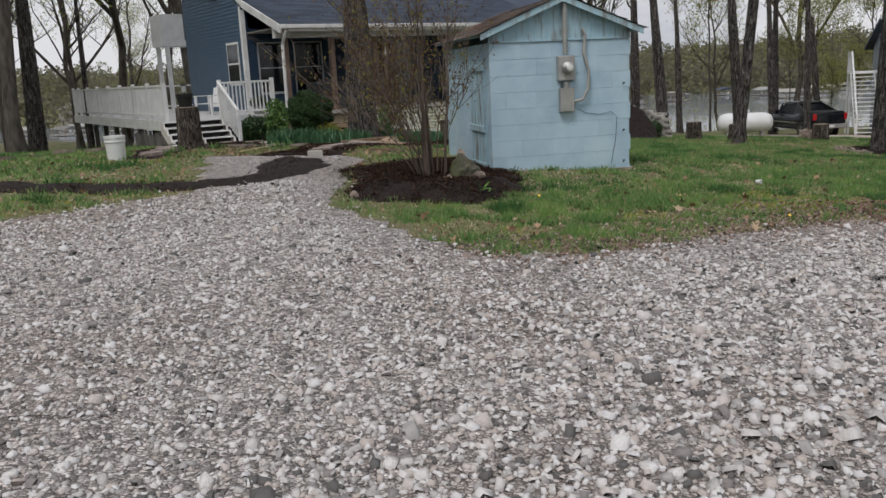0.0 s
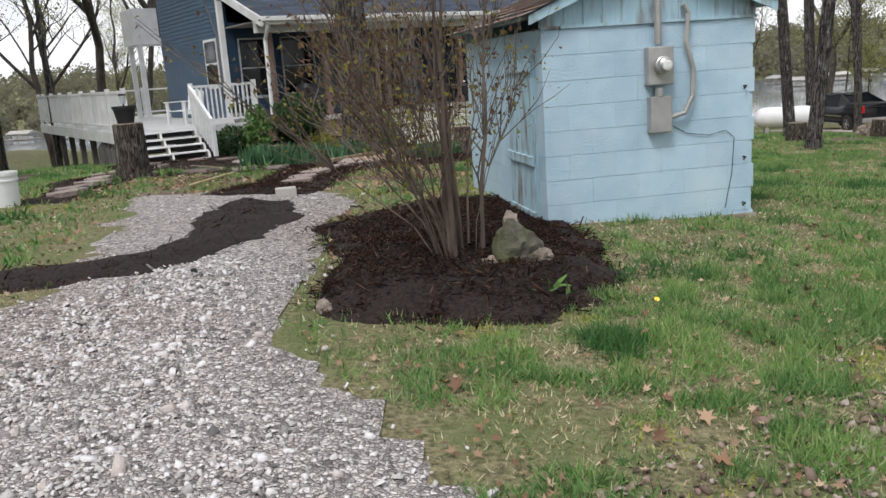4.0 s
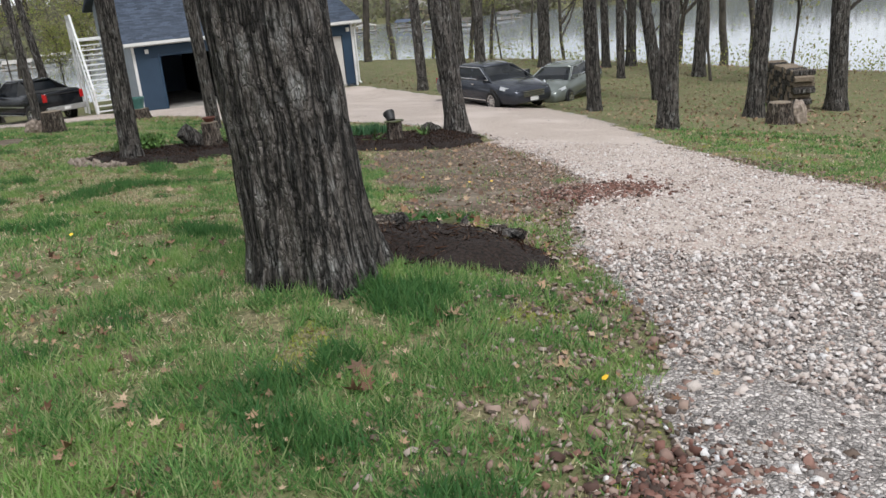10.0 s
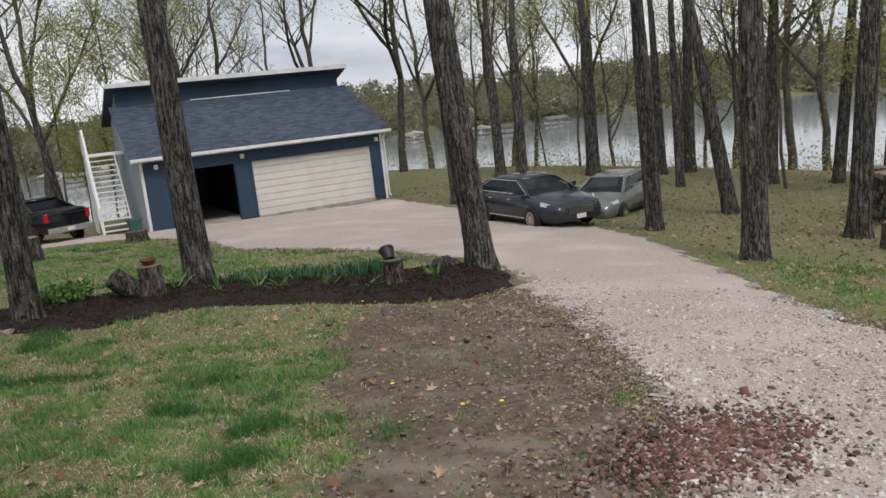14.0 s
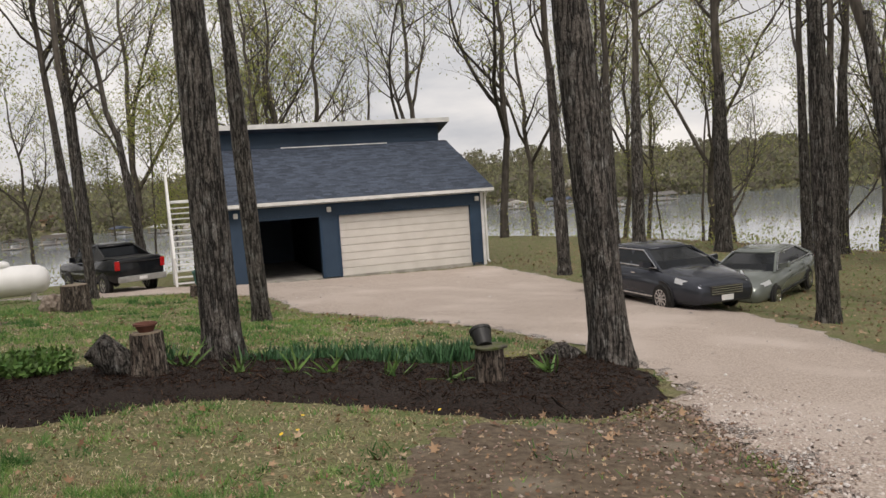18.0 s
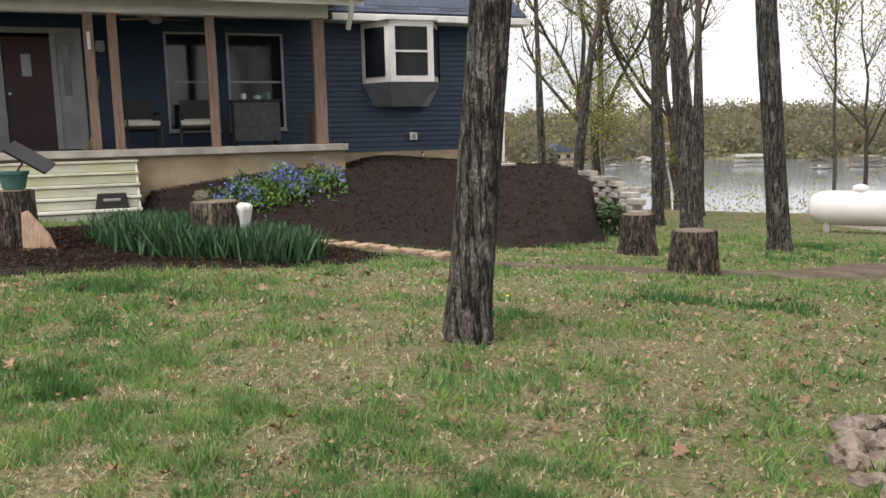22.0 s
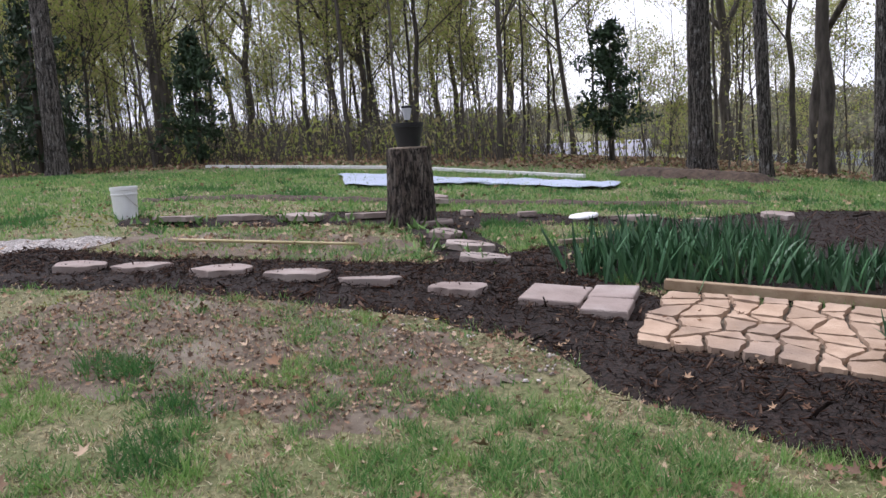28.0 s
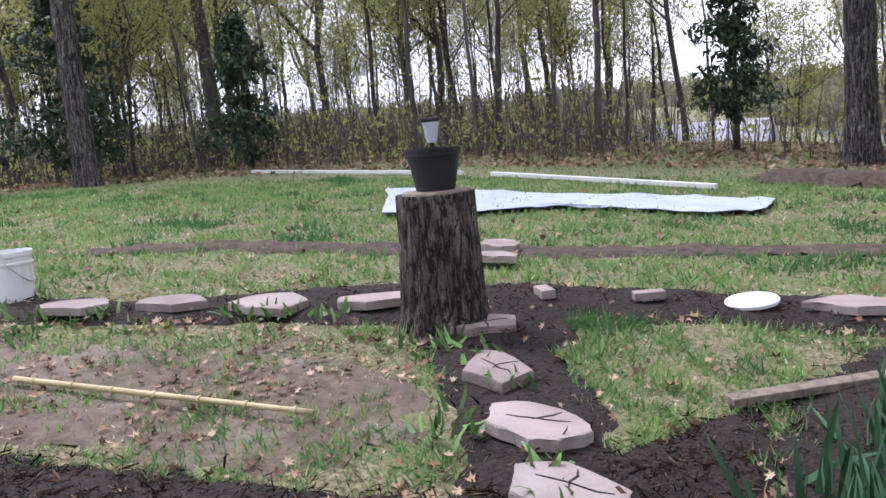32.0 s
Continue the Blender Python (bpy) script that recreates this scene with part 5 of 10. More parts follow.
for v in np.arange(0.355, DB, 0.115):
    ob = new("baluster", stick.data)
    ob.parent = deck
    ob.matrix_basis = pose(DL + 0.052, v, DZ + 0.16)
for u in np.arange(DL, 9.0, 1.8):
    part("post", boxed(u, DB - 0.1, DZ + 0.0005, u + 0.09, DB - 0.01, DZ + 1.05), M_WHITE, deck)
part("floor", boxed(HL - 0.03, HB + 0.02, DZ - 0.04, 9.0, DB, DZ), M_WHITE, deck)
for z in (0.1, 0.93):
    part("rail", boxed(DL + 0.1, DB - 0.08, DZ + z, 9.0, DB - 0.02, DZ + z + 0.06), M_WHITE, deck)
# rail between stair and porch, on the front edge
for u in (-0.3, 1.3):
    part("post", boxed(u, 0.09, DZ + 0.0005, u + 0.1, 0.19, DZ + 1.05), M_WHITE, deck)
for z in (0.1, 0.93):
    part("rail", boxed(-0.2, 0.11, DZ + z, 1.3, 0.17, DZ + z + 0.06), M_WHITE, deck)
for u in np.arange(-0.12, 1.28, 0.115):
    part("baluster", boxed(u, 0.12, DZ + 0.16, u + 0.035, 0.155, DZ + 0.93), M_WHITE, deck)
# skirt of weathered boards under the near corner
rnd = random.Random(4)
for v in np.arange(0.3, 3.6, 0.17):
    part("skirt_board", boxed(DL + 0.02, v, -1.35, DL + 0.05, v + rnd.uniform(0.09, 0.15), DZ - 0.285 - rnd.uniform(0, 0.2)), M_GREYWOOD, deck)
dstair = thing("deck_stair", HOUSE @ pose(0, 0, PZ), "white open-riser deck stair with railing, gaps closed by black shade boards", "stairs")
for k in range(5):
    z, v = DZ - 0.02 - k * 0.155, 0.0 - k * 0.27
    part("tread", boxed(-2.02, v - 0.22, z - 0.035, -0.36, v - 0.02, z, bevel=0.005), M_WHITE, dstair)
# added black boards stand for the shade in the open gaps below the treads
for k in range(5):
    z, v = DZ - 0.065 - k * 0.155, -0.02 - k * 0.27
    part("riser", boxed(-2.0, v, z - 0.1, -0.38, v + 0.012, z - 0.002), M_BLACK, dstair)
for u in (-2.06, -1.23, -0.4):
    bm = bmesh.new()
    prof = [(0.03, DZ - 0.3)]
    for k in range(5):
        z, v = DZ - 0.055 - k * 0.155, -0.02 - k * 0.27
        prof += [(v - 0.005, z), (v - 0.21, z), (v - 0.25, z - 0.118)]
    prof += [(-1.2, DZ - 0.84), (-0.95, DZ - 0.84)]
    rings(bm, [[(x, v, z) for v, z in prof] for x in (u, u + 0.05)])
    part("stringer", bm, M_DOORPANEL, dstair)
part("foot_slab", boxed(-2.3, -1.75, -0.78, -0.1, -1.1, -0.68, bevel=0.01), M_SLAB, dstair)
for u in (-0.33,):
    part("post", boxed(u, -1.3, -0.68, u + 0.09, -1.21, 0.25), M_WHITE, dstair)
    bm = bmesh.new()
    rings(bm, [[(x, -1.28, 0.12), (x, -1.28, 0.22), (x, 0.1, 1.03), (x, 0.1, 0.93)] for x in (u + 0.01, u + 0.08)])
    part("handrail", bm, M_WHITE, dstair)
    for k in range(9):
        v = -1.16 + k * 0.135
        part("baluster", boxed(u + 0.03, v, DZ - 0.68 + (v + 1.28) * 0.58, u + 0.06, v + 0.035, 0.15 + (v + 1.28) * 0.585), M_WHITE, dstair)
# upper balcony behind the house corner
balcony = thing("balcony", HOUSE @ pose(0, 0, PZ), "white upper balcony on tall posts", "balcony")
part("floor", boxed(0.62, HB + 0.02, 2.42, HL + 1.2, HB + 1.4, 2.62), M_WHITE, balcony)
for u, v in ((0.72, HB + 0.05), (0.72, HB + 1.2)):
    part("post", boxed(u, v, DZ + 0.0005, u + 0.14, v + 0.14, 2.42), M_WHITE, balcony)
part("parapet", boxed(0.62, HB + 0.02, 2.62, 0.68, HB + 1.4, 3.55), M_WHITE, balcony)
part("parapet", boxed(0.685, HB + 0.02, 2.62, HL - 0.04, HB + 0.08, 3.55), M_WHITE, balcony)
# tall window in the deck side
side = part("window", boxed(HL - 0.045, 2.8, 0.88, HL - 0.023, 3.86, 2.25), M_WHITE, house, "white-framed window with dark panes over the deck")
for z0, z1 in ((0.95, 1.54), (1.6, 2.18)):
    part("pane", boxed(HL - 0.05, 2.87, z0, HL - 0.0455, 3.79, z1), M_PANE, side)

# ---- trees ----
def branch_paths(seed, height, r0, lean=(0, 0), first=0.45, limbs=9, spread_=0.9, depth=3, twist=0.06, forks=0):
    """Paths of a tree: a list of (points, radii, level)."""
    rnd = random.Random(seed)
    out = []
    pts, rad = [], []
    n = 14
    ox, oy = 0.0, 0.0
    for i in range(n + 1):
        s = i / n
        ox += rnd.uniform(-twist, twist) * height / n + lean[0] * height / n
        oy += rnd.uniform(-twist, twist) * height / n + lean[1] * height / n
        pts.append(Vector((ox, oy, s * height)))
        rad.append(r0 * (1 - 0.82 * s ** 0.9) + 0.004)
    out.append((pts, rad, 0))

    def grow(base, d, length, r, level):
        p, q = [base.copy()], [r]
        d = d.normalized()
        k = 5 if level == 1 else 4
        for i in range(k):
            d = (d + Vector((rnd.uniform(-0.32, 0.32), rnd.uniform(-0.32, 0.32), rnd.uniform(-0.06, 0.3)))).normalized()
            p.append(p[-1] + d * length / k)
            q.append(r * (1 - 0.85 * (i + 1) / k) + 0.003)
        out.append((p, q, level))
        if level < depth:
            for _ in range(4 if level == 1 else 4):
                i = rnd.randint(1, k)
                a = rnd.uniform(0, 6.28)
                side = Vector((math.cos(a), math.sin(a), rnd.uniform(0.0, 0.7)))
                grow(p[i], d * 0.5 + side, length * rnd.uniform(0.4, 0.62), max(q[i] * 0.8, 0.005), level + 1)

    for _ in range(forks):
        s = rnd.uniform(0.26, 0.5)
        i = min(int(s * n), n - 1)
        a = rnd.uniform(0, 6.28)
        p, q = [pts[i].copy()], [rad[i] * 0.72]
        d = Vector((math.cos(a) * 0.75, math.sin(a) * 0.75, 1.0)).normalized()
        steps = 9
        for k in range(steps):
            d = (d + Vector((rnd.uniform(-0.2, 0.2), rnd.uniform(-0.2, 0.2), rnd.uniform(0.0, 0.25)))).normalized()
            p.append(p[-1] + d * height * (0.95 - s) / steps)
            q.append(rad[i] * 0.72 * (1 - 0.85 * (k + 1) / steps) + 0.004)
            if k > 1:
                for _ in range(2):
                    b = rnd.uniform(0, 6.28)
                    grow(p[-1], d * 0.4 + Vector((math.cos(b), math.sin(b), rnd.uniform(0.2, 0.9))), height * rnd.uniform(0.1, 0.2), q[-1] * 0.55, 2)
        out.append((p, q, 1))
    for _ in range(limbs):
        s = rnd.uniform(first, 0.97)
        i = min(int(s * n), n - 1)
        a = rnd.uniform(0, 6.28)
        side = Vector((math.cos(a), math.sin(a), rnd.uniform(0.5, 1.3)))
        grow(pts[i].lerp(pts[i + 1], s * n - i), side, height * rnd.uniform(0.16, 0.34) * spread_, rad[i] * rnd.uniform(0.3, 0.55), 1)
    return out


def path_mesh(paths, low=5):
    """One bmesh of limbs and twigs, thinner ones with fewer sides."""
    bm = bmesh.new()
    for p, q, lv in paths:
        tube(bm, p, q, 6 if lv <= 1 else (4 if lv == 2 else 3), cap=False)
    return bm


def leaf_cloud(paths, seed, per=10, size=0.06, spread_=0.25, levels=(2, 3)):
    rng = np.random.default_rng(seed)
    base = []
    for p, q, lv in paths:
        if lv in levels:
            for a in p[1:]:
                base.append(a)
    if not base:
        return np.zeros((0, 3, 3))
    base = np.array(base)
    c = np.repeat(base, per, 0) + rng.normal(0, spread_, (len(base) * per, 3))
    n = len(c)
    r = turns(rng, n, 1.0)
    s = rng.uniform(0.6, 1.4, n)[:, None, None] * size
    t = np.array([[-0.5, 0, 0], [0.5, 0, 0], [0, 1.3, 0]])
    return np.einsum("nij,kj->nki", r, t) * s + c[:, None, :]


def bark_trunk(height, r0, lean, seed, n=40, step=0.16, flare=0.5, ridge=0.05, ridges=17, pts=None):
    """A trunk with a flared foot and furrowed bark."""
    rnd = random.Random(seed)
    ph = [rnd.uniform(0, 6.28) for _ in range(8)]
    rows = int(height / step) + 1
    a = np.arange(n) * 2 * np.pi / n
    loops = []
    for i in range(rows + 1):
        z = i * height / rows - (0.35 if i == 0 else 0.0)
        s = max(z, 0) / height
        r = r0 * (1 - 0.025 * max(z, 0) - (0.22 * float(ease(0.5, 1, s)) if height > 3 else 0)) * (1 + flare * math.exp(-max(z, 0) / (r0 * 1.1)))
        foot = math.exp(-max(z, 0) / (r0 * 1.0))
        lobes = 1 + 0.16 * foot * (np.sin(4 * a + ph[0]) + 0.6 * np.sin(7 * a + ph[1]))
        wob = 0.6 * np.sin(z * 2.3 + 3 * a + ph[2]) + 0.5 * np.sin(z * 5.1 - 2 * a + ph[3])
        ang = ridges * a + wob * 1.5 + 1.2 * np.sin(z * 3.1 + ph[4])
        cut = np.sin(z * 13 + 5 * np.sin(2 * a + ph[5]) + 2.5 * np.sin(ridges * a * 0.5))
        tex = np.abs(np.sin(ang / 2)) ** 0.6 - 0.6 + 0.22 * cut * np.abs(np.sin(ang / 2))
        rr = r * lobes * (1 + ridge * tex) * (1 + 0.03 * np.sin(2 * a + z * 1.1 + ph[6]))
        x, y = lean[0] * max(z, 0), lean[1] * max(z, 0)
        loops.append([(x + rr[k] * math.cos(a[k]), y + rr[k] * math.sin(a[k]), z) for k in range(n)])
    return rings(bmesh.new(), loops, True)


def oak(x, y, r, lean=(0, 0), seed=1, height=17.0, fine=False, trunk_h=6.5, label="tall bare oak with furrowed grey bark", leaves=True, sink=0.05, limbs=9):
    ob = thing("oak_tree", pose(x, y, gz(x, y) - sink), label, "tree", "yard oaks")
    n, st = (120, 0.035) if fine else (44, 0.12)
    part("trunk", bark_trunk(trunk_h, r, lean, seed, n, st, 0.2 if fine else 0.36, 0.075 if fine else 0.07, 23 if fine else 15), M_BARK, ob, smooth=not fine)
    paths = branch_paths(seed, height, r * 0.9, lean, 0.4, limbs, 0.9, 3, 0.03)
    top = [(p, q, lv) for p, q, lv in paths]
    p0, q0, _ = top[0]
    keep = [(a, b) for a, b in zip(p0, q0) if a.z > trunk_h - 1.3]
    top[0] = ([Vector((lean[0] * a.z, lean[1] * a.z, a.z)) if i == 0 else a for i, (a, b) in enumerate(keep)], [min(b, r * 0.66) for a, b in keep], 0)
    tagged(part("crown", path_mesh(top), M_BARKFAR, ob, smooth=True), kind="stuff")
    if leaves:
        lc = leaf_cloud(paths, seed, 2, 0.055, 0.28)
        if len(lc):
            tagged(loose("leaves", lc, M_SPRING, "", "", "stuff", ob), "sparse opening spring leaves")
    return ob


oak(6.8, 10.79, 0.315, (-0.052, 0.044), 11, 18, True, 4.5, "massive leaning oak with deep furrowed bark")
oak(10.75, 20.03, 0.155, (0.02, -0.008), 12, 16, label="straight oak standing in the mulch bed")
oak(13.54, 20.88, 0.205, (-0.012, 0.007), 13, 17, label="thick oak in the middle of the mulch bed")
oak(17.0, 26.9, 0.175, (-0.03, 0.016), 14, 17, label="oak behind the mulch bed")
oak(17.35, 18.5, 0.235, (-0.046, 0.052), 15, 18, label="thick dark oak at the end of the mulch bed")
oak(24.4, 19.3, 0.195, (-0.009, 0.016), 16, 17, label="oak beside the gravel drive")
oak(20.65, 15.3, 0.215, (0.008, -0.016), 17, 17, label="oak at the edge of the gravel drive")
oak(28.9, 19.5, 0.2, (-0.06, 0.13), 18, 16, label="leaning dark oak beyond the drive")
oak(7.95, 21.74, 0.145, (0.088, 0.018), 19, 15, label="slim leaning oak on the lawn")
oak(-1.92, 21.6, 0.345, (-0.004, 0.0), 20, 18, True, 4.5, label="broad oak beside the flagstone path")
oak(25.2, 15.1, 0.22, (0.023, -0.062), 21, 16, label="oak beside the wood pile")
oak(28.5, 14.0, 0.25, (-0.004, 0.012), 22, 17, label="dark oak behind the wood pile")
oak(11.6, 31.6, 0.19, (-0.08, 0.012), 23, 17, label="tall oak on the far lawn")
oak(16.9, 37.6, 0.15, (-0.03, 0.01), 25, 16, label="slim oak before the pickup truck")
oak(10.65, 38.6, 0.26, (-0.09, 0.006), 24, 18, label="tall oak near the gas tank")
for k, (x, y, r, ln) in enumerate(((9.85, 40.6, 0.17, (-0.02, 0.0)), (6.9, 48.4, 0.19, (0.12, 0.01)), (5.6, 50.5, 0.17, (-0.03, 0.0)), (28.8, 29.7, 0.2, (-0.014, 0.014)), (36.6, 29.0, 0.28, (0.005, -0.008)), (35.8, 33.4, 0.23, (-0.005, 0.006)), (35.7, 32.1, 0.24, (0.013, -0.016)),
                                   (38.3, 25.5, 0.22, (0.012, -0.023)), (37.3, 26.2, 0.18, (-0.005, 0.009)), (36.0, 21.3, 0.24, (0.02, -0.046)), (19.1, 46.8, 0.22, (-0.06, 0.02)), (21.9, 47.2, 0.19, (-0.11, 0.0)), (11.6, 48.4, 0.2, (-0.02, 0.0)), (14.6, 49.6, 0.19, (-0.04, 0.0)), (20.4, 49.9, 0.24, (-0.02, 0.0)), (36.8, 19.3, 0.2, (0.05, -0.08)), (34.6, 24.0, 0.16, (0.0, 0.0)))):
    oak(x, y, r, ln, 60 + k, 17, label="tall bare oak on the lake bank", limbs=13)


# woodland round the yard: a few kinds, each planted many times
def wood_tree(seed, height, r, limbs, leaf, lean=(0, 0), first=0.35, spread_=1.0, per=1, label="slim woodland tree with sparse spring leaves", sub=3, forks=0):
    ob = thing("woodland_tree", pose(0, 0, -60), label, "tree", "woodland trees")
    paths = branch_paths(seed, height, r, lean, first, limbs, spread_, sub, 0.16 if forks else 0.09, forks)
    paths[0] = ([paths[0][0][0] - Vector((0, 0, 0.5))] + paths[0][0][1:], [paths[0][1][0] * 1.25] + paths[0][1][1:], 0)
    bm = bmesh.new()
    tube(bm, paths[0][0], paths[0][1], 10, cap=False)
    part("trunk", bm, M_BARKFAR, ob, smooth=True)
    tagged(part("crown", path_mesh(paths[1:]), M_BARKFAR, ob, smooth=True), kind="stuff")
    if leaf:
        tagged(loose("leaves", leaf_cloud(paths, seed, per, leaf, 0.3), M_SPRING, "", "", "stuff", ob))
    return ob


def plant(proto, spots, seed, lo=0.8, hi=1.2):
    rnd = random.Random(seed)
    first = True
    for x, y in spots:
        s = rnd.uniform(lo, hi)
        m = pose(x, y, gz(x, y) - 0.1, rnd.uniform(-3, 3), rnd.uniform(-3, 3), rnd.uniform(0, 360))
        if first:
            proto.scale = (s, s, s)
            proto.matrix_basis = m @ Matrix.Diagonal((s, s, s, 1))
            first = False
        else:
            proto_copy = copy_thing(proto, m)
            proto_copy.scale = (s, s, s)


def scatter(seed, n, x0, x1, y0, y1, gap, keep=None):
    rnd = random.Random(seed)
    out = []
    tries = 0
    while len(out) < n and tries < n * 60:
        tries += 1
        x, y = rnd.uniform(x0, x1), rnd.uniform(y0, y1)
        if keep and not keep(x, y):
            continue
        if all((x - a) ** 2 + (y - b) ** 2 > gap * gap for a, b in out):
            out.append((x, y))
    return out


big = [wood_tree(31 + k, h, r, lm, lf, ln, 0.3, 1.1, 2, forks=fk) for k, (h, r, lm, lf, ln, fk) in enumerate(((16, 0.2, 10, 0.085, (0.02, 0), 2), (14, 0.17, 9, 0.09, (-0.04, 0.02), 1), (17, 0.21, 11, 0.08, (0, 0.03), 3), (13, 0.14, 9, 0.09, (0.05, -0.03), 2)))]
slim = [wood_tree(51 + k, h, r, lm, lf, (0.03 * k - 0.03, 0.02), 0.22, 1.05, 4, "thin sapling with pale green spring leaves") for k, (h, r, lm, lf) in enumerate(((11, 0.07, 13, 0.085), (9, 0.055, 13, 0.085), (13, 0.09, 14, 0.08)))]


def off_yard(x, y):
    u, v = to_house(x, y)
    if -3.5 < u < 18 and -4 < v < 15:
        return False
    gx, gy = x - 21.2, y - 38.0
    c, s = math.cos(radians(19.84)), math.sin(radians(19.84))
    a, b = gx * c - gy * s, gx * s + gy * c
    if -4 < a < 11.5 and -6 < b < 9.5:
        return False
    return not (12 < x < 23.5 and 36 < y < 48)


north = scatter(1, 26, -22, 44, 41, 66, 2.3, off_yard)
east = scatter(2, 24, 31, 60, -4, 44, 2.5, lambda x, y: off_yard(x, y) and x > 29.5 + 0.08 * y and not (x < 33 and 18 < y < 25))
west = scatter(3, 50, -62, -19.5, -40, 44, 2.0, lambda x, y: x < -19.5 + 0.1 * abs(y - 12) and (y < 15 or int(x * 7 + y * 11) % 3 == 0))
nw = scatter(4, 14, -24, -10, 20.5, 44, 2.6, off_yard)
for k, proto in enumerate(big):
    plant(proto, north[k::4] + east[k::4] + west[k::5] + nw[k::4], 70 + k)
thin_w = scatter(5, 130, -44, -18.3, -30, 34, 0.8, lambda x, y: x < -18.3 + 0.1 * abs(y - 12) and (y < 15 or int(x * 7 + y * 11) % 4 == 0))
thin_n = scatter(6, 16, -20, 38, 47, 60, 1.6, off_yard)
thin_e = scatter(7, 12, 34, 52, 0, 40, 1.6, off_yard)
for k, proto in enumerate(slim):
    plant(proto, thin_w[k::3] + thin_n[k::3] + thin_e[k::3], 80 + k, 0.6, 1.15)


def cedar(x, y, h, seed, w=0.28, low=0.08):
    ob = thing("cedar_tree", pose(x, y, gz(x, y) - 0.05), "dark evergreen cedar with drooping ragged boughs", "tree", "cedars")
    rng = np.random.default_rng(seed)
    part("trunk", tube(bmesh.new(), [(0, 0, -0.2), (0.02, 0, h * 0.5), (0, 0.03, h * 0.97)], [h * 0.022, h * 0.014, 0.01], 8), M_BARKFAR, ob, smooth=True)
    nb = int(26 * h)
    bz = np.sort(rng.beta(1.1, 1.35, nb)) * h * (0.98 - low) + h * low
    ba = rng.uniform(0, 6.283, nb)
    bl = w * h * (1 - bz / h) ** 0.75 * rng.uniform(0.25, 1.3, nb) * ease(low - 0.03, low + 0.14, bz / h) + 0.06
    per = 30
    s = rng.uniform(0.05, 1, (nb, per)) ** 0.48
    wide = 0.05 + 0.2 * s * bl[:, None]
    r = bl[:, None] * s
    a = ba[:, None] + rng.normal(0, 1, (nb, per)) * wide / (r + 0.1)
    z = bz[:, None] + 0.25 * r * np.where(bz > h * 0.5, 1.0, -0.15)[:, None] + rng.normal(0, 0.07, (nb, per))
    n = nb * per
    c = np.stack([(r * np.cos(a)).ravel(), (r * np.sin(a)).ravel(), z.ravel()], 1)
    t = np.array([[-0.35, 0, 0], [0.35, 0, 0], [0, 1.6, 0]]) * 0.12
    tri = np.einsum("nij,kj->nki", turns(rng, n, 0.9), t) * rng.uniform(0.6, 1.4, n)[:, None, None] + c[:, None]
    loose("foliage", tri, M_CEDARLEAF, "", "", "stuff", ob)
    return ob


cedar(-16.9, 1.7, 5.2, 1, 0.46)
cedar(-18.8, 5.6, 4.0, 2, 0.34)
cedar(-22.5, 17.5, 4.4, 3, 0.42, 0.2)
cedar(-13.6, 1.0, 3.3, 6, 0.36)
cedar(-15.2, -3.5, 4.0, 5, 0.3)
oak(-15.6, 3.15, 0.27, (0.0, 0.0), 41, 19, label="tall dark oak at the edge of the wood")
oak(-18.2, 19.8, 0.3, (0.0, -0.012), 42, 18, label="broad oak on the lake side of the lawn")
oak(-15.3, 23.2, 0.16, (0.0, -0.01), 43, 18, label="tall oak on the bank")
oak(-15.1, 24.0, 0.1, (0.02, 0.12), 44, 16, label="thin leaning oak near the deck")
oak(-15.2, 20.9, 0.14, (0.0, -0.04), 45, 17, label="slim oak at the edge of the bank")
oak(-13.2, 31.6, 0.1, (0.01, 0.02), 46, 16, label="thin oak beside the deck")
oak(-14.55, 30.1, 0.3, (0.03, 0.01), 47, 18, label="broad dark oak beyond the deck")

# undergrowth at the wood's edge
rng = np.random.default_rng(9)
n = 40000
ux = rng.uniform(-42, -18.2, n)
uy = rng.uniform(-32, 34, n)
ok = (ux < -18.6 + 0.1 * np.abs(uy - 12)) & ((uy < 14) | (rng.uniform(0, 1, n) < 0.25))
ux, uy = ux[ok], uy[ok]
uz = ground_z(ux, uy) + rng.gamma(1.5, 0.6, len(ux))
t = np.array([[-0.4, 0, 0], [0.4, 0, 0], [0, 1.3, 0]]) * 0.12
tri = np.einsum("nij,kj->nki", turns(rng, len(ux), 1.0), t) * rng.uniform(0.5, 1.3, len(ux))[:, None, None] + np.stack([ux, uy, uz], 1)[:, None]
loose("undergrowth", tri, M_SPRING, "pale green leafy undergrowth at the wood's edge", "undergrowth")
n = 9000
sx = rng.uniform(-40, -18.4, n)
sy = rng.uniform(-26, 32, n)
ok = (sx < -18.8 + 0.1 * np.abs(sy - 12)) & ((sy < 15) | (rng.uniform(0, 1, n) < 0.25))
sx, sy = sx[ok], sy[ok]
n = len(sx)
hh = rng.gamma(2.2, 0.85, n) + 0.4
stem_v = [(-0.012, 0, 0), (0.012, -0.007, 0), (0.0, 0.012, 0), (0.05, 0.03, 0.6), (0.02, 0.06, 1.0)]
stem_f = [(0, 1, 3), (1, 2, 3), (2, 0, 3), (0, 1, 4)]
R = turns(rng, n, 0.22) * np.stack([np.ones(n) * 1.0, np.ones(n), hh], 1)[:, None, :]
soup("brush_stems", stem_v, stem_f, np.concatenate([R, np.stack([sx, sy, ground_z(sx, sy) - 0.05], 1)[:, :, None]], 2), M_BARKFAR, "thin bare brush stems under the trees", "brush")
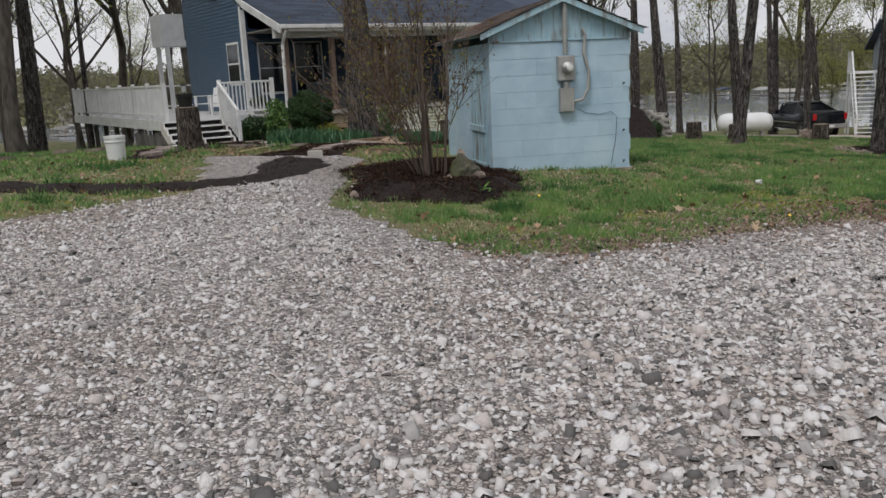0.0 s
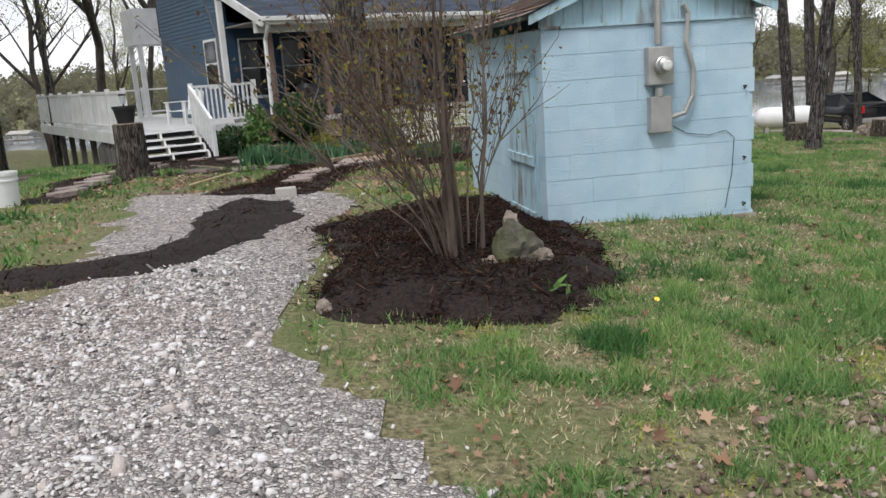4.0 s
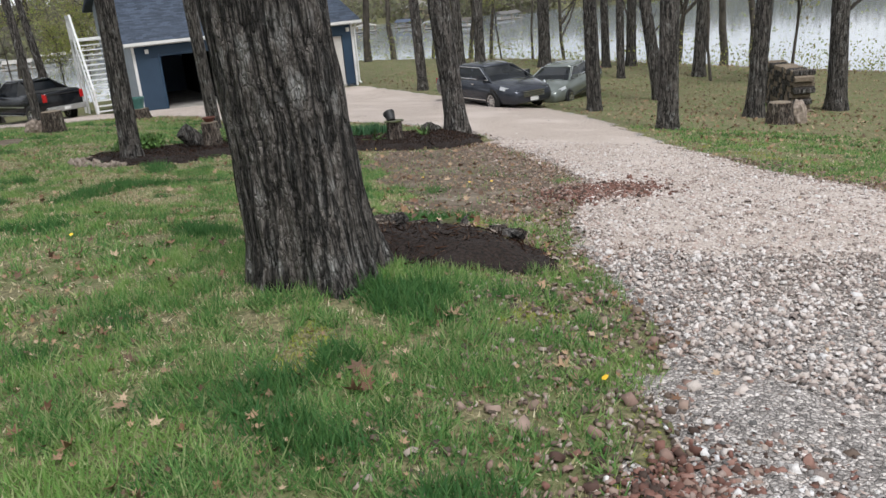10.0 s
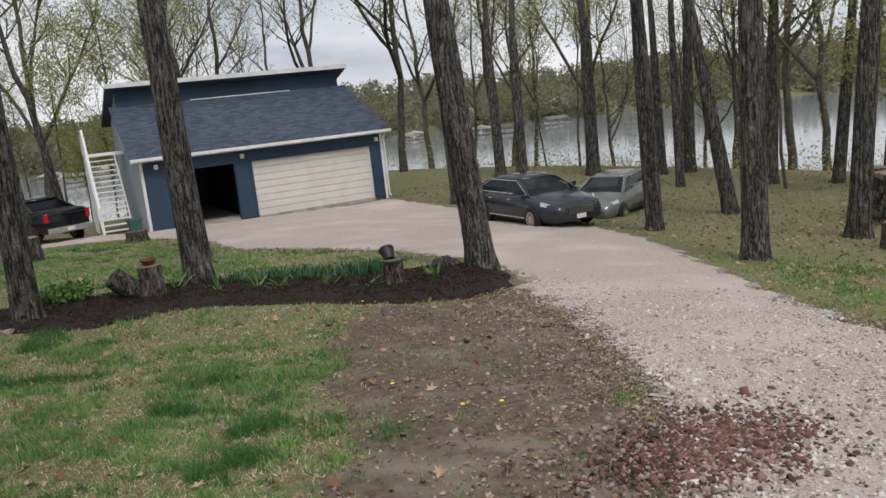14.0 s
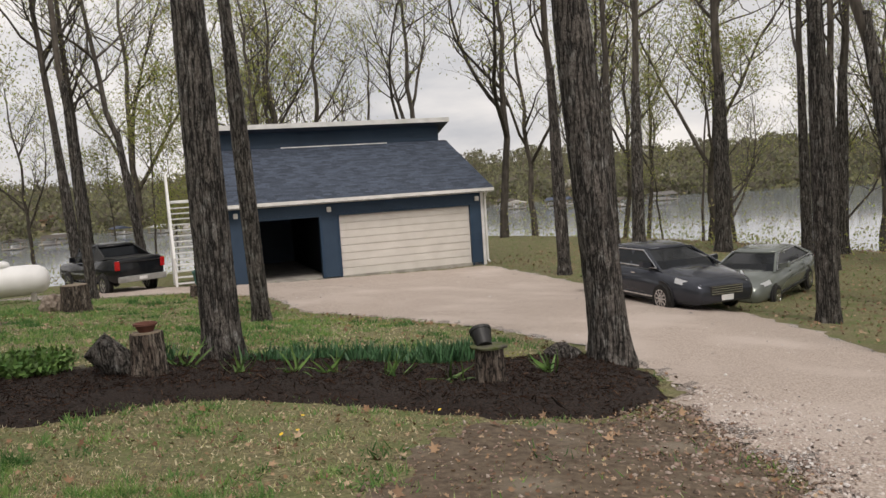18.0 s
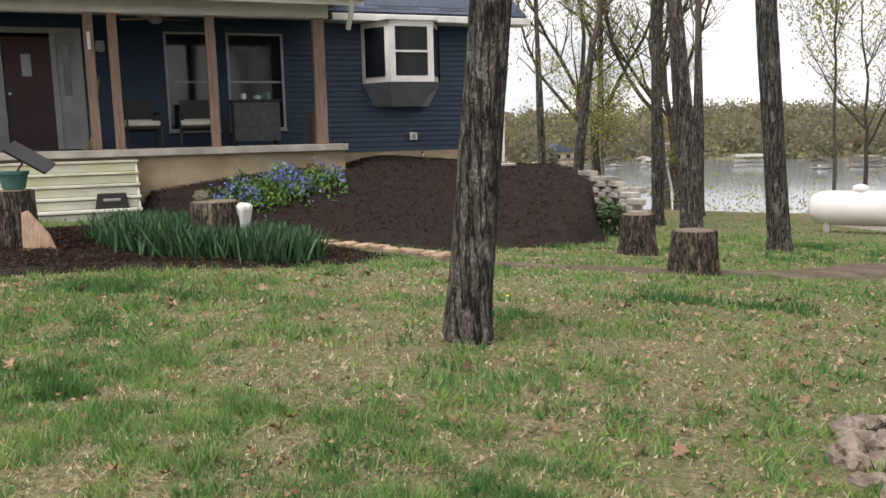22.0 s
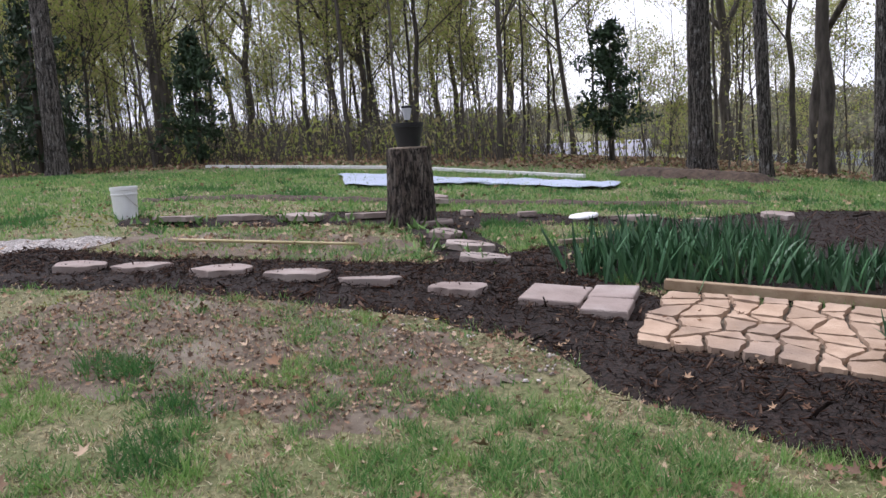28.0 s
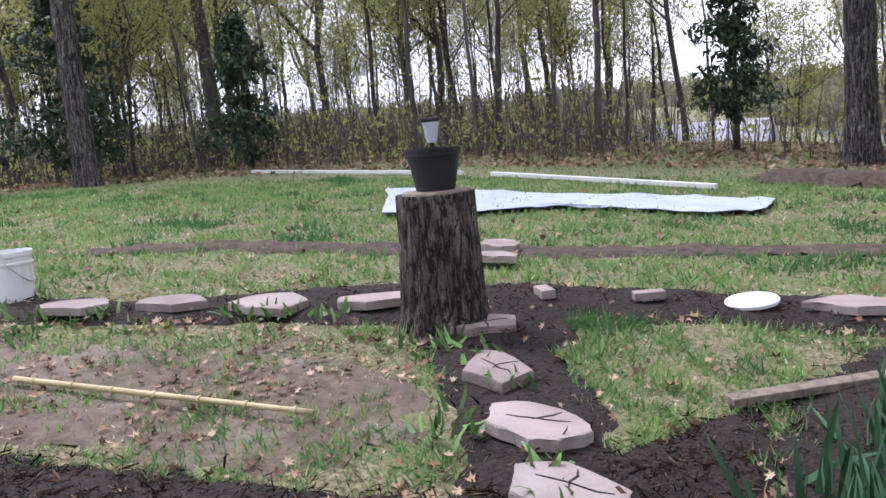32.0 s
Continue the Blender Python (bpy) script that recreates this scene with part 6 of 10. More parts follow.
# bank vegetation by the lake
n = 30000
bx = np.concatenate([rng.uniform(-14, 40, n // 2), rng.uniform(37, 54, n // 2)])
by = np.concatenate([rng.uniform(50, 62, n // 2), rng.uniform(0, 48, n // 2)])
bz = ground_z(bx, by) + rng.gamma(1.3, 0.6, n)
tri = np.einsum("nij,kj->nki", turns(rng, n, 1.0), t) * rng.uniform(0.35, 0.95, n)[:, None, None] + np.stack([bx, by, bz], 1)[:, None]
loose("bank_brush", tri, M_SPRING, "light green brush on the lake bank", "brush")

# wooded hills on the far shore, distance haze painted into their colours
rng = np.random.default_rng(12)
n = 6500
ang = rng.uniform(-0.5, 4.15, n)
rad = 208 + 250 * rng.beta(1.0, 1.7, n)
fx, fy = 8 + rad * np.cos(ang), 20 + rad * np.sin(ang)
s = rng.uniform(1.7, 4.0, n)
fz = ground_z(fx, fy) + s * 0.8
per = 70
d = rng.normal(0, 1, (n, per, 3))
d /= np.linalg.norm(d, axis=2)[:, :, None]
d *= rng.uniform(0.35, 1.0, (n, per, 1)) ** 0.5
c = np.stack([fx, fy, fz], 1)[:, None, :] + d * np.stack([s, s, s * rng.uniform(1.0, 1.7, n)], 1)[:, None, :]
c = c.reshape(-1, 3)
t = np.array([[-0.5, 0, 0], [0.5, 0, 0], [0, 1.2, 0]])
tri = np.einsum("nij,kj->nki", turns(rng, len(c), 1.0), t) * rng.uniform(0.5, 1.3, len(c))[:, None, None] + c[:, None]
loose("far_woods", tri, M_HAZED_WOOD, "hazy wooded hills across the lake", "woods")


def lake_house(x, y, turn, w, d, h, wall, roof_c, kind):
    ob = thing(kind, pose(x, y, max(gz(x, y), LAKE + 0.2) - 0.1, 0, 0, turn), "pale lakeside %s on the far shore" % kind.replace("_", " "), "building", "far shore buildings")
    part("wall", boxed(-w / 2, -d / 2, -1, w / 2, d / 2, h), wall, ob)
    bm = bmesh.new()
    rings(bm, [[(-w / 2 - 0.4, y0, h), (0, y0, h + w * 0.22), (w / 2 + 0.4, y0, h)] for y0 in (-d / 2 - 0.4, d / 2 + 0.4)])
    part("roof", bm, roof_c, ob)
    for k in (-0.28, 0.0, 0.28):
        part("window", boxed(w * k - 0.5, -d / 2 - 0.06, h * 0.35, w * k + 0.5, -d / 2 - 0.01, h * 0.75), M_PANE, ob)


def boat_dock(x, y, turn, w):
    ob = thing("boat_dock", pose(x, y, LAKE, 0, 0, turn) @ Matrix.Diagonal((0.62, 0.62, 0.55, 1)), "covered white boat dock on the lake", "dock", "boat docks")
    part("deck", boxed(-w / 2, -5, 0.3, w / 2, 5, 0.5), M_SLAB, ob)
    for a in (-1, 1):
        for b in (-4, 0, 4):
            part("post", boxed(a * w / 2 * 0.95 - 0.08, b - 0.08, -0.3, a * w / 2 * 0.95 + 0.08, b + 0.08, 2.4), M_OLDWOOD, ob)
    part("roof", rings(bmesh.new(), [[(-w / 2 - 0.3, v, 2.4), (w / 2 + 0.3, v, 2.4), (0, v, 3.5)] for v in (-4.4, 4.4)]), rnd.choice((M_SLAB, M_SHINGLE, M_BARKFAR, M_GREYWOOD, M_METER)), ob)
    hull = rings(bmesh.new(), [[(-1.0, -3, 0.2), (1.0, -3, 0.2), (1.2, -3, 1.2), (-1.2, -3, 1.2)], [(-1.0, 1, 0.2), (1.0, 1, 0.2), (1.2, 1, 1.3), (-1.2, 1, 1.3)], [(-0.1, 4, 0.7), (0.1, 4, 0.7), (0.15, 4, 1.5), (-0.15, 4, 1.5)]])
    part("boat_hull", hull, M_TANK, ob)


rnd = random.Random(3)
for k in range(46):
    a = radians(34 + k * 2.2 + rnd.uniform(-1.0, 1.0))
    r = rnd.uniform(160, 197)
    boat_dock(8 + r * math.cos(a), 20 + r * math.sin(a), rnd.uniform(0, 180), rnd.choice((4, 5, 7)))
for k in range(11):
    a = radians(31 + k * 11 + rnd.uniform(-3, 3))
    r = rnd.uniform(212, 240)
    lake_house(8 + r * math.cos(a), 20 + r * math.sin(a), math.degrees(a) - 90 + rnd.uniform(-20, 20), rnd.uniform(7, 10), 6, rnd.uniform(2.4, 4), rnd.choice((M_DOORPANEL, M_SLAB, M_CONC)), rnd.choice((M_SLAB, M_SHINGLE, M_BROWNSHINGLE)), "lake_house")
# pale metal-roofed building through the western trees
barn = thing("boat_shed", pose(-39.5, 14.6, -4.1, 0, 0, 80), "long low shed with a pale lilac metal roof", "building")
part("wall", boxed(-4, -3, -2, 4, 3, 2.9), M_OLDWOOD, barn)
bm = bmesh.new()
rings(bm, [[(x, -3.6, 2.7), (x, 0, 4.5), (x, 3.6, 2.7)] for x in (-4.5, 4.5)])
part("roof", bm, surface("pale_metal_roof", (0.42, 0.42, 0.5), (0.5, 0.5, 0.57), 2, 0.4, 0.05, 20, vary=0), barn)

# ---- pump house details ----
rnd = random.Random(21)
for k in range(9):
    z0 = -0.2 + 0.26 - 0.203 + k * 0.203
    if z0 + 0.203 > ST + 0.01:
        break
    for face in ("front", "side"):
        length = SW if face == "front" else SD
        u = -0.2 if k % 2 else 0.0
        while u < length:
            a, b = max(u, 0.0) + 0.0004, min(u + 0.406, length) - 0.0004
            u += 0.406
            if b - a < 0.05:
                continue
            zz0, zz1 = z0 + 0.0015, z0 + 0.2015
            d = rnd.uniform(0.0, 0.0012)
            if face == "front":
                bm = boxed(a, 0.0 - d, zz0, b, 0.0115, zz1, bevel=0.0014)
            else:
                if b > 0.19 and a < 0.99 and zz1 > 0.04 and zz0 < 1.5:
                    a = 1.0 if a > 0.19 else a
                    b = min(b, 0.185) if a < 0.19 else b
                    if b - a < 0.04:
                        continue
                bm = boxed(0.0 - d, a if a > 0.02 else 0.013, zz0, 0.0115, b, zz1, bevel=0.0014)
            part("block", bm, M_BLOCK, shed)
meter = thing("electric_meter", SHED, "grey electric meter with round glass dial and conduit", "electric meter")
part("meter_box", boxed(0.87, -0.1, 1.19, 1.09, -0.004, 1.5, bevel=0.012), M_METER, meter)
dial = part("dial", lathe(bmesh.new(), [(0.07, 0.0), (0.072, 0.045), (0.064, 0.05), (0.06, 0.09), (0.045, 0.105)], 24), M_STEEL, meter)
dial.matrix_basis = pose(0.98, -0.1, 1.35, 90, 0, 0)
part("face", lathe(bmesh.new(), [(0.042, 0.0), (0.042, 0.01), (0.025, 0.016)], 20), M_WHITE, dial).matrix_basis = pose(0, 0, 0.104)
part("lower_box", boxed(0.89, -0.09, 0.8, 1.08, -0.004, 1.1, bevel=0.01), M_METER, meter)
part("neck", tube(bmesh.new(), [(0.98, -0.06, 1.1), (0.98, -0.06, 1.17)], 0.04), M_METER, meter)
part("mast", tube(bmesh.new(), [(0.97, -0.06, 1.52), (0.97, -0.06, 2.0), (0.97, -0.06, 3.4)], 0.032), M_METER, meter)
part("conduit", tube(bmesh.new(), [(1.075, -0.05, 0.92), (1.2, -0.06, 0.95), (1.27, -0.06, 1.08), (1.28, -0.06, 1.3), (1.22, -0.05, 1.52), (1.24, -0.05, 1.75), (1.2, -0.05, 1.82)], 0.022), M_METER, meter)
part("wire", tube(bmesh.new(), [(1.12, -0.012, 0.84), (1.25, -0.012, 0.77), (1.45, -0.012, 0.74), (1.6, -0.012, 0.77), (1.68, -0.012, 0.7), (1.66, -0.012, 0.4), (1.6, -0.012, 0.1)], 0.0028, 5), M_BLACK, meter)
for z in (0.13, 0.53, 1.13):
    hook = thing("wall_hook", SHED @ pose(SW - 0.1, -0.01, z), "small rusty iron hook in the block wall", "hook", "wall hooks")
    part("shank", tube(bmesh.new(), [(0, 0.02, 0), (0, -0.035, 0), (-0.025, -0.04, -0.02)], 0.008, 6), M_CAST, hook)


# ---- stumps, rocks, pots ----
def stump(x, y, r, h, seed, label, z=None, sink=0.08, flare=0.25):
    ob = thing("tree_stump", pose(x, y, (gz(x, y) if z is None else z) - sink), label, "stump", "tree stumps")
    part("bark", bark_trunk(h + sink, r * 1.05, (0, 0), seed, 64, 0.05, flare, 0.07, 15), M_BARK, ob)
    top = lathe(bmesh.new(), [(r * 0.56, 0), (r * 0.545, 0.012), (r * 0.3, 0.014)], 28, wob=0.05, seed=seed)
    c = part("cut_face", top, M_CUT, ob)
    c.matrix_basis = pose(0, 0, h + sink - 0.002) @ Matrix.Diagonal((0.97, 0.97, 1, 1))
    return ob


def wide_stump(x, y, r, h, seed, label, sink=0.1):
    """A stump that hardly tapers."""
    ob = thing("tree_stump", pose(x, y, gz(x, y) - sink), label, "stump", "tree stumps")
    rn = random.Random(seed)
    ph = [rn.uniform(0, 6.28) for _ in range(6)]
    n = 72
    loops = []
    H = h + sink
    for i in range(int(H / 0.04) + 2):
        z = min(i * 0.04, H)
        foot = math.exp(-z / 0.18)
        row = []
        for k in range(n):
            a = 6.28318 * k / n
            t = abs(math.sin(8 * a + 1.2 * math.sin(z * 7 + ph[0]) + 0.7 * math.sin(3 * a + ph[1]))) ** 0.6 - 0.55
            q = r * (1 + 0.22 * foot * (1 + 0.6 * math.sin(5 * a + ph[2]))) * (1 + 0.075 * t) * (1 + 0.05 * math.sin(2 * a + ph[3])) * (1 - 0.08 * z / H)
            row.append((q * math.cos(a), q * math.sin(a), z))
        loops.append(row)
        if z >= H:
            break
    part("bark", rings(bmesh.new(), loops), M_STUMP, ob)
    part("cut_face", lathe(bmesh.new(), [(r * 0.84, 0), (r * 0.82, 0.012), (r * 0.4, 0.016)], 30, wob=0.03, seed=seed), M_CUT, ob).matrix_basis = pose(0, 0, H - 0.001)
    return ob


def rock(x, y, w, d, h, seed, material, label, z=None, turn=0.0, name="rock"):
    rn = random.Random(seed)
    bm = bmesh.new()
    bmesh.ops.create_icosphere(bm, subdivisions=3, radius=1.0)
    o = Vector((rn.uniform(0, 50), rn.uniform(0, 50), rn.uniform(0, 50)))
    for v in bm.verts:
        c = v.co.copy()
        k = 1 + 0.4 * noise.noise(c * 1.3 + o) + 0.26 * noise.noise(c * 3.1 + o) + 0.14 * noise.noise(c * 7.3 + o)
        v.co = Vector((c.x * k * w / 2, c.y * k * d / 2, (max(c.z, -0.55) * k + 0.5) * h / 1.5))
    ob = part(name, bm, material)
    ob.matrix_world = pose(x, y, (gz(x, y) if z is None else z) - 0.03, 0, 0, turn)
    return tagged(ob, label, "rock")


def pot(x, y, z, r, h, material, label, tilt=(0, 0, 0)):
    ob = thing("flower_pot", pose(x, y, z, *tilt), label, "flower pot")
    part("body", lathe(bmesh.new(), [(r * 0.68, 0), (r * 0.7, 0.005), (r * 0.93, h * 0.82), (r, h * 0.83), (r * 1.02, h), (r * 0.93, h), (r * 0.88, h * 0.8), (r * 0.6, 0.03)], 28), material, ob, smooth=False)
    part("earth", lathe(bmesh.new(), [(r * 0.87, h * 0.8), (r * 0.5, h * 0.84), (0.01, h * 0.85)], 20), M_MULCH, ob)
    return ob


# the potted stump among the stepping stones
PSX, PSY = -4.72, 15.8
wide_stump(PSX, PSY, 0.235, 0.82, 3, "grey weathered tree stump used as a plant stand")
PSZ = gz(PSX, PSY) + 0.83
pot(PSX - 0.02, PSY + 0.0, PSZ, 0.165, 0.25, M_BLACK, "round black plastic flower pot on the stump")
lamp = thing("solar_light", pose(PSX - 0.02, PSY, PSZ + 0.2, 0, 0, 20), "small solar garden light stuck in the pot", "garden light")
part("stake", tube(bmesh.new(), [(0, 0, 0), (0, 0, 0.1)], 0.012, 8), M_BLACK, lamp)
part("glass", lathe(bmesh.new(), [(0.03, 0.08), (0.05, 0.19), (0.0505, 0.2)], 14), M_LENS, lamp)
part("cap", boxed(-0.055, -0.055, 0.2, 0.055, 0.055, 0.225, bevel=0.008), M_BLACK, lamp)

bk = thing("bucket", pose(-4.82, 12.36, gz(-4.82, 12.36), 0, 0, 30), "white plastic bucket standing on the grass", "bucket")
part("body", lathe(bmesh.new(), [(0.128, 0), (0.13, 0.01), (0.142, 0.27), (0.152, 0.275), (0.152, 0.29), (0.144, 0.295), (0.146, 0.33), (0.154, 0.335), (0.154, 0.37), (0.143, 0.37), (0.125, 0.02)], 32), M_PLASTIC, bk)
part("handle", tube(bmesh.new(), [(0.15 * math.cos(a), 0.15 * math.sin(a) - 0.012 * math.sin(a), 0.3 - 0.17 * math.sin(a)) for a in np.linspace(0, 3.1416, 13)], 0.004, 6), M_STEEL, bk)

wide_stump(9.15, 29.4, 0.26, 0.62, 6, "dark cut stump on the far lawn")
wide_stump(9.8, 26.9, 0.28, 0.52, 7, "low cut stump beside the dirt path")
wide_stump(15.0, 32.2, 0.33, 0.62, 9, "broad cut stump near the drive")
rock(14.6, 32.6, 0.5, 0.4, 0.45, 4, M_PALEROCK, "pale rough stone beside the stump")
wide_stump(18.7, 33.8, 0.32, 0.35, 10, "low stump by the garage corner")
pot(18.7, 33.8, gz(18.7, 33.8) + 0.36, 0.24, 0.38, M_TEAL, "dark green tub on a low stump")

# bed under the oaks
st = wide_stump(12.52, 20.33, 0.165, 0.5, 12, "forked old stump holding a clay saucer")
log = part("fallen_log", tube(bmesh.new(), [(12.45, 20.5, gz(12.4, 20.5) + 0.08), (12.26, 20.55, gz(12.3, 20.55) + 0.24), (12.1, 20.6, gz(12.1, 20.6) + 0.4)], [0.14, 0.16, 0.15], 22), M_BARK)
tagged(log, "short leaning log cut across the grain", "log")
sc = thing("clay_saucer", pose(12.52, 20.33, gz(12.52, 20.33) + 0.514), "red-brown clay saucer on the stump", "saucer")
part("bowl", lathe(bmesh.new(), [(0.07, 0.0), (0.1, 0.06), (0.115, 0.065), (0.115, 0.085), (0.1, 0.085), (0.075, 0.02)], 26), M_TERRA, sc)
wide_stump(15.07, 18.15, 0.15, 0.42, 13, "short stump with a flat slab on top")
slab = part("slab", lathe(bmesh.new(), [(0.17, 0), (0.175, 0.02), (0.16, 0.025)], 18, wob=0.1, seed=4), M_ROCK)
slab.matrix_world = pose(15.07, 18.15, gz(15.07, 18.15) + 0.425)
tagged(slab, "thin grey stone slab on the stump", "slab")
pot(15.04, 18.18, gz(15.07, 18.15) + 0.44, 0.11, 0.19, M_BLACK, "black plastic pot tipped over on the stump", (-38, 22, 0))
rock(16.9, 18.9, 0.46, 0.3, 0.27, 14, M_BARK, "dark rounded log end beside the oak", name="log_end")
rnd = random.Random(8)
for k in range(17):
    a = k / 17 * 3.4 + 1.6
    rock(10.4 + 0.35 * math.cos(a) + rnd.uniform(-0.1, 0.1), 20.3 + 0.6 * math.sin(a) + rnd.uniform(-0.1, 0.1), rnd.uniform(0.12, 0.22), rnd.uniform(0.1, 0.17), rnd.uniform(0.08, 0.17), 40 + k, M_PALEROCK, "rough pale rock edging the mulch bed", turn=rnd.uniform(0, 180))
for k in range(5):
    rock(11.0 + k * 0.28 + rnd.uniform(-0.1, 0.1), 21.35 + rnd.uniform(-0.12, 0.1), rnd.uniform(0.16, 0.3), 0.2, rnd.uniform(0.1, 0.16), 60 + k, M_ROCK, "small dark stone behind the bed", turn=rnd.uniform(0, 180))
# pump house bed
rock(0.25, 8.64, 0.29, 0.2, 0.26, 2, M_ROCK, "mossy grey stone standing in the mulch", gz(0.25, 8.64) + 0.13)
rock(0.24, 8.67, 0.09, 0.08, 0.13, 5, M_PALEROCK, "small pinkish stone perched on the mossy one", gz(0.25, 8.64) + 0.34)
rock(0.42, 8.62, 0.15, 0.1, 0.09, 6, M_PALEROCK, "pale stone at the foot of the mossy rock", gz(0.42, 8.62) + 0.16, 40)
rock(0.1, 8.58, 0.1, 0.08, 0.05, 7, M_PALEROCK, "pale stone in the mulch", gz(0.1, 8.58) + 0.16)
rock(-0.84, 7.98, 0.08, 0.07, 0.09, 8, M_PALEROCK, "white stone at the edge of the mulch", gz(-0.84, 7.98) + 0.03)
part("footing", boxed(-0.004, -0.035, -0.4, SW + 0.02, -0.0035, 0.035, bevel=0.008), M_WALLBASE, shed)
blk = part("concrete_block", boxed(-0.11, -0.06, 0, 0.11, 0.06, 0.13, bevel=0.012), M_SLAB)
blk.matrix_world = pose(-1.86, 12.43, gz(-1.86, 12.43) - 0.02, 0, 0, 15)
tagged(blk, "weathered concrete block at the edge of the gravel", "block")


def split_chunk(x, y, z, seed, long, wide, material):
    """A torn piece of bark and wood: an uneven slab with ragged ends."""
    rn = random.Random(seed)
    loops = []
    for s in (-0.5, -0.2, 0.15, 0.5):
        k = (1 - 0.8 * abs(s)) * rn.uniform(0.8, 1.2)
        loops.append([(long * s + rn.uniform(-0.03, 0.03), wide * k * c + rn.uniform(-0.012, 0.012), wide * 0.45 * k * d + rn.uniform(-0.015, 0.015)) for c, d in ((-0.5, -0.4), (0.5, -0.5), (0.55, 0.2), (0.1, 0.6), (-0.5, 0.4))])
    ob = part("wood_chunk", rings(bmesh.new(), loops), material)
    ob.matrix_world = pose(x, y, z, rn.uniform(-40, 40), rn.uniform(-35, 35), rn.uniform(0, 180))
    return tagged(ob, "pale torn piece of wood beside the oak" if material is M_SPLIT else "dark broken piece of bark beside the oak", "wood chunk", "wood chunks by the oak")


rnd = random.Random(21)
for k in range(34):
    s = k / 33
    x, y = 7.6 + 0.85 * s + rnd.uniform(-0.1, 0.1), 11.95 - 1.2 * s + rnd.uniform(-0.1, 0.1)
    split_chunk(x, y, gz(x, y) + 0.04 + rnd.uniform(0, 0.12) * (1 - 0.4 * s), 300 + k, rnd.uniform(0.12, 0.28), rnd.uniform(0.07, 0.15), M_SPLIT if k in (4, 7, 12) else (M_STUMP, M_PALEROCK, M_BARK, M_STUMP, M_ROCK)[k % 5])


# ---- stepping stones ----
def stepping(x, y, r, seed, label="pinkish stepping stone with an uneven rim", sq=None, turn=0.0, th=0.055, up=0.044, squash=0.75):
    rn = random.Random(seed)
    bm = bmesh.new()
    if sq:
        w, d = sq
        pts = [(-w, -d), (w, -d), (w, d), (-w, d)]
    else:
        n = rn.choice((5, 6, 6, 7))
        pts = []
        for k in range(n):
            a, q = 6.283 * (k + rn.uniform(-0.3, 0.3)) / n, r * rn.uniform(0.86, 1.2)
            pts.append((q * math.cos(a), squash * q * math.sin(a)))
        rim = []
        for a, b in zip(pts, pts[1:] + pts[:1]):
            rim += [a] + [(a[0] + (b[0] - a[0]) * q + rn.uniform(-0.012, 0.012), a[1] + (b[1] - a[1]) * q + rn.uniform(-0.012, 0.012)) for q in (0.33, 0.66)]
        pts = rim
    prism(bm, pts, 0, th, 0.012)
    ob = part("stepping_stone", bm, M_STONE)
    e = 0.3
    ob.matrix_world = pose(x, y, gz(x, y) + up, math.degrees(math.atan2(gz(x, y + e) - gz(x, y - e), 2 * e)) + rn.uniform(-1.5, 1.5), -math.degrees(math.atan2(gz(x + e, y) - gz(x - e, y), 2 * e)), turn)
    return tagged(ob, label, "stepping stone", "stepping stones")


for k, (x, y) in enumerate(((-1.98, 13.8), (-2.01, 14.35), (-1.95, 15.06), (-1.925, 15.66), (-1.865, 16.24), (-1.79, 16.88))):
    stepping(x, y, 0.228, 100 + k, turn=90 + (k * 37) % 25, squash=0.92, up=0.036)
for k, (x, y) in enumerate(((-4.56, 13.14), (-4.77, 13.79), (-4.82, 14.55), (-5.0, 15.2), (-5.55, 18.12))):
    stepping(x, y, 0.26, 120 + k, squash=0.9, turn=100 + (k * 31) % 30, up=0.035)
for k, (x, y) in enumerate(((-4.66, 16.06), (-3.88, 16.34), (-3.33, 16.67), (-2.83, 16.9))):
    slab = stepping(x, y, 0.24, 140 + k, "pinkish stepping stone with dark cracks", turn=20 * k, up=0.03)
    rn = random.Random(400 + k)
    for turn0 in (rn.uniform(0, 1.2), rn.uniform(1.6, 2.8)):
        line = [(u, rn.uniform(-0.018, 0.018)) for u in (-0.15, -0.09, -0.03, 0.03, 0.09, 0.15)]
        if turn0 > 1.5:
            line = line[2:]
        bm = bmesh.new()
        wide = [0.002] + [0.005] * (len(line) - 2) + [0.002]
        rim = [(u, v - w) for (u, v), w in zip(line, wide)] + [(u, v + w) for (u, v), w in reversed(list(zip(line, wide)))]
        c, q = math.cos(turn0), math.sin(turn0)
        low = [bm.verts.new((u * c - v * q, (u * q + v * c) * 0.85, 0.05)) for u, v in rim]
        top = [bm.verts.new((a.co.x, a.co.y, 0.0575)) for a in low]
        bm.faces.new(top)
        for i in range(len(low)):
            j = (i + 1) % len(low)
            bm.faces.new((low[i], low[j], top[j], top[i]))
        part("crack", bm, M_MULCH, slab, "soil-filled dark crack")
for k, (x, y) in enumerate(((-7.03, 15.53), (-6.46, 15.62))):
    stepping(x, y, 0.22, 150 + k, turn=50 * k)
for k, (x, y, hw, hd) in enumerate(((-1.7, 17.55, 0.2, 0.2), (-1.755, 17.92, 0.15, 0.145), (-1.45, 17.885, 0.14, 0.145))):
    stepping(x, y, 0, 1 + k, "square grey concrete paver beside the path", (hw, hd), -9)
for k, (x, y) in enumerate(((-5.9, 19.6), (-4.6, 20.6), (-5.4, 21.2), (-3.9, 19.1))):
    stepping(x, y, 0.25, 170 + k, "grey stepping stone in the shaded bed", turn=40 * k)
cap = part("pipe_cap", lathe(bmesh.new(), [(0.16, 0), (0.165, 0.02), (0.15, 0.035), (0.05, 0.04)], 28), M_TANK)
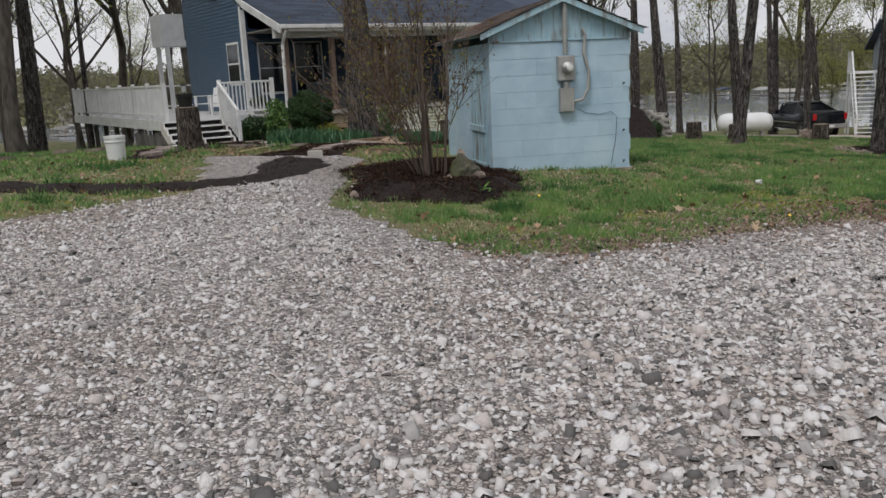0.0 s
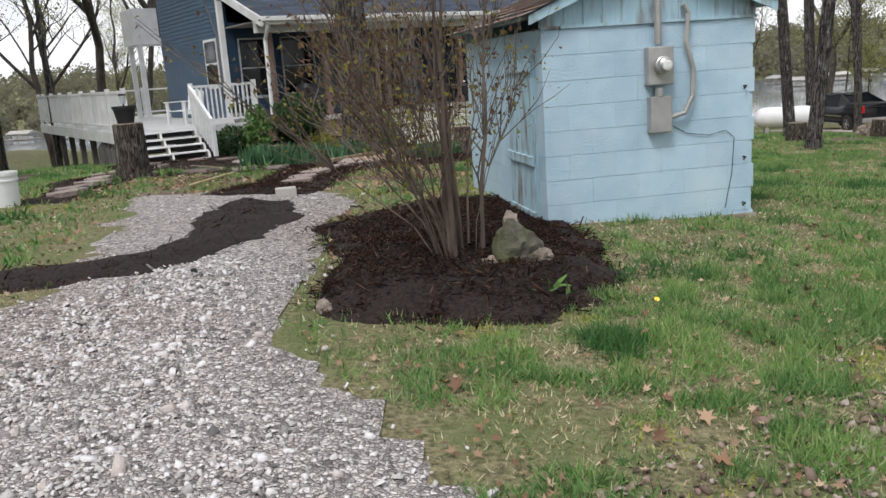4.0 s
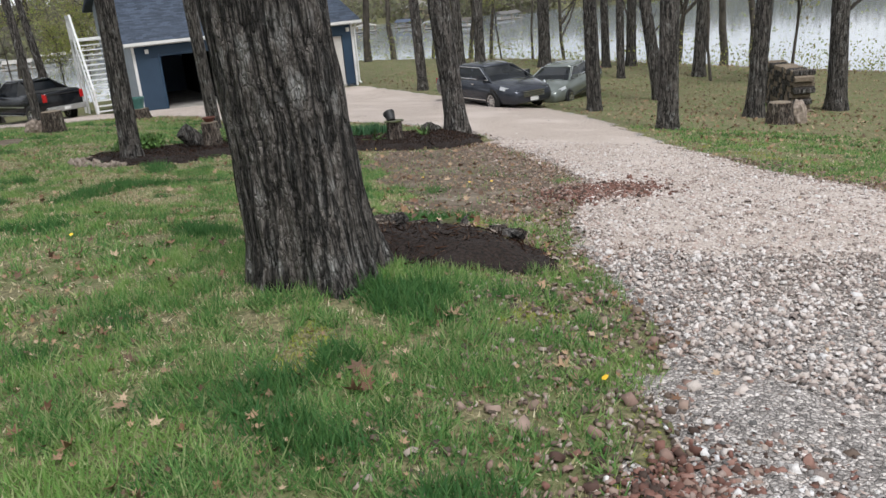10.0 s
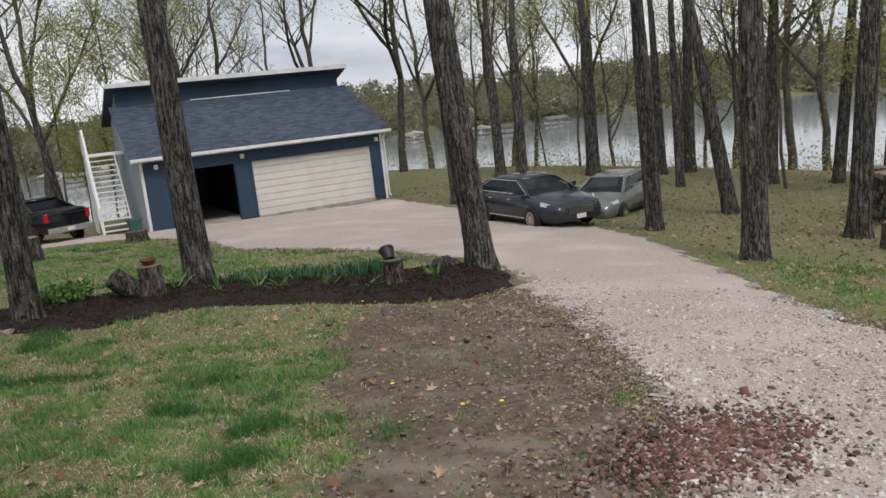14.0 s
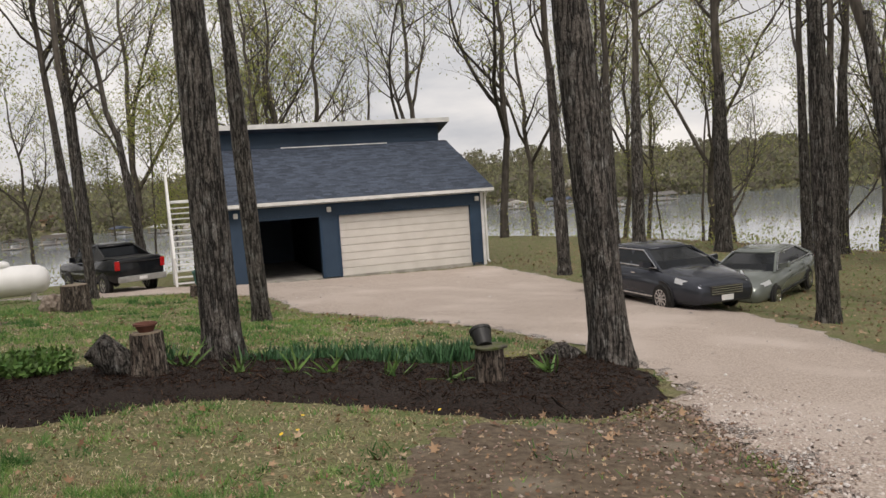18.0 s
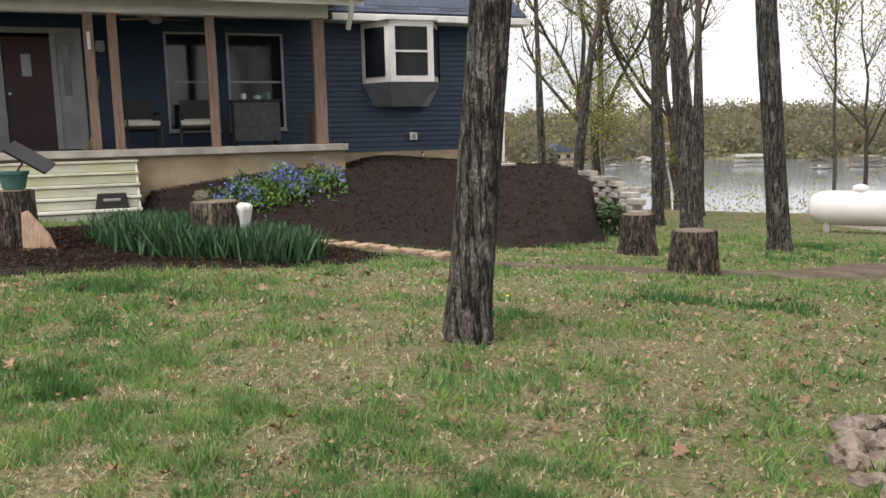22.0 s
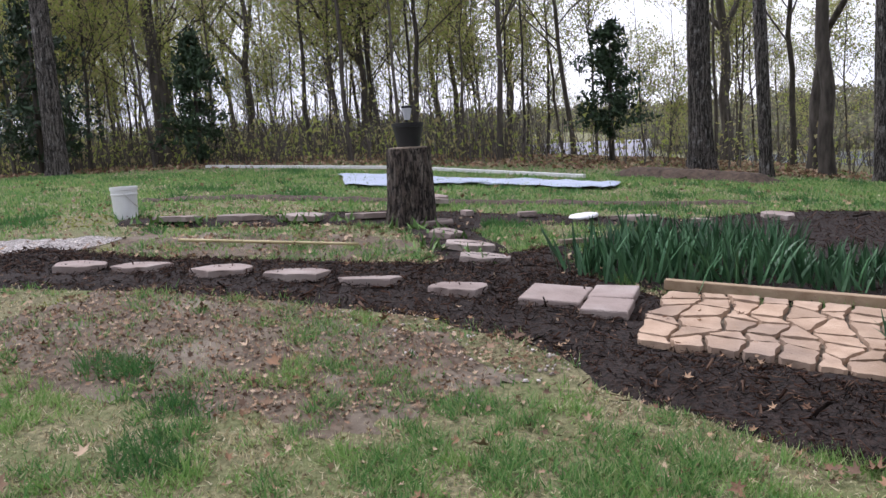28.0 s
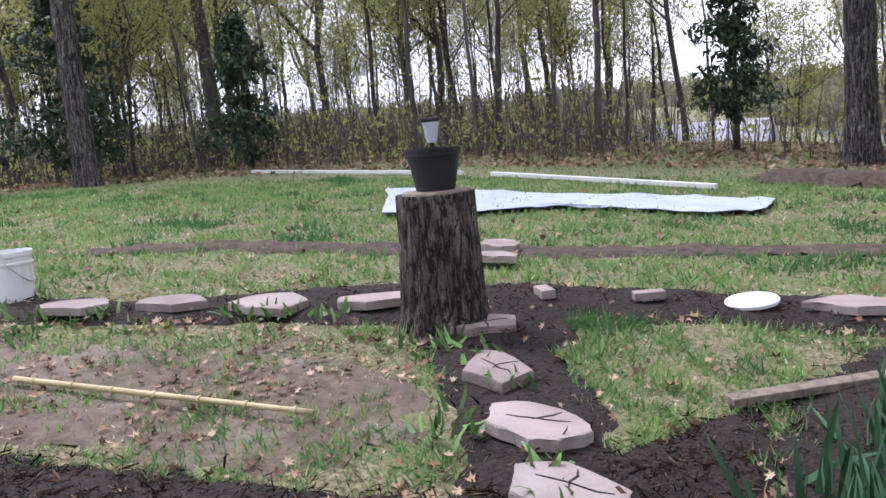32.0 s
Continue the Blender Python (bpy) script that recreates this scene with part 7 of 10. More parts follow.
cap.matrix_world = pose(-5.5, 17.53, gz(-5.5, 17.53) + 0.05, 4, 2, 0)
tagged(cap, "round white pipe cap lying in the bed", "cap")
for x, y, a in ((-5.45, 16.24, 30), (-5.5, 16.91, 110), (-5.3, 18.75, 60)):
    b = part("brick", boxed(-0.1, -0.047, 0, 0.1, 0.047, 0.06, bevel=0.006), M_STONE)
    b.matrix_world = pose(x, y, gz(x, y) + 0.04, 0, 0, a)
    tagged(b, "weathered dull pink brick half sunk in the soil", "brick", "loose bricks")
pole = thing("bamboo_pole", pose(0, 0, 0), "long yellow bamboo pole lying on the grass", "pole")
pa, pb = Vector((-3.34, 13.89, gz(-3.34, 13.89) + 0.05)), Vector((-3.23, 15.7, gz(-3.23, 15.7) + 0.06))
part("cane", tube(bmesh.new(), [pa.lerp(pb, s) for s in np.linspace(0, 1, 10)], [0.017 - 0.004 * s for s in np.linspace(0, 1, 10)], 10), M_BAMBOO, pole, smooth=True)
for s in np.linspace(0.08, 0.95, 7):
    part("node", tube(bmesh.new(), [pa.lerp(pb, s - 0.004), pa.lerp(pb, s + 0.004)], 0.0195, 10), M_BAMBOO, pole)
def plank_between(name, a, b, w, h, material, label, category):
    a, b = Vector((*a, gz(*a) + 0.03)), Vector((*b, gz(*b) + 0.03))
    L = (b - a).length
    ob = part(name, boxed(0, -w / 2, 0, L, w / 2, h, bevel=0.006), material)
    ob.matrix_world = Matrix.Translation(a) @ (b - a).to_track_quat("X", "Z").to_matrix().to_4x4()
    return tagged(ob, label, category)


plank_between("garden_board", (-3.85, 17.4), (-4.75, 18.7), 0.09, 0.04, M_CUT, "weathered wooden board edging the bed", "board")
plank_between("edging_timber", (-2.12, 18.25), (-1.25, 21.9), 0.07, 0.07, M_OLDWOOD, "long brown timber edging the path", "board")
plank_between("edging_timber", (-1.25, 21.95), (-0.95, 24.4), 0.07, 0.07, M_OLDWOOD, "long brown timber edging the path", "board")
for (ua, va), (ub, vb), up_ in (((0.9, -0.5), (3.7, -0.45), 0.4), ((1.0, -1.0), (2.9, -0.97), 0.18), ((2.2, -0.93), (3.75, -0.9), 0.24)):
    ends = [Vector((*local(u, v), gz(*local(u, v)) + up_ - 0.05)) for u, v in ((ua, va), (ub, vb))]
    tb = part("edging_timber", boxed(0, -0.05, 0, (ends[1] - ends[0]).length, 0.05, 0.12, bevel=0.01), M_OLDWOOD)
    tb.matrix_world = Matrix.Translation(ends[0]) @ (ends[1] - ends[0]).to_track_quat("X", "Z").to_matrix().to_4x4()
    tagged(tb, "old grey-brown timber holding the mulch below the porch", "board")
plank_between("white_pipe", (-17.0, 6.74), (-14.4, 12.8), 0.09, 0.07, M_PLASTIC, "long white plastic pipe at the edge of the wood", "pipe")
plank_between("white_pipe", (-14.2, 13.4), (-12.1, 17.2), 0.09, 0.07, M_PLASTIC, "long white plastic pipe at the edge of the wood", "pipe")
stick = part("fallen_branch", tube(bmesh.new(), [(1.1, 20.55, gz(1.1, 20.55) + 0.03), (0.95, 20.95, gz(0.95, 20.95) + 0.09), (0.75, 21.3, gz(0.75, 21.3) + 0.08)], [0.02, 0.026, 0.018], 8), M_CUT)
tagged(stick, "bare pale branch lying at the bed's edge", "branch")
# tarp
tx, ty = np.meshgrid(np.linspace(0, 1, 30), np.linspace(0, 1, 16))
A0, A1, B0, B1 = np.array((-11.6, 12.5)), np.array((-10.75, 17.9)), np.array((-8.9, 13.6)), np.array((-9.95, 17.75))
pxy = (A0 * (1 - tx[..., None]) + A1 * tx[..., None]) * (1 - ty[..., None]) + (B0 * (1 - tx[..., None]) + B1 * tx[..., None]) * ty[..., None]
pxy[..., 0] += 0.12 * wave(pxy[..., 0], pxy[..., 1], 0.5, 0.4) + 0.25 * np.sin(tx * 9) * (ty > 0.9)
pz = ground_z(pxy[..., 0], pxy[..., 1]) + 0.05 + 0.03 * np.abs(wave(pxy[..., 0], pxy[..., 1], 0.35, 1.7))
tv = np.concatenate([np.concatenate([pxy, pz[..., None]], 2).reshape(-1, 3), np.concatenate([pxy, pz[..., None] - 0.012], 2).reshape(-1, 3)])
tf = [(j * 30 + i, j * 30 + i + 1, (j + 1) * 30 + i + 1, (j + 1) * 30 + i) for j in range(15) for i in range(29)]
tf += [tuple(480 + i for i in f[::-1]) for f in tf]
raw("tarp", tv, tf, M_TARP, None, "large pale blue-grey tarp spread on the lawn", "tarp", smooth=True)
pole_ = thing("utility_pole", pose(-13.7, 0.75, gz(-13.7, 0.75) - 0.1, 0, -5, 30), "pale grey weathered pole leaning at the wood's edge", "pole")
part("shaft", tube(bmesh.new(), [(0, 0, -0.3), (0.01, 0, 2.5), (0, 0.02, 6.5)], [0.12, 0.11, 0.09], 14), M_GREYWOOD, pole_, smooth=True)
# low earth bank and small garden figure base near the wood
drape("soil_bank", [(-13.4, 17.7), (-12.8, 19.2), (-12.2, 20.4), (-13.0, 20.9), (-13.8, 19.4), (-14.3, 17.8)], 0.2, M_SOILBANK, 0.12, "low bank of bare brown earth with roots", "soil bank", "stuff", 0.1)
drift = thing("driftwood", pose(-12.3, 3.9, gz(-12.3, 3.9)), "upright pale driftwood with a black iron ornament", "garden ornament")
part("trunk", tube(bmesh.new(), [(0, 0, -0.1), (0.04, 0.03, 0.2), (-0.02, 0.05, 0.45), (-0.14, 0.05, 0.75)], [0.15, 0.11, 0.1, 0.05], 12), M_CUT, drift)
part("stub", tube(bmesh.new(), [(0.02, 0.03, 0.25), (0.12, -0.02, 0.42), (0.15, -0.04, 0.5)], [0.06, 0.05, 0.03], 8), M_CUT, drift)
part("ornament", tube(bmesh.new(), [(-0.1, 0.05, 0.7), (-0.22, 0.02, 0.86), (-0.36, 0.0, 0.82), (-0.4, 0.0, 0.68), (-0.3, 0.0, 0.6)], [0.05, 0.08, 0.09, 0.07, 0.03], 10), M_BLACK, drift)


# ---- flagstone path ----
path = tagged(new("flagstone_path"), "tan cracked flagstone path set in mulch", "path", "", "structure")
base_pts = [(-1.98, 18.22), (-0.88, 18.0), (-0.65, 18.9), (0.12, 21.4), (0.42, 23.0), (0.62, 24.2), (1.5, 25.9), (0.3, 26.9), (-0.9, 25.2), (-0.88, 24.0), (-1.2, 22.0), (-1.8, 19.2)]
sand = drape("path_bed", base_pts, 0.03, M_DIRT, 0.1, "", "", "", 0.02, 0.02)
sand.parent = path
L0 = [(-1.96, 18.25), (-1.8, 19.2), (-1.2, 22.0), (-0.88, 24.0), (-0.85, 25.1), (0.1, 26.6)]
R0 = [(-0.9, 18.05), (-0.65, 18.9), (0.12, 21.4), (0.42, 23.0), (0.62, 24.2), (1.4, 25.8)]


def on_line(line, s):
    d = [math.dist(a, b) for a, b in zip(line, line[1:])]
    t = s * sum(d)
    for (a, b), q in zip(zip(line, line[1:]), d):
        if t <= q or (a, b) == (line[-2], line[-1]):
            k = min(t / q, 1)
            return Vector((a[0] + (b[0] - a[0]) * k, a[1] + (b[1] - a[1]) * k))
        t -= q


rnd = random.Random(17)
rows_, cols_ = 46, 6
grid = [[on_line(L0, i / rows_).lerp(on_line(R0, i / rows_), j / cols_) + Vector((rnd.uniform(-0.07, 0.07), rnd.uniform(-0.07, 0.07))) * (1 if 0 < j < cols_ else 0.4) for j in range(cols_ + 1)] for i in range(rows_ + 1)]
for i in range(rows_):
    for j in range(cols_):
        q = [grid[i][j], grid[i][j + 1], grid[i + 1][j + 1], grid[i + 1][j]]
        c = sum(q, Vector((0, 0))) / 4
        pts = []
        for a, b in zip(q, q[1:] + q[:1]):
            for s in (0.12, 0.5, 0.88):
                p = a.lerp(b, s)
                p = p + (c - p).normalized() * (0.009 + (0.008 if s == 0.5 else 0.0) + rnd.uniform(0, 0.007))
                pts.append((p.x - c.x, p.y - c.y))
        bm = prism(bmesh.new(), pts, 0, 0.05)
        ob = part("flagstone", bm, M_PATH, path)
        ob.matrix_basis = pose(c.x, c.y, gz(c.x, c.y) + 0.012 + rnd.uniform(-0.004, 0.006), math.degrees(math.atan2(gz(c.x, c.y + 0.2) - gz(c.x, c.y - 0.2), 0.4)), -math.degrees(math.atan2(gz(c.x + 0.2, c.y) - gz(c.x - 0.2, c.y), 0.4)), 0)

# ---- vehicles ----
def wheel(parent, x, y, r, w, rim_mat, spokes=10):
    ty = part("wheel", lathe(bmesh.new(), [(r * 0.62, -w / 2), (r * 0.93, -w / 2), (r, -w * 0.36), (r, w * 0.36), (r * 0.93, w / 2), (r * 0.62, w / 2)], 32), M_TYRE, parent, smooth=False)
    ty.matrix_basis = pose(x, y, r, 90, 0, 0)
    for s in (-1, 1):
        rim = bmesh.new()
        lathe(rim, [(r * 0.62, 0), (r * 0.63, 0.02), (r * 0.56, 0.02), (r * 0.54, -0.01)], 28, cap=False)
        for k in range(spokes):
            a = 6.28318 * k / spokes
            d, e = Vector((math.cos(a), math.sin(a), 0)), Vector((-math.sin(a), math.cos(a), 0)) * r * 0.05
            rings(rim, [[d * r * 0.08 - e * 1.4, d * r * 0.08 + e * 1.4, d * r * 0.08 + e * 1.4 + Vector((0, 0, 0.02)), d * r * 0.08 - e * 1.4 + Vector((0, 0, 0.02))], [d * r * 0.57 - e, d * r * 0.57 + e, d * r * 0.57 + e + Vector((0, 0, 0.015)), d * r * 0.57 - e + Vector((0, 0, 0.015))]])
        lathe(rim, [(r * 0.14, 0), (r * 0.14, 0.025), (r * 0.06, 0.03)], 14)
        rm = part("rim", rim, rim_mat, ty)
        rm.matrix_basis = pose(0, 0, s * (w / 2 - 0.012), 0 if s > 0 else 180, 0, 0)
        part("hub_back", lathe(bmesh.new(), [(r * 0.6, 0), (r * 0.6, 0.004)], 24), M_BLACK, ty).matrix_basis = pose(0, 0, s * (w / 2 - 0.05))
    return ty


def loft(parent, name, sections, material, n=None, smooth=True, label=""):
    ob = part(name, rings(bmesh.new(), sections), material, parent, label, smooth)
    return ob


def car_body(parent, length, width, stations, paint, z_sill=0.24):
    """Lofted lower body: stations (x, half width, belt height, bonnet crown, lower edge)."""
    secs = []
    for x, hw, zb, zc, zl in stations:
        secs.append([(x, -hw * 0.9, zl), (x, -hw * 0.985, zl + 0.12), (x, -hw, (zl + zb) / 2), (x, -hw * 0.97, zb - 0.05), (x, -hw * 0.88, zb), (x, -hw * 0.45, zc), (x, 0, zc + 0.012),
                     (x, hw * 0.45, zc), (x, hw * 0.88, zb), (x, hw * 0.97, zb - 0.05), (x, hw, (zl + zb) / 2), (x, hw * 0.985, zl + 0.12), (x, hw * 0.9, zl)])
    return loft(parent, "body", secs, paint)


def saloon(m, paint, label, L=5.1, W=1.92, H=1.53, wb=2.87, rad=0.34, silver=False, plate=True):
    """A four-door car that faces +x."""
    car = thing("car", m, label, "car", "parked cars")
    h = L / 2
    st = [(-h, 0.72, 0.82, 0.9, 0.42), (-h + 0.12, 0.86, 0.9, 1.0, 0.32), (-h + 0.7, W / 2 - 0.02, 0.95, 1.06, 0.26), (-0.9, W / 2, 0.96, 1.0, 0.22), (0.6, W / 2, 0.95, 0.99, 0.22), (1.2, W / 2, 0.92, 0.98, 0.22), (h - 0.85, W / 2 - 0.02, 0.86, 0.93, 0.23), (h - 0.25, W / 2 - 0.12, 0.76, 0.82, 0.24), (h - 0.04, 0.7, 0.66, 0.7, 0.28), (h, 0.62, 0.58, 0.62, 0.34)]
    car_body(car, L, W, st, paint)
    # cabin: dark glass with a roof and pillars
    def ring(z, x0, x1, hw):
        return [(x0, -hw * 0.7, z), (x0 + 0.12, -hw, z), ((x0 + x1) / 2, -hw * 1.01, z), (x1 - 0.15, -hw, z), (x1, -hw * 0.72, z), (x1 + 0.03, 0, z), (x1, hw * 0.72, z), (x1 - 0.15, hw, z), ((x0 + x1) / 2, hw * 1.01, z), (x0 + 0.12, hw, z), (x0, hw * 0.7, z), (x0 - 0.02, 0, z)]
    x0, x1 = -h + 0.55, 1.08
    loft(car, "glasshouse", [ring(0.9, x0 - 0.2, x1 + 0.18, W / 2 - 0.1), ring(1.12, x0 + 0.1, x1 - 0.1, W / 2 - 0.17), ring(H - 0.1, x0 + 0.75, x1 - 0.72, W / 2 - 0.31)], M_CARGLASS, smooth=False)
    loft(car, "roof", [ring(H - 0.12, x0 + 0.62, x1 - 0.66, W / 2 - 0.285), ring(H - 0.05, x0 + 0.82, x1 - 0.85, W / 2 - 0.34), ring(H, x0 + 1.2, x1 - 1.2, W / 2 - 0.5)], paint)
    for s in (-1, 1):
        for (xa, za), (xb, zb_), t in (((x1 + 0.1, 0.95), (x1 - 0.74, H - 0.1), 0.05), ((0.02, 0.94), (-0.12, H - 0.1), 0.05), ((x0 - 0.1, 0.98), (x0 + 0.74, H - 0.1), 0.09)):
            ya, yb = s * (W / 2 - 0.085), s * (W / 2 - 0.295)
            part("pillar", rings(bmesh.new(), [[(xa - t, ya, za), (xa + t, ya, za), (xa + t, ya - s * 0.05, za), (xa - t, ya - s * 0.05, za)], [(xb - t, yb, zb_), (xb + t, yb, zb_), (xb + t, yb - s * 0.05, zb_), (xb - t, yb - s * 0.05, zb_)]]), paint, car)
        mir = part("mirror", rings(bmesh.new(), [[(0.7, s * (W / 2 - 0.12), 0.98), (0.86, s * (W / 2 - 0.12), 0.98), (0.86, s * (W / 2 - 0.12), 1.1), (0.7, s * (W / 2 - 0.12), 1.1)], [(0.72, s * (W / 2 + 0.12), 1.0), (0.84, s * (W / 2 + 0.1), 1.0), (0.84, s * (W / 2 + 0.1), 1.13), (0.72, s * (W / 2 + 0.12), 1.13)]]), paint, car)
        part("headlight", rings(bmesh.new(), [[(h - 0.6, s * 0.86, 0.74), (h - 0.16, s * 0.55, 0.6), (h - 0.14, s * 0.55, 0.69), (h - 0.6, s * 0.84, 0.83)], [(h - 0.57, s * 0.9, 0.73), (h - 0.06, s * 0.6, 0.59), (h - 0.07, s * 0.58, 0.69), (h - 0.57, s * 0.86, 0.84)]]), M_LENS, car)
        part("window_trim", tube(bmesh.new(), [(x1 + 0.02, s * (W / 2 - 0.085), 0.985), (0.2, s * (W / 2 - 0.075), 0.995), (x0 + 0.1, s * (W / 2 - 0.085), 1.0), (x0 + 0.78, s * (W / 2 - 0.275), H - 0.115), (x1 - 0.75, s * (W / 2 - 0.275), H - 0.115), (x1 + 0.02, s * (W / 2 - 0.085), 0.985)], 0.014, 6, False), M_CHROME, car)
        part("tail_light", boxed(-h - 0.01, s * 0.66 - 0.14, 0.72, -h + 0.15, s * 0.66 + 0.14, 0.88, bevel=0.02), M_RED, car)
        for x in (-0.1, 0.95):
            part("door_handle", boxed(x - 0.75, s * (W / 2 + 0.005) - 0.012, 0.82, x - 0.6, s * (W / 2 + 0.005) + 0.012, 0.85), M_CHROME if not silver else paint, car)
        part("sill_trim", boxed(-1.0, s * (W / 2 + 0.002) - 0.01, 0.33, 1.1, s * (W / 2 + 0.002) + 0.01, 0.365), M_CHROME if not silver else M_BLACK, car)
        for x in (-wb / 2, wb / 2):
            part("wheel_arch", lathe(bmesh.new(), [(rad * 1.16, 0), (rad * 1.16, 0.05)], 30), M_BLACK, car).matrix_basis = pose(x + 0.06, s * (W / 2 - 0.04) - 0.0, rad + 0.01, 90, 0, 0) @ Matrix.Translation((0, 0, -0.025))
            wheel(car, x + 0.06, s * (W / 2 - 0.08), rad, 0.21, M_CHROME)
    part("grille", boxed(h - 0.12, -0.42, 0.44, h + 0.012, 0.42, 0.66, bevel=0.03), M_BLACK, car)
    for k in range(4):
        part("grille_bar", boxed(h + 0.0125, -0.39, 0.47 + k * 0.05, h + 0.024, 0.39, 0.49 + k * 0.05), M_CHROME, car)
    part("lower_intake", boxed(h - 0.1, -0.6, 0.28, h - 0.008, 0.6, 0.38, bevel=0.01), M_BLACK, car)
    if plate:
        part("number_plate", boxed(h + 0.0245, -0.15, 0.33, h + 0.03, 0.15, 0.45), M_WHITE, car)
    return car


saloon(pose(25.2, 23.5, gz(25.2, 23.5) - 0.02, 0, 0, -110.0) @ Matrix.Diagonal((0.95, 0.95, 0.93, 1)), M_CARGREY, "dark grey saloon car parked on the gravel drive", L=4.8, W=1.83, H=1.45, wb=2.6, rad=0.33)
saloon(pose(28.3, 22.85, gz(28.3, 22.85) - 0.04, 0, 2, 191.0) @ Matrix.Diagonal((0.9, 0.9, 0.84, 1)), M_CARSILVER, "silver-green saloon car parked beyond the drive", L=4.75, W=1.8, H=1.44, wb=2.72, rad=0.31, silver=True, plate=False)

# black pickup with a short bed
truck = thing("pickup_truck", pose(19.15, 43.3, gz(19.3, 42.6) - 0.0, 0, 0, 97) @ Matrix.Diagonal((0.9, 0.9, 0.94, 1)), "black four-door pickup truck parked tail-on", "truck")
TL, TW = 5.6, 2.0
h = TL / 2
car_body(truck, TL, TW, [(-h, 0.9, 1.3, 1.31, 0.55), (-h + 0.08, 0.97, 1.34, 1.35, 0.5), (-1.1, 1.0, 1.34, 1.35, 0.4), (-0.9, 1.0, 1.2, 1.21, 0.4), (0.6, 1.0, 1.18, 1.19, 0.38), (1.3, 1.0, 1.12, 1.18, 0.38), (h - 0.4, 0.98, 1.06, 1.12, 0.4), (h - 0.05, 0.9, 0.98, 1.0, 0.45), (h, 0.82, 0.85, 0.88, 0.5)], M_TRUCK)


def cab_ring(z, x0, x1, hw):
    return [(x0, -hw, z), (x1, -hw, z), (x1 + 0.06, 0, z), (x1, hw, z), (x0, hw, z)]


loft(truck, "glasshouse", [cab_ring(1.1, -1.15, 1.35, 0.9), cab_ring(1.4, -1.05, 0.98, 0.83), cab_ring(1.76, -0.85, 0.55, 0.72)], M_CARGLASS, smooth=False)
loft(truck, "roof", [cab_ring(1.74, -0.92, 0.6, 0.74), cab_ring(1.83, -0.8, 0.4, 0.66), cab_ring(1.86, -0.5, 0.1, 0.5)], M_TRUCK)
for s in (-1, 1):
    part("sail_panel", rings(bmesh.new(), [[(-0.75, s * 0.76, 1.8), (-1.9, s * 0.97, 1.35), (-0.75, s * 0.97, 1.2)], [(-0.75, s * 0.7, 1.8), (-1.9, s * 0.9, 1.35), (-0.75, s * 0.9, 1.2)]]), M_BLACK, truck, "black plastic sail panel")
    for x, t in ((1.15, 0.04), (0.2, 0.05)):
        part("pillar", rings(bmesh.new(), [[(x - t, s * 0.91, 1.12), (x + t, s * 0.91, 1.12), (x + t, s * 0.86, 1.12), (x - t, s * 0.86, 1.12)], [(x - 0.35 - t, s * 0.745, 1.76), (x - 0.35 + t, s * 0.745, 1.76), (x - 0.35 + t, s * 0.7, 1.76), (x - 0.35 - t, s * 0.7, 1.76)]]), M_TRUCK, truck)
    part("tail_light", boxed(-h - 0.02, s * 0.9 - 0.09, 0.95, -h + 0.08, s * 0.9 + 0.09, 1.28, bevel=0.02), M_RED, truck)
    part("headlight", boxed(h - 0.14, s * 0.72 - 0.16, 0.78, h + 0.0, s * 0.72 + 0.16, 0.95, bevel=0.02), M_LENS, truck)
    part("mirror", boxed(0.85, s * 1.08 - 0.12, 1.18, 0.98, s * 1.08 + 0.1, 1.38, bevel=0.02), M_TRUCK, truck)
    part("side_moulding", boxed(-1.2, s * 1.005 - 0.01, 0.72, 1.3, s * 1.005 + 0.01, 0.78), M_CHROME, truck)
    part("running_board", boxed(-0.95, s * 0.98 - 0.08, 0.36, 1.1, s * 0.98 + 0.06, 0.42, bevel=0.01), M_CHROME, truck)
    for x in (-1.65, 1.65):
        part("wheel_arch", lathe(bmesh.new(), [(0.45, 0), (0.45, 0.05)], 30), M_BLACK, truck).matrix_basis = pose(x, s * 0.965, 0.39, 90, 0, 0) @ Matrix.Translation((0, 0, -0.025))
        wheel(truck, x, s * 0.9, 0.38, 0.26, M_CHROME, 6)
part("bumper", boxed(-h - 0.16, -0.95, 0.5, -h - 0.02, 0.95, 0.72, bevel=0.03), M_METER, truck)
part("number_plate", boxed(-h - 0.17, -0.16, 0.56, -h - 0.162, 0.16, 0.68), M_WHITE, truck)
part("tailgate_trim", boxed(-h - 0.03, -0.8, 1.2, -h - 0.012, 0.8, 1.26), M_BLACK, truck)
part("bed_cover", boxed(-h + 0.1, -0.86, 1.352, -1.12, 0.86, 1.372, bevel=0.008), M_BLACK, truck)

# propane tank
tank = thing("propane_tank", pose(15.15, 40.6, gz(15.15, 40.6), 0, 0, -14), "long white propane tank with a domed lid", "gas tank")
prof = [(0.02, -1.3), (0.2, -1.28), (0.36, -1.18), (0.45, -1.0), (0.48, -0.8), (0.48, 0.8), (0.45, 1.0), (0.36, 1.18), (0.2, 1.28), (0.02, 1.3)]
part("shell", lathe(bmesh.new(), prof, 32), M_TANK, tank, smooth=True).matrix_basis = pose(0, 0, 0.68, 0, 90, 0)
part("dome", lathe(bmesh.new(), [(0.2, 0), (0.21, 0.1), (0.19, 0.17), (0.08, 0.21), (0.01, 0.22)], 20), M_TANK, tank, smooth=True).matrix_basis = pose(0.0, 0, 1.12)
for x in (-0.8, 0.8):
    part("foot", boxed(x - 0.08, -0.3, -0.1, x + 0.08, 0.3, 0.3, bevel=0.01), M_SLAB, tank)

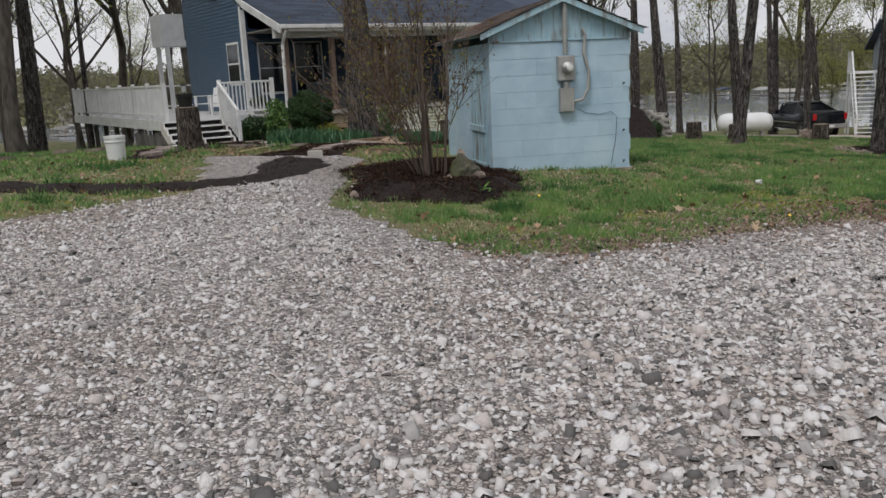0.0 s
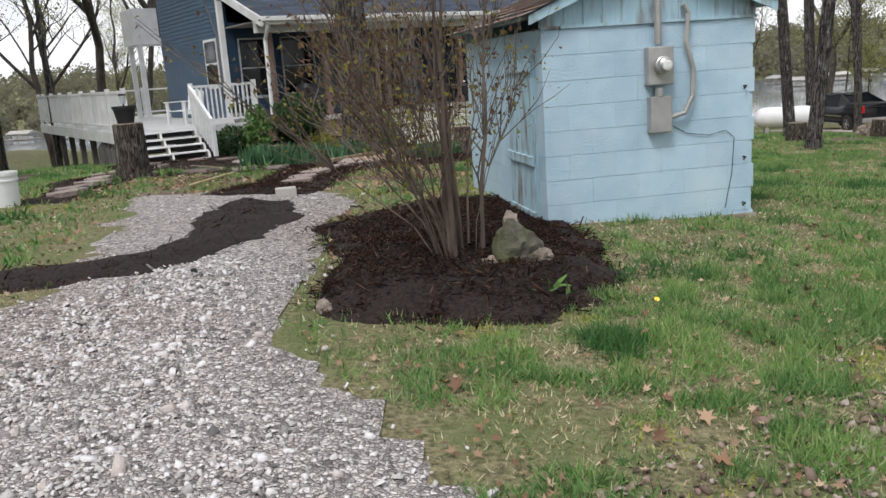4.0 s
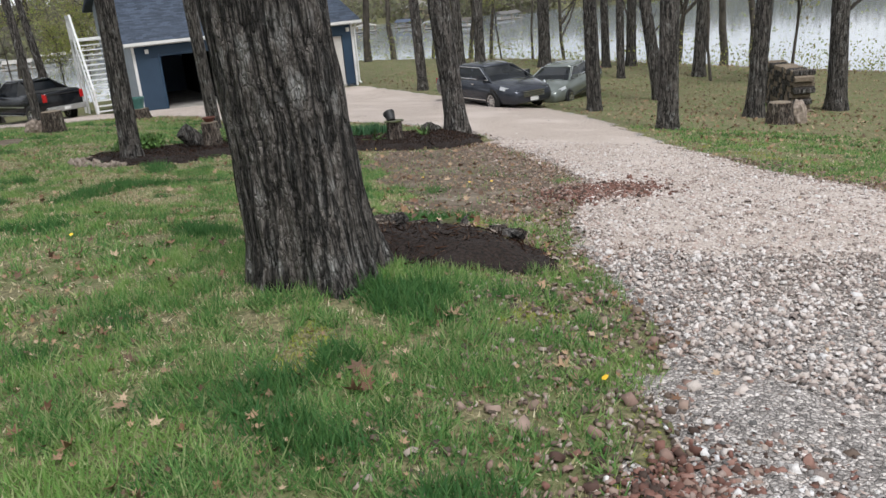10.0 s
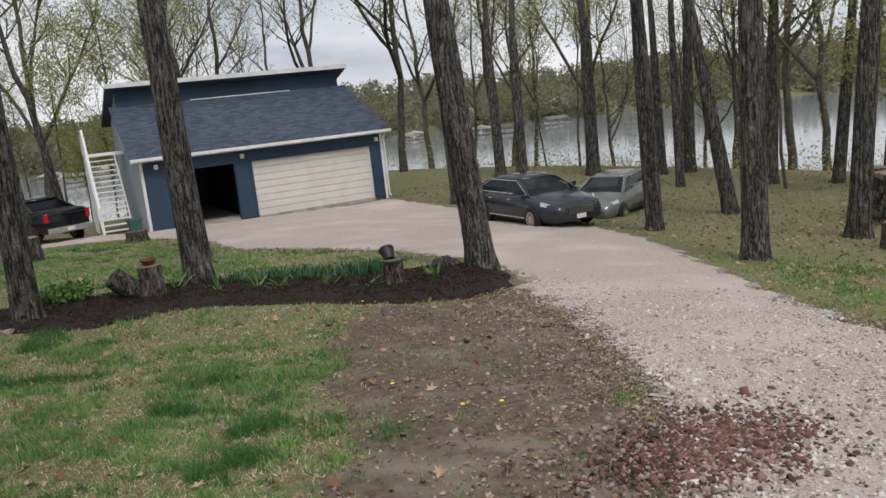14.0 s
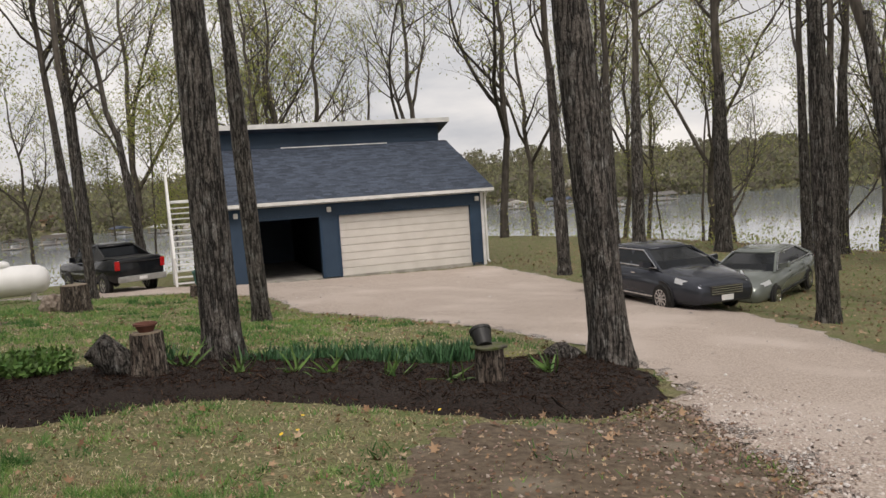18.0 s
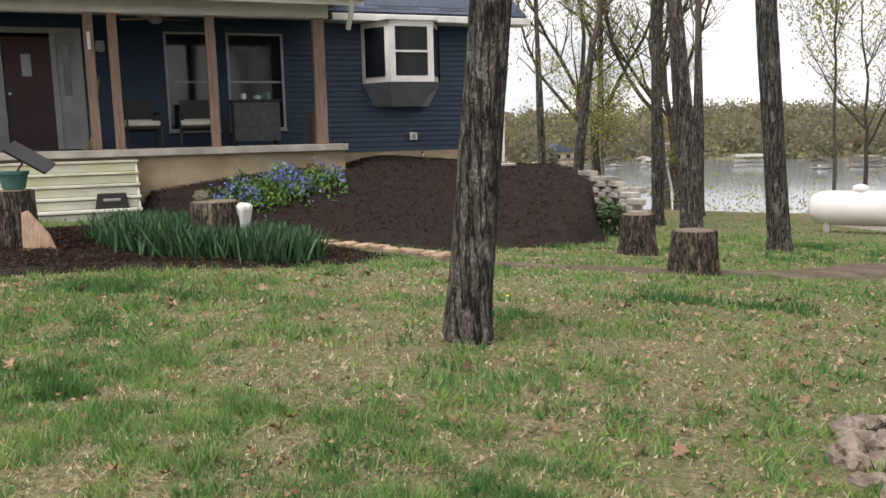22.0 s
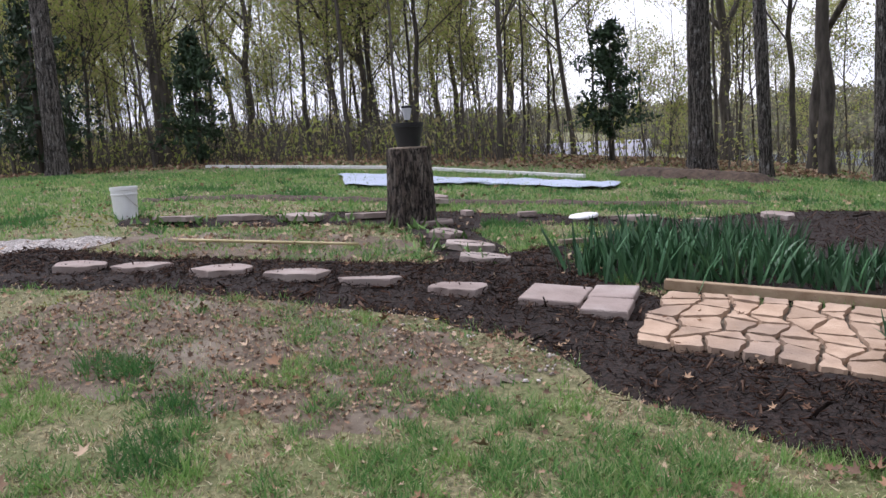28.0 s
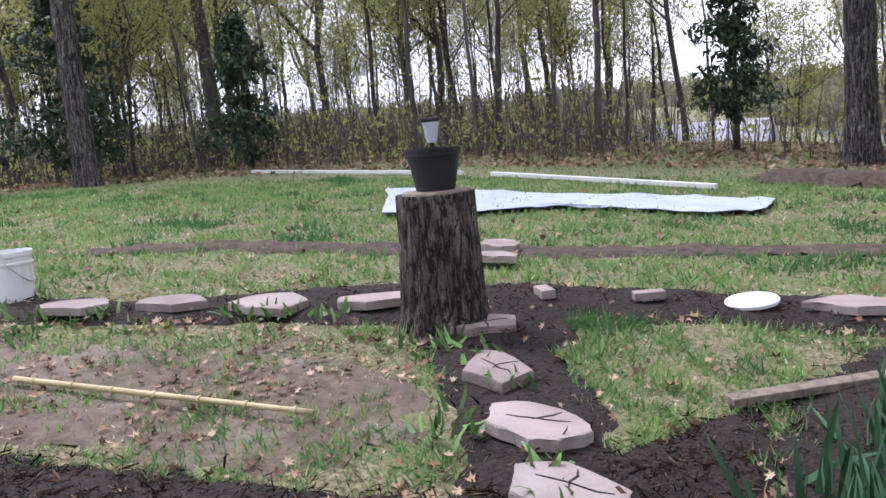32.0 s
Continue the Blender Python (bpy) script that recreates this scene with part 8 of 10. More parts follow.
# wood pile
pile = thing("wood_pile", pose(28.6, 15.4, gz(28.6, 15.4) - 0.05, 0, 0, 35), "stacked split firewood, brown bark and pale ends", "firewood")
rnd = random.Random(6)
for row in range(8):
    for k in range(15):
        x = -1.45 + k * 0.2 + (0.1 if row % 2 else 0) + rnd.uniform(-0.03, 0.03)
        r = rnd.uniform(0.07, 0.105)
        bm = rings(bmesh.new(), [[(x + r * math.cos(a), y, 0.1 + row * 0.155 + r * math.sin(a)) for a in (0.3, 1.4, 2.6, 3.7, 5.2)] for y in (-0.25 + rnd.uniform(-0.06, 0.06), 0.25)])
        part("log", bm, M_CUT if rnd.random() < 0.45 else M_BARK, pile)
wide_stump(23.6, 13.9, 0.28, 0.5, 31, "old dark stump beside the drive")
rock(24.0, 13.6, 0.5, 0.3, 0.6, 33, M_PALEROCK, "pale split log leaning on the stump", name="split_log")

# ---- plants ----
BLADE_V = [(-0.5, 0, 0), (0.5, 0, 0), (-0.42, 0.06, 0.5), (0.42, 0.06, 0.5), (-0.2, 0.22, 0.85), (0.2, 0.22, 0.85), (0, 0.36, 1.0)]
BLADE_F = [(0, 1, 3), (0, 3, 2), (2, 3, 5), (2, 5, 4), (4, 5, 6)]


def blades(name, xs, ys, h, w, lean, seed, material, label, category, up=0.0, arch=1.0, kind="stuff"):
    """Strap leaves that stand at the given spots."""
    rng = np.random.default_rng(seed)
    n = len(xs)
    hh = h * rng.uniform(0.6, 1.15, n)
    R = turns(rng, n, lean) * np.stack([w * rng.uniform(0.7, 1.3, n), hh * arch, hh], 1)[:, None, :]
    z = ground_z(xs, ys) + up
    return soup(name, BLADE_V, BLADE_F, np.concatenate([R, np.stack([xs, ys, z], 1)[:, :, None]], 2), material, label, category, kind)


def iris_bed(outline, n, h, seed, label, up=0.03, clump=0.13):
    rng = np.random.default_rng(seed)
    xs = np.array([p[0] for p in outline])
    ys = np.array([p[1] for p in outline])
    cx, cy = rng.uniform(xs.min(), xs.max(), n * 3), rng.uniform(ys.min(), ys.max(), n * 3)
    ok = inside(outline, cx, cy) > 0.05
    cx, cy = cx[ok][:n], cy[ok][:n]
    per = 7
    bx = np.repeat(cx, per) + rng.normal(0, clump * 0.5, len(cx) * per)
    by = np.repeat(cy, per) + rng.normal(0, clump * 0.5, len(cx) * per)
    return blades("iris_clump", bx, by, h, 0.026, 0.25, seed, M_IRIS, label, "iris plants", up, 0.6)


iris_bed([(-2.5, 17.5), (-2.05, 18.0), (-2.1, 18.9), (-3.0, 19.4), (-4.0, 19.0), (-3.6, 17.9)], 130, 0.36, 1, "dense clump of blue-green iris leaves")
iris_bed([(-2.2, 18.9), (-1.85, 20.2), (-1.6, 21.2), (-2.1, 21.5), (-2.7, 21.0), (-3.1, 19.3)], 130, 0.25, 2, "long row of blue-green iris leaves")
iris_bed([(-0.95, 19.25), (-0.45, 19.2), (-0.1, 20.4), (0.2, 21.35), (-0.25, 21.5), (-0.75, 20.4)], 170, 0.3, 3, "row of iris leaves beside the path")
iris_bed([(0.25, 21.95), (0.6, 22.0), (0.75, 22.9), (0.4, 23.05)], 44, 0.28, 4, "small iris clump by the stump")
iris_bed([(-1.9, 22.2), (-1.45, 22.4), (-1.3, 23.6), (-1.9, 23.5)], 45, 0.36, 5, "iris clump behind the path")
iris_bed([(-1.6, 23.7), (-1.15, 23.8), (-1.1, 24.6), (-1.6, 24.4)], 26, 0.3, 51, "iris clump near the porch")
iris_bed([(2.9, 25.0), (3.4, 24.5), (4.2, 24.2), (5.3, 24.5), (5.6, 25.2), (5.0, 25.8), (4.2, 25.6), (3.5, 25.9), (2.9, 25.6)], 1150, 0.36, 6, "broad clump of green iris leaves round a stump", clump=0.2)
iris_bed([(13.4, 20.5), (14.2, 20.9), (15.4, 20.2), (16.4, 19.9), (16.3, 19.3), (15.4, 19.3), (14.4, 20.1)], 170, 0.23, 7, "row of daffodil and iris leaves behind the bed")
iris_bed([(12.7, 20.9), (13.1, 21.0), (13.1, 21.4), (12.7, 21.3)], 16, 0.3, 8, "iris clump between stump and oak")


def floppy(x, y, seed, n=16, h=0.3, up=0.08):
    rng = np.random.default_rng(seed)
    return blades("lily_clump", x + rng.normal(0, 0.05, n), y + rng.normal(0, 0.05, n), h, 0.026, 0.75, seed, M_SHRUB, "flopped pale green lily leaves on the mulch", "lily", up, 1.0, "stuff")


for k, (x, y) in enumerate(((13.3, 19.9), (13.75, 19.7), (14.05, 19.45), (14.5, 18.95), (14.85, 18.45), (15.9, 18.25), (12.95, 20.6))):
    floppy(x, y, 200 + k)
floppy(0.42, 8.12, 220, 10, 0.1, 0.09)
rng = np.random.default_rng(77)
for k in range(17):
    line = ((-2.35, 17.1), (-4.2, 16.25)) if k % 2 else ((-3.05, 16.45), (-4.5, 15.75))
    s = rng.uniform(0, 1)
    floppy(line[0][0] + (line[1][0] - line[0][0]) * s + rng.normal(0, 0.05), line[0][1] + (line[1][1] - line[0][1]) * s + rng.normal(0, 0.05), 230 + k, 5, 0.13, 0.045)
for k in range(14):
    s = rng.uniform(0, 1)
    floppy(-4.3 - 0.5 * s + rng.normal(0, 0.08), 12.8 + 2.4 * s, 260 + k, 5, 0.12, 0.04)


def shrub(x, y, z, rx, ry, rz, n, leaf, seed, material, label, name="shrub", shell=0.6, taper=0.0):
    """A rounded bush of many small leaves over a core of stems."""
    ob = thing(name, pose(x, y, z), label, "shrub")
    rng = np.random.default_rng(seed)
    d = rng.normal(0, 1, (n, 3))
    d /= np.linalg.norm(d, axis=1)[:, None]
    lump = 1 + 0.09 * np.sin(d[:, 0] * 7 + seed) * np.sin(d[:, 1] * 6) + 0.07 * np.sin(d[:, 2] * 9 + d[:, 0] * 5)
    r = (shell + (1 - shell) * rng.uniform(0, 1, n) ** 0.5) * lump
    c = d * r[:, None] * np.array([rx, ry, rz]) + np.array([0, 0, rz])
    c[:, 2] = np.maximum(c[:, 2], 0.02)
    t = np.array([[-0.45, 0, 0], [0.45, 0, 0], [0, 1.3, 0]]) * leaf
    tri = np.einsum("nij,kj->nki", turns(rng, n, 1.0), t) * rng.uniform(0.6, 1.4, n)[:, None, None] + c[:, None]
    loose("foliage", tri, material, "", "", "stuff", ob)
    bm = bmesh.new()
    for k in range(7):
        a = 0.9 * k
        tube(bm, [(0.04 * math.cos(a), 0.04 * math.sin(a), -0.05), (0.3 * rx * math.cos(a), 0.3 * ry * math.sin(a), rz * 0.7), (0.5 * rx * math.cos(a), 0.5 * ry * math.sin(a), rz * 1.2)], [0.02, 0.014, 0.006], 5)
    tagged(part("stem", bm, M_BARKFAR, ob), kind="stuff")
    if shell > 0.7:
        core = bmesh.new()
        bmesh.ops.create_icosphere(core, subdivisions=3, radius=0.8)
        for v in core.verts:
            v.co = Vector((v.co.x * rx, v.co.y * ry, max(v.co.z * rz + rz, 0.02)))
        part("inner_foliage", core, M_HEDGE, ob, smooth=True)
    return ob


hx, hy = local(1.95, -1.0)
shrub(hx, hy, gz(hx, hy) + 0.22, 0.67, 0.66, 0.6, 26000, 0.03, 1, M_HEDGE, "large clipped dark green dome of boxwood", "boxwood", 0.8)
x, y = local(4.55, -0.9)
shrub(x, y, gz(x, y), 0.3, 0.3, 0.5, 1100, 0.045, 2, M_SHRUB, "loose upright dark green shrub beside the steps", "shrub", 0.2)
x, y = local(2.95, -1.75)
shrub(x, y, gz(x, y), 0.3, 0.3, 0.2, 2200, 0.045, 3, M_SHRUB, "low bright green bush in the mulch", "shrub", 0.5)
x, y = local(2.2, -1.5)
shrub(x, y, gz(x, y), 0.4, 0.3, 0.26, 1500, 0.05, 4, thin_leaf(island_tint(surface("gold_shrub_leaf", (0.22, 0.24, 0.04), (0.32, 0.32, 0.07), 6, 0.6, 0, vary=0), 0.6, 1.4)), "loose golden-green shrub growing in the mulch", "shrub", 0.2)
shrub(-4.35, 22.6, gz(-4.35, 22.6), 0.32, 0.32, 0.6, 1500, 0.07, 5, M_SHRUB, "tall leafy young shrub beside the oak", "shrub", 0.1)
x, y = local(0.35, -0.75)
shrub(x, y, gz(x, y), 0.5, 0.45, 0.4, 2200, 0.05, 6, M_HEDGE, "dark green juniper below the deck", "shrub", 0.4)
shrub(11.55, 21.15, gz(11.55, 21.15), 0.5, 0.35, 0.16, 1600, 0.05, 8, M_SHRUB, "low green groundcover on stones", "groundcover", 0.2)
shrub(8.6, 33.0, gz(8.6, 33.0), 0.4, 0.4, 0.35, 900, 0.06, 9, M_HEDGE, "dark shrub by the retaining stones", "shrub", 0.3)
# blue-flowered patch on the bank
fx, fy = local(10.5, -1.0)
ob = thing("blue_flower_patch", pose(fx, fy, 0, 0, 0, 33.85), "clump of pale blue spring flowers on the bank", "flowers")
rng = np.random.default_rng(31)
n = 3400
c = np.stack([rng.normal(0, 0.5, n), rng.normal(0, 0.2, n), np.abs(rng.normal(0.08, 0.07, n))], 1)
c[:, 0] = np.clip(c[:, 0], -1.1, 1.1)
px_, py_ = fx + c[:, 0] * 0.8305 - c[:, 1] * 0.557, fy + c[:, 0] * 0.557 + c[:, 1] * 0.8305
c[:, 2] += ground_z(px_, py_) + mound_up(px_, py_) + 0.05 * np.sin(c[:, 0] * 9)
t = np.array([[-0.45, 0, 0], [0.45, 0, 0], [0, 1.3, 0]]) * 0.06
loose("leaves", np.einsum("nij,kj->nki", turns(rng, n, 0.9), t) + c[:, None], M_SHRUB, "", "", "stuff", ob)
c2 = c[(np.sin(c[:, 0] * 7 + 3 * c[:, 1]) > -0.3)][:900].copy()
c2[:, 2] += 0.07
loose("flowers", np.einsum("nij,kj->nki", turns(rng, len(c2), 0.9), t * 0.75) + c2[:, None], M_BLUEFLOWER, "", "", "stuff", ob)

# bare many-stemmed bush by the pump house
bush = thing("bare_bush", pose(-0.05, 8.8, gz(-0.05, 8.8) + 0.13), "many-stemmed bare bush with a few seed heads and buds", "bush")
rnd = random.Random(14)
paths = []
for k in range(22):
    tall = k < 5
    a = rnd.uniform(1.9, 4.4) if k % 3 else rnd.uniform(0, 6.283)
    out = rnd.uniform(0.03, 0.28) if tall else rnd.uniform(0.35, 1.35) * (1.0 if math.cos(a) < 0.2 else 0.4)
    hgt = rnd.uniform(1.9, 2.4) if tall else rnd.uniform(0.9, 1.9)
    r0 = rnd.uniform(0.0, 0.16)
    p = [Vector((r0 * math.cos(a), r0 * math.sin(a), -0.1))]
    for i in range(1, 7):
        s = i / 6
        p.append(Vector((r0 * math.cos(a) + out * math.cos(a) * s + rnd.uniform(-0.03, 0.03), r0 * math.sin(a) + out * math.sin(a) * s + rnd.uniform(-0.03, 0.03), hgt * s ** 0.92)))
    r = rnd.uniform(0.013, 0.022) if tall else rnd.uniform(0.004, 0.0095)
    paths.append((p, [r * (1 - 0.85 * i / 6) for i in range(7)], 1))
    for j in range(20):
        i = rnd.randint(2, 6)
        q = [p[i]]
        d = (p[i] - p[i - 1]).normalized() + Vector((rnd.uniform(-0.8, 0.6), rnd.uniform(-0.7, 0.7), rnd.uniform(-0.1, 0.4)))
        for _ in range(4):
            d = (d + Vector((rnd.uniform(-0.35, 0.3), rnd.uniform(-0.3, 0.3), rnd.uniform(-0.1, 0.2)))).normalized()
            q.append(q[-1] + d * rnd.uniform(0.09, 0.2))
        paths.append((q, [0.0045, 0.0038, 0.003, 0.0022, 0.0014], 2))
M_TWIG = surface("bush_bark", (0.07, 0.052, 0.042), (0.19, 0.15, 0.12), 12, 0.85, 0.3, 40, stretch=(1, 1, 0.3), vary=0)
bm = bmesh.new()
for p, q, lv in paths:
    tube(bm, p, q, 7 if lv == 1 else 4, cap=False)
tagged(part("branching", bm, M_TWIG, bush, smooth=True), kind="stuff")
lc = leaf_cloud([a for a in paths if a[2] == 2], 5, 2, 0.022, 0.04)
loose("budding", lc, thin_leaf(island_colours("bush_bud", [(0.2, 0.16, 0.05), (0.14, 0.08, 0.05), (0.26, 0.24, 0.06), (0.1, 0.06, 0.04)], 0.8)), "", "", "stuff", bush)

# ---- things on and before the porch ----
PM = HOUSE @ pose(0, 0, PZ)


def fan(u):
    ob = thing("ceiling_fan", PM @ pose(u, 1.2, 2.46), "five-bladed ceiling fan under the porch roof", "ceiling fan", "ceiling fans")
    part("rod", tube(bmesh.new(), [(0, 0, 0), (0, 0, -0.14)], 0.02, 8), M_STEEL, ob)
    part("motor", lathe(bmesh.new(), [(0.03, -0.14), (0.11, -0.16), (0.12, -0.24), (0.06, -0.28)], 18), M_STEEL, ob)
    for k in range(5):
        part("blade", boxed(0.12, -0.06, -0.2, 0.62, 0.06, -0.19, bevel=0.003), M_OLDWOOD, ob).matrix_basis = pose(0, 0, 0, 6, 0, 72 * k + 12)


fan(4.2)
fan(8.9)
for u, z in ((5.55, 1.92), (7.95, 1.9)):
    ob = thing("porch_lamp", PM @ pose(u, WV - 0.03, z), "square white porch lamp on the wall", "wall lamp", "porch lamps")
    part("back_plate", boxed(-0.06, -0.02, -0.1, 0.06, 0.0, 0.1, bevel=0.005), M_WHITE, ob)
    part("shade", boxed(-0.08, -0.12, -0.09, 0.08, -0.021, 0.08, bevel=0.012), M_FROST, ob)
for u in (5.33, 7.82):
    ob = thing("thermometer", PM @ pose(u, 0.155, 1.75), "slim white thermometer on a cedar post", "thermometer", "thermometers")
    part("plate", boxed(-0.025, -0.01, -0.14, 0.025, 0.01, 0.14, bevel=0.004), M_WHITE, ob)
sofa = thing("covered_sofa", PM @ pose(4.2, 0.95, 0), "long porch sofa under a dark weather cover", "sofa")
bm = bmesh.new()
rings(bm, [[(x, -0.42, 0.02), (x, -0.4, 0.5 + dz), (x, 0.1, 0.56 + dz), (x, 0.25, 0.84 + dz), (x, 0.42, 0.82 + dz), (x, 0.45, 0.02)] for x, dz in ((-1.15, -0.05), (-1.05, 0.04), (-0.5, 0.0), (0.0, 0.02), (0.55, -0.01), (1.0, 0.03), (1.1, -0.06))])
part("cover", bm, M_FABRIC, sofa, smooth=False)
for x in (-1.05, 1.0):
    for y in (-0.35, 0.38):
        part("leg", boxed(x - 0.03, y - 0.03, 0, x + 0.03, y + 0.03, 0.05), M_BLACK, sofa)


def porch_chair(u, v, turn):
    ob = thing("porch_chair", PM @ pose(u, v, 0, 0, 0, turn), "dark metal porch chair with cream cushions", "chair", "porch chairs")
    part("seat_frame", boxed(-0.3, -0.3, 0.34, 0.3, 0.28, 0.38, bevel=0.008), M_BLACK, ob)
    part("seat_cushion", boxed(-0.27, -0.31, 0.385, 0.27, 0.22, 0.48, bevel=0.03), M_CREAM, ob)
    part("back_cushion", boxed(-0.26, 0.17, 0.49, 0.26, 0.29, 0.84, bevel=0.03), M_CREAM, ob).matrix_basis = pose(0, 0.06, 0, -7, 0, 0)
    part("back_frame", boxed(-0.3, 0.295, 0.3, 0.3, 0.33, 0.86, bevel=0.008), M_BLACK, ob)
    for x in (-0.28, 0.28):
        for y in (-0.27, 0.27):
            part("leg", boxed(x - 0.02, y - 0.02, 0, x + 0.02, y + 0.02, 0.34), M_BLACK, ob)
        part("arm", boxed(x - 0.03, -0.3, 0.6, x + 0.03, 0.3, 0.63, bevel=0.008), M_BLACK, ob)
        part("arm_post", boxed(x - 0.015, -0.28, 0.38, x + 0.015, -0.25, 0.6), M_BLACK, ob)


porch_chair(8.55, 1.1, 8)
porch_chair(9.5, 1.2, -6)
bar = thing("wicker_cabinet", PM @ pose(10.55, 1.2, 0), "dark wicker cabinet with things on top", "cabinet")
part("body", boxed(-0.42, -0.25, 0.08, 0.42, 0.25, 0.8, bevel=0.015), M_FABRIC, bar)
part("top", boxed(-0.46, -0.28, 0.8, 0.46, 0.28, 0.84, bevel=0.008), M_BLACK, bar)
for x in (-0.38, 0.38):
    part("foot", boxed(x - 0.03, -0.2, 0, x + 0.03, 0.2, 0.08), M_BLACK, bar)
for k, (x, h_, r, mt) in enumerate(((-0.2, 0.12, 0.05, M_STEEL), (0.05, 0.08, 0.07, M_CREAM), (0.25, 0.14, 0.04, M_TEAL))):
    c = part("jar", lathe(bmesh.new(), [(r * 0.9, 0), (r, 0.01), (r, h_ * 0.85), (r * 0.6, h_)], 14), mt)
    c.matrix_world = PM @ pose(10.55 + x, 1.15, 0.84)
    tagged(c, ("steel tin on the wicker cabinet", "cream bowl on the wicker cabinet", "teal jar on the wicker cabinet")[k], "jar")
broom = thing("broom", PM @ pose(7.72, WV - 0.18, 0, -6, 7, 0), "broom leaning beside the front door", "broom")
part("handle", tube(bmesh.new(), [(0, 0, 0.22), (0, 0, 1.35)], 0.013, 8), M_OLDWOOD, broom)
part("bristles", rings(bmesh.new(), [[(-0.14, -0.025, 0.0), (0.14, -0.025, 0.0), (0.14, 0.025, 0.0), (-0.14, 0.025, 0.0)], [(-0.07, -0.02, 0.24), (0.07, -0.02, 0.24), (0.07, 0.02, 0.24), (-0.07, 0.02, 0.24)]]), M_BAMBOO, broom)
mat_ = part("door_mat", boxed(6.1, 1.6, 0.0, 7.3, 2.25, 0.02, bevel=0.004), M_FABRIC)
mat_.matrix_world = PM
tagged(mat_, "dark rough door mat before the front door", "door mat")
radio = thing("black_box", PM @ pose(8.0, -1.14, -0.695 - 0.17, 0, 0, 0), "black plastic tote with a handle on the steps", "box")
part("body", rings(bmesh.new(), [[(-0.24, -0.11, 0), (0.24, -0.11, 0), (0.24, 0.11, 0), (-0.24, 0.11, 0)], [(-0.2, -0.09, 0.22), (0.2, -0.09, 0.22), (0.2, 0.09, 0.22), (-0.2, 0.09, 0.22)]]), M_BLACK, radio)
part("handle", boxed(-0.12, -0.125, 0.11, 0.12, -0.1, 0.15, bevel=0.008), M_METER, radio)
outlet = thing("outlet_box", PM @ pose(14.02, WV - 0.13, 0.1), "white outdoor outlet box on the siding", "outlet")
part("box", boxed(-0.08, -0.05, -0.08, 0.08, 0.0, 0.08, bevel=0.008), M_WHITE, outlet)
part("cover", boxed(-0.04, -0.065, -0.05, 0.04, -0.0505, 0.05, bevel=0.004), M_METER, outlet)
spigot = thing("hose_tap", PM @ pose(14.2, WV - 0.14, -0.28), "red garden tap on the foundation", "tap")
part("pipe", tube(bmesh.new(), [(0, 0.03, 0), (0, -0.1, 0), (0, -0.12, -0.06)], 0.015, 8), M_STEEL, spigot)
part("valve", lathe(bmesh.new(), [(0.04, 0), (0.045, 0.012), (0.03, 0.02)], 12), M_RED, spigot).matrix_basis = pose(0, -0.08, 0.03)
# stump with folding solar panel
SX, SY = 2.52, 24.14
wide_stump(SX, SY, 0.2, 0.66, 41, "upright weathered stump in the mulch bed")
SZ = gz(SX, SY) + 0.68
pot(SX, SY, SZ, 0.16, 0.19, M_TEAL, "green plastic pot on the stump")
pan = thing("solar_lamp", pose(SX + 0.13, SY + 0.08, SZ + 0.27, 0, 0, 25), "small black solar panel tilted on a stalk", "solar lamp")
part("panel", boxed(-0.24, -0.13, 0, 0.24, 0.13, 0.03, bevel=0.006), M_BLACK, pan).matrix_basis = pose(0.02, 0, 0.05, 26, 33, 0)
part("stalk", tube(bmesh.new(), [(-0.12, -0.06, -0.12), (-0.02, 0, 0.05)], 0.012, 6), M_BLACK, pan)
lg = part("split_log", rings(bmesh.new(), [[(-0.16, -0.12, 0), (0.17, -0.1, 0), (0.03, 0.13, 0)], [(-0.15, -0.09, 0.18), (0.12, -0.08, 0.18), (0.02, 0.12, 0.18)], [(-0.13, -0.03, 0.44), (-0.06, -0.03, 0.46), (-0.08, 0.06, 0.45)]]), M_SPLIT)
lg.matrix_world = pose(2.84, 24.08, gz(2.84, 24.08) + 0.02, 0, -4, 30)
tagged(lg, "pale split firewood log leaning on the stump", "log")
# stump in the irises with a white cloth
wide_stump(4.42, 25.0, 0.3, 0.62, 43, "broad stump among the irises")
cl = part("plastic_bag", lathe(bmesh.new(), [(0.05, 0), (0.075, 0.12), (0.08, 0.3), (0.1, 0.5), (0.105, 0.56), (0.07, 0.585)], 28, wob=0.16, seed=3), M_WHITE, smooth=True)
cl.matrix_world = pose(4.68, 25.06, gz(4.68, 25.06) + 0.04, 0, 6, 0)
tagged(cl, "crumpled white plastic bag standing beside the stump", "bag")
rock(4.25, 25.0, 0.2, 0.12, 0.12, 51, M_ROCK, "small dark stone figure-shaped lump on the stump", gz(4.42, 25) + 0.66)
wide_stump(0.32, 21.68, 0.23, 0.6, 44, "thick weathered stump beside the path")
# fire bowl on bent steel legs
FX, FY = 2.12, 23.14
fire = thing("fire_bowl", pose(FX, FY, gz(FX, FY) + 0.05, 0, 0, 40) @ Matrix.Diagonal((0.86, 0.86, 0.88, 1)), "black iron fire bowl on bent steel legs", "fire bowl")
part("bowl", lathe(bmesh.new(), [(0.06, 0.34), (0.2, 0.37), (0.29, 0.45), (0.34, 0.57), (0.355, 0.7), (0.335, 0.8), (0.3, 0.845), (0.285, 0.86), (0.29, 0.9), (0.305, 0.91), (0.3, 0.925), (0.265, 0.92), (0.26, 0.8), (0.25, 0.6), (0.05, 0.45)], 40), M_CAST, fire, smooth=True)
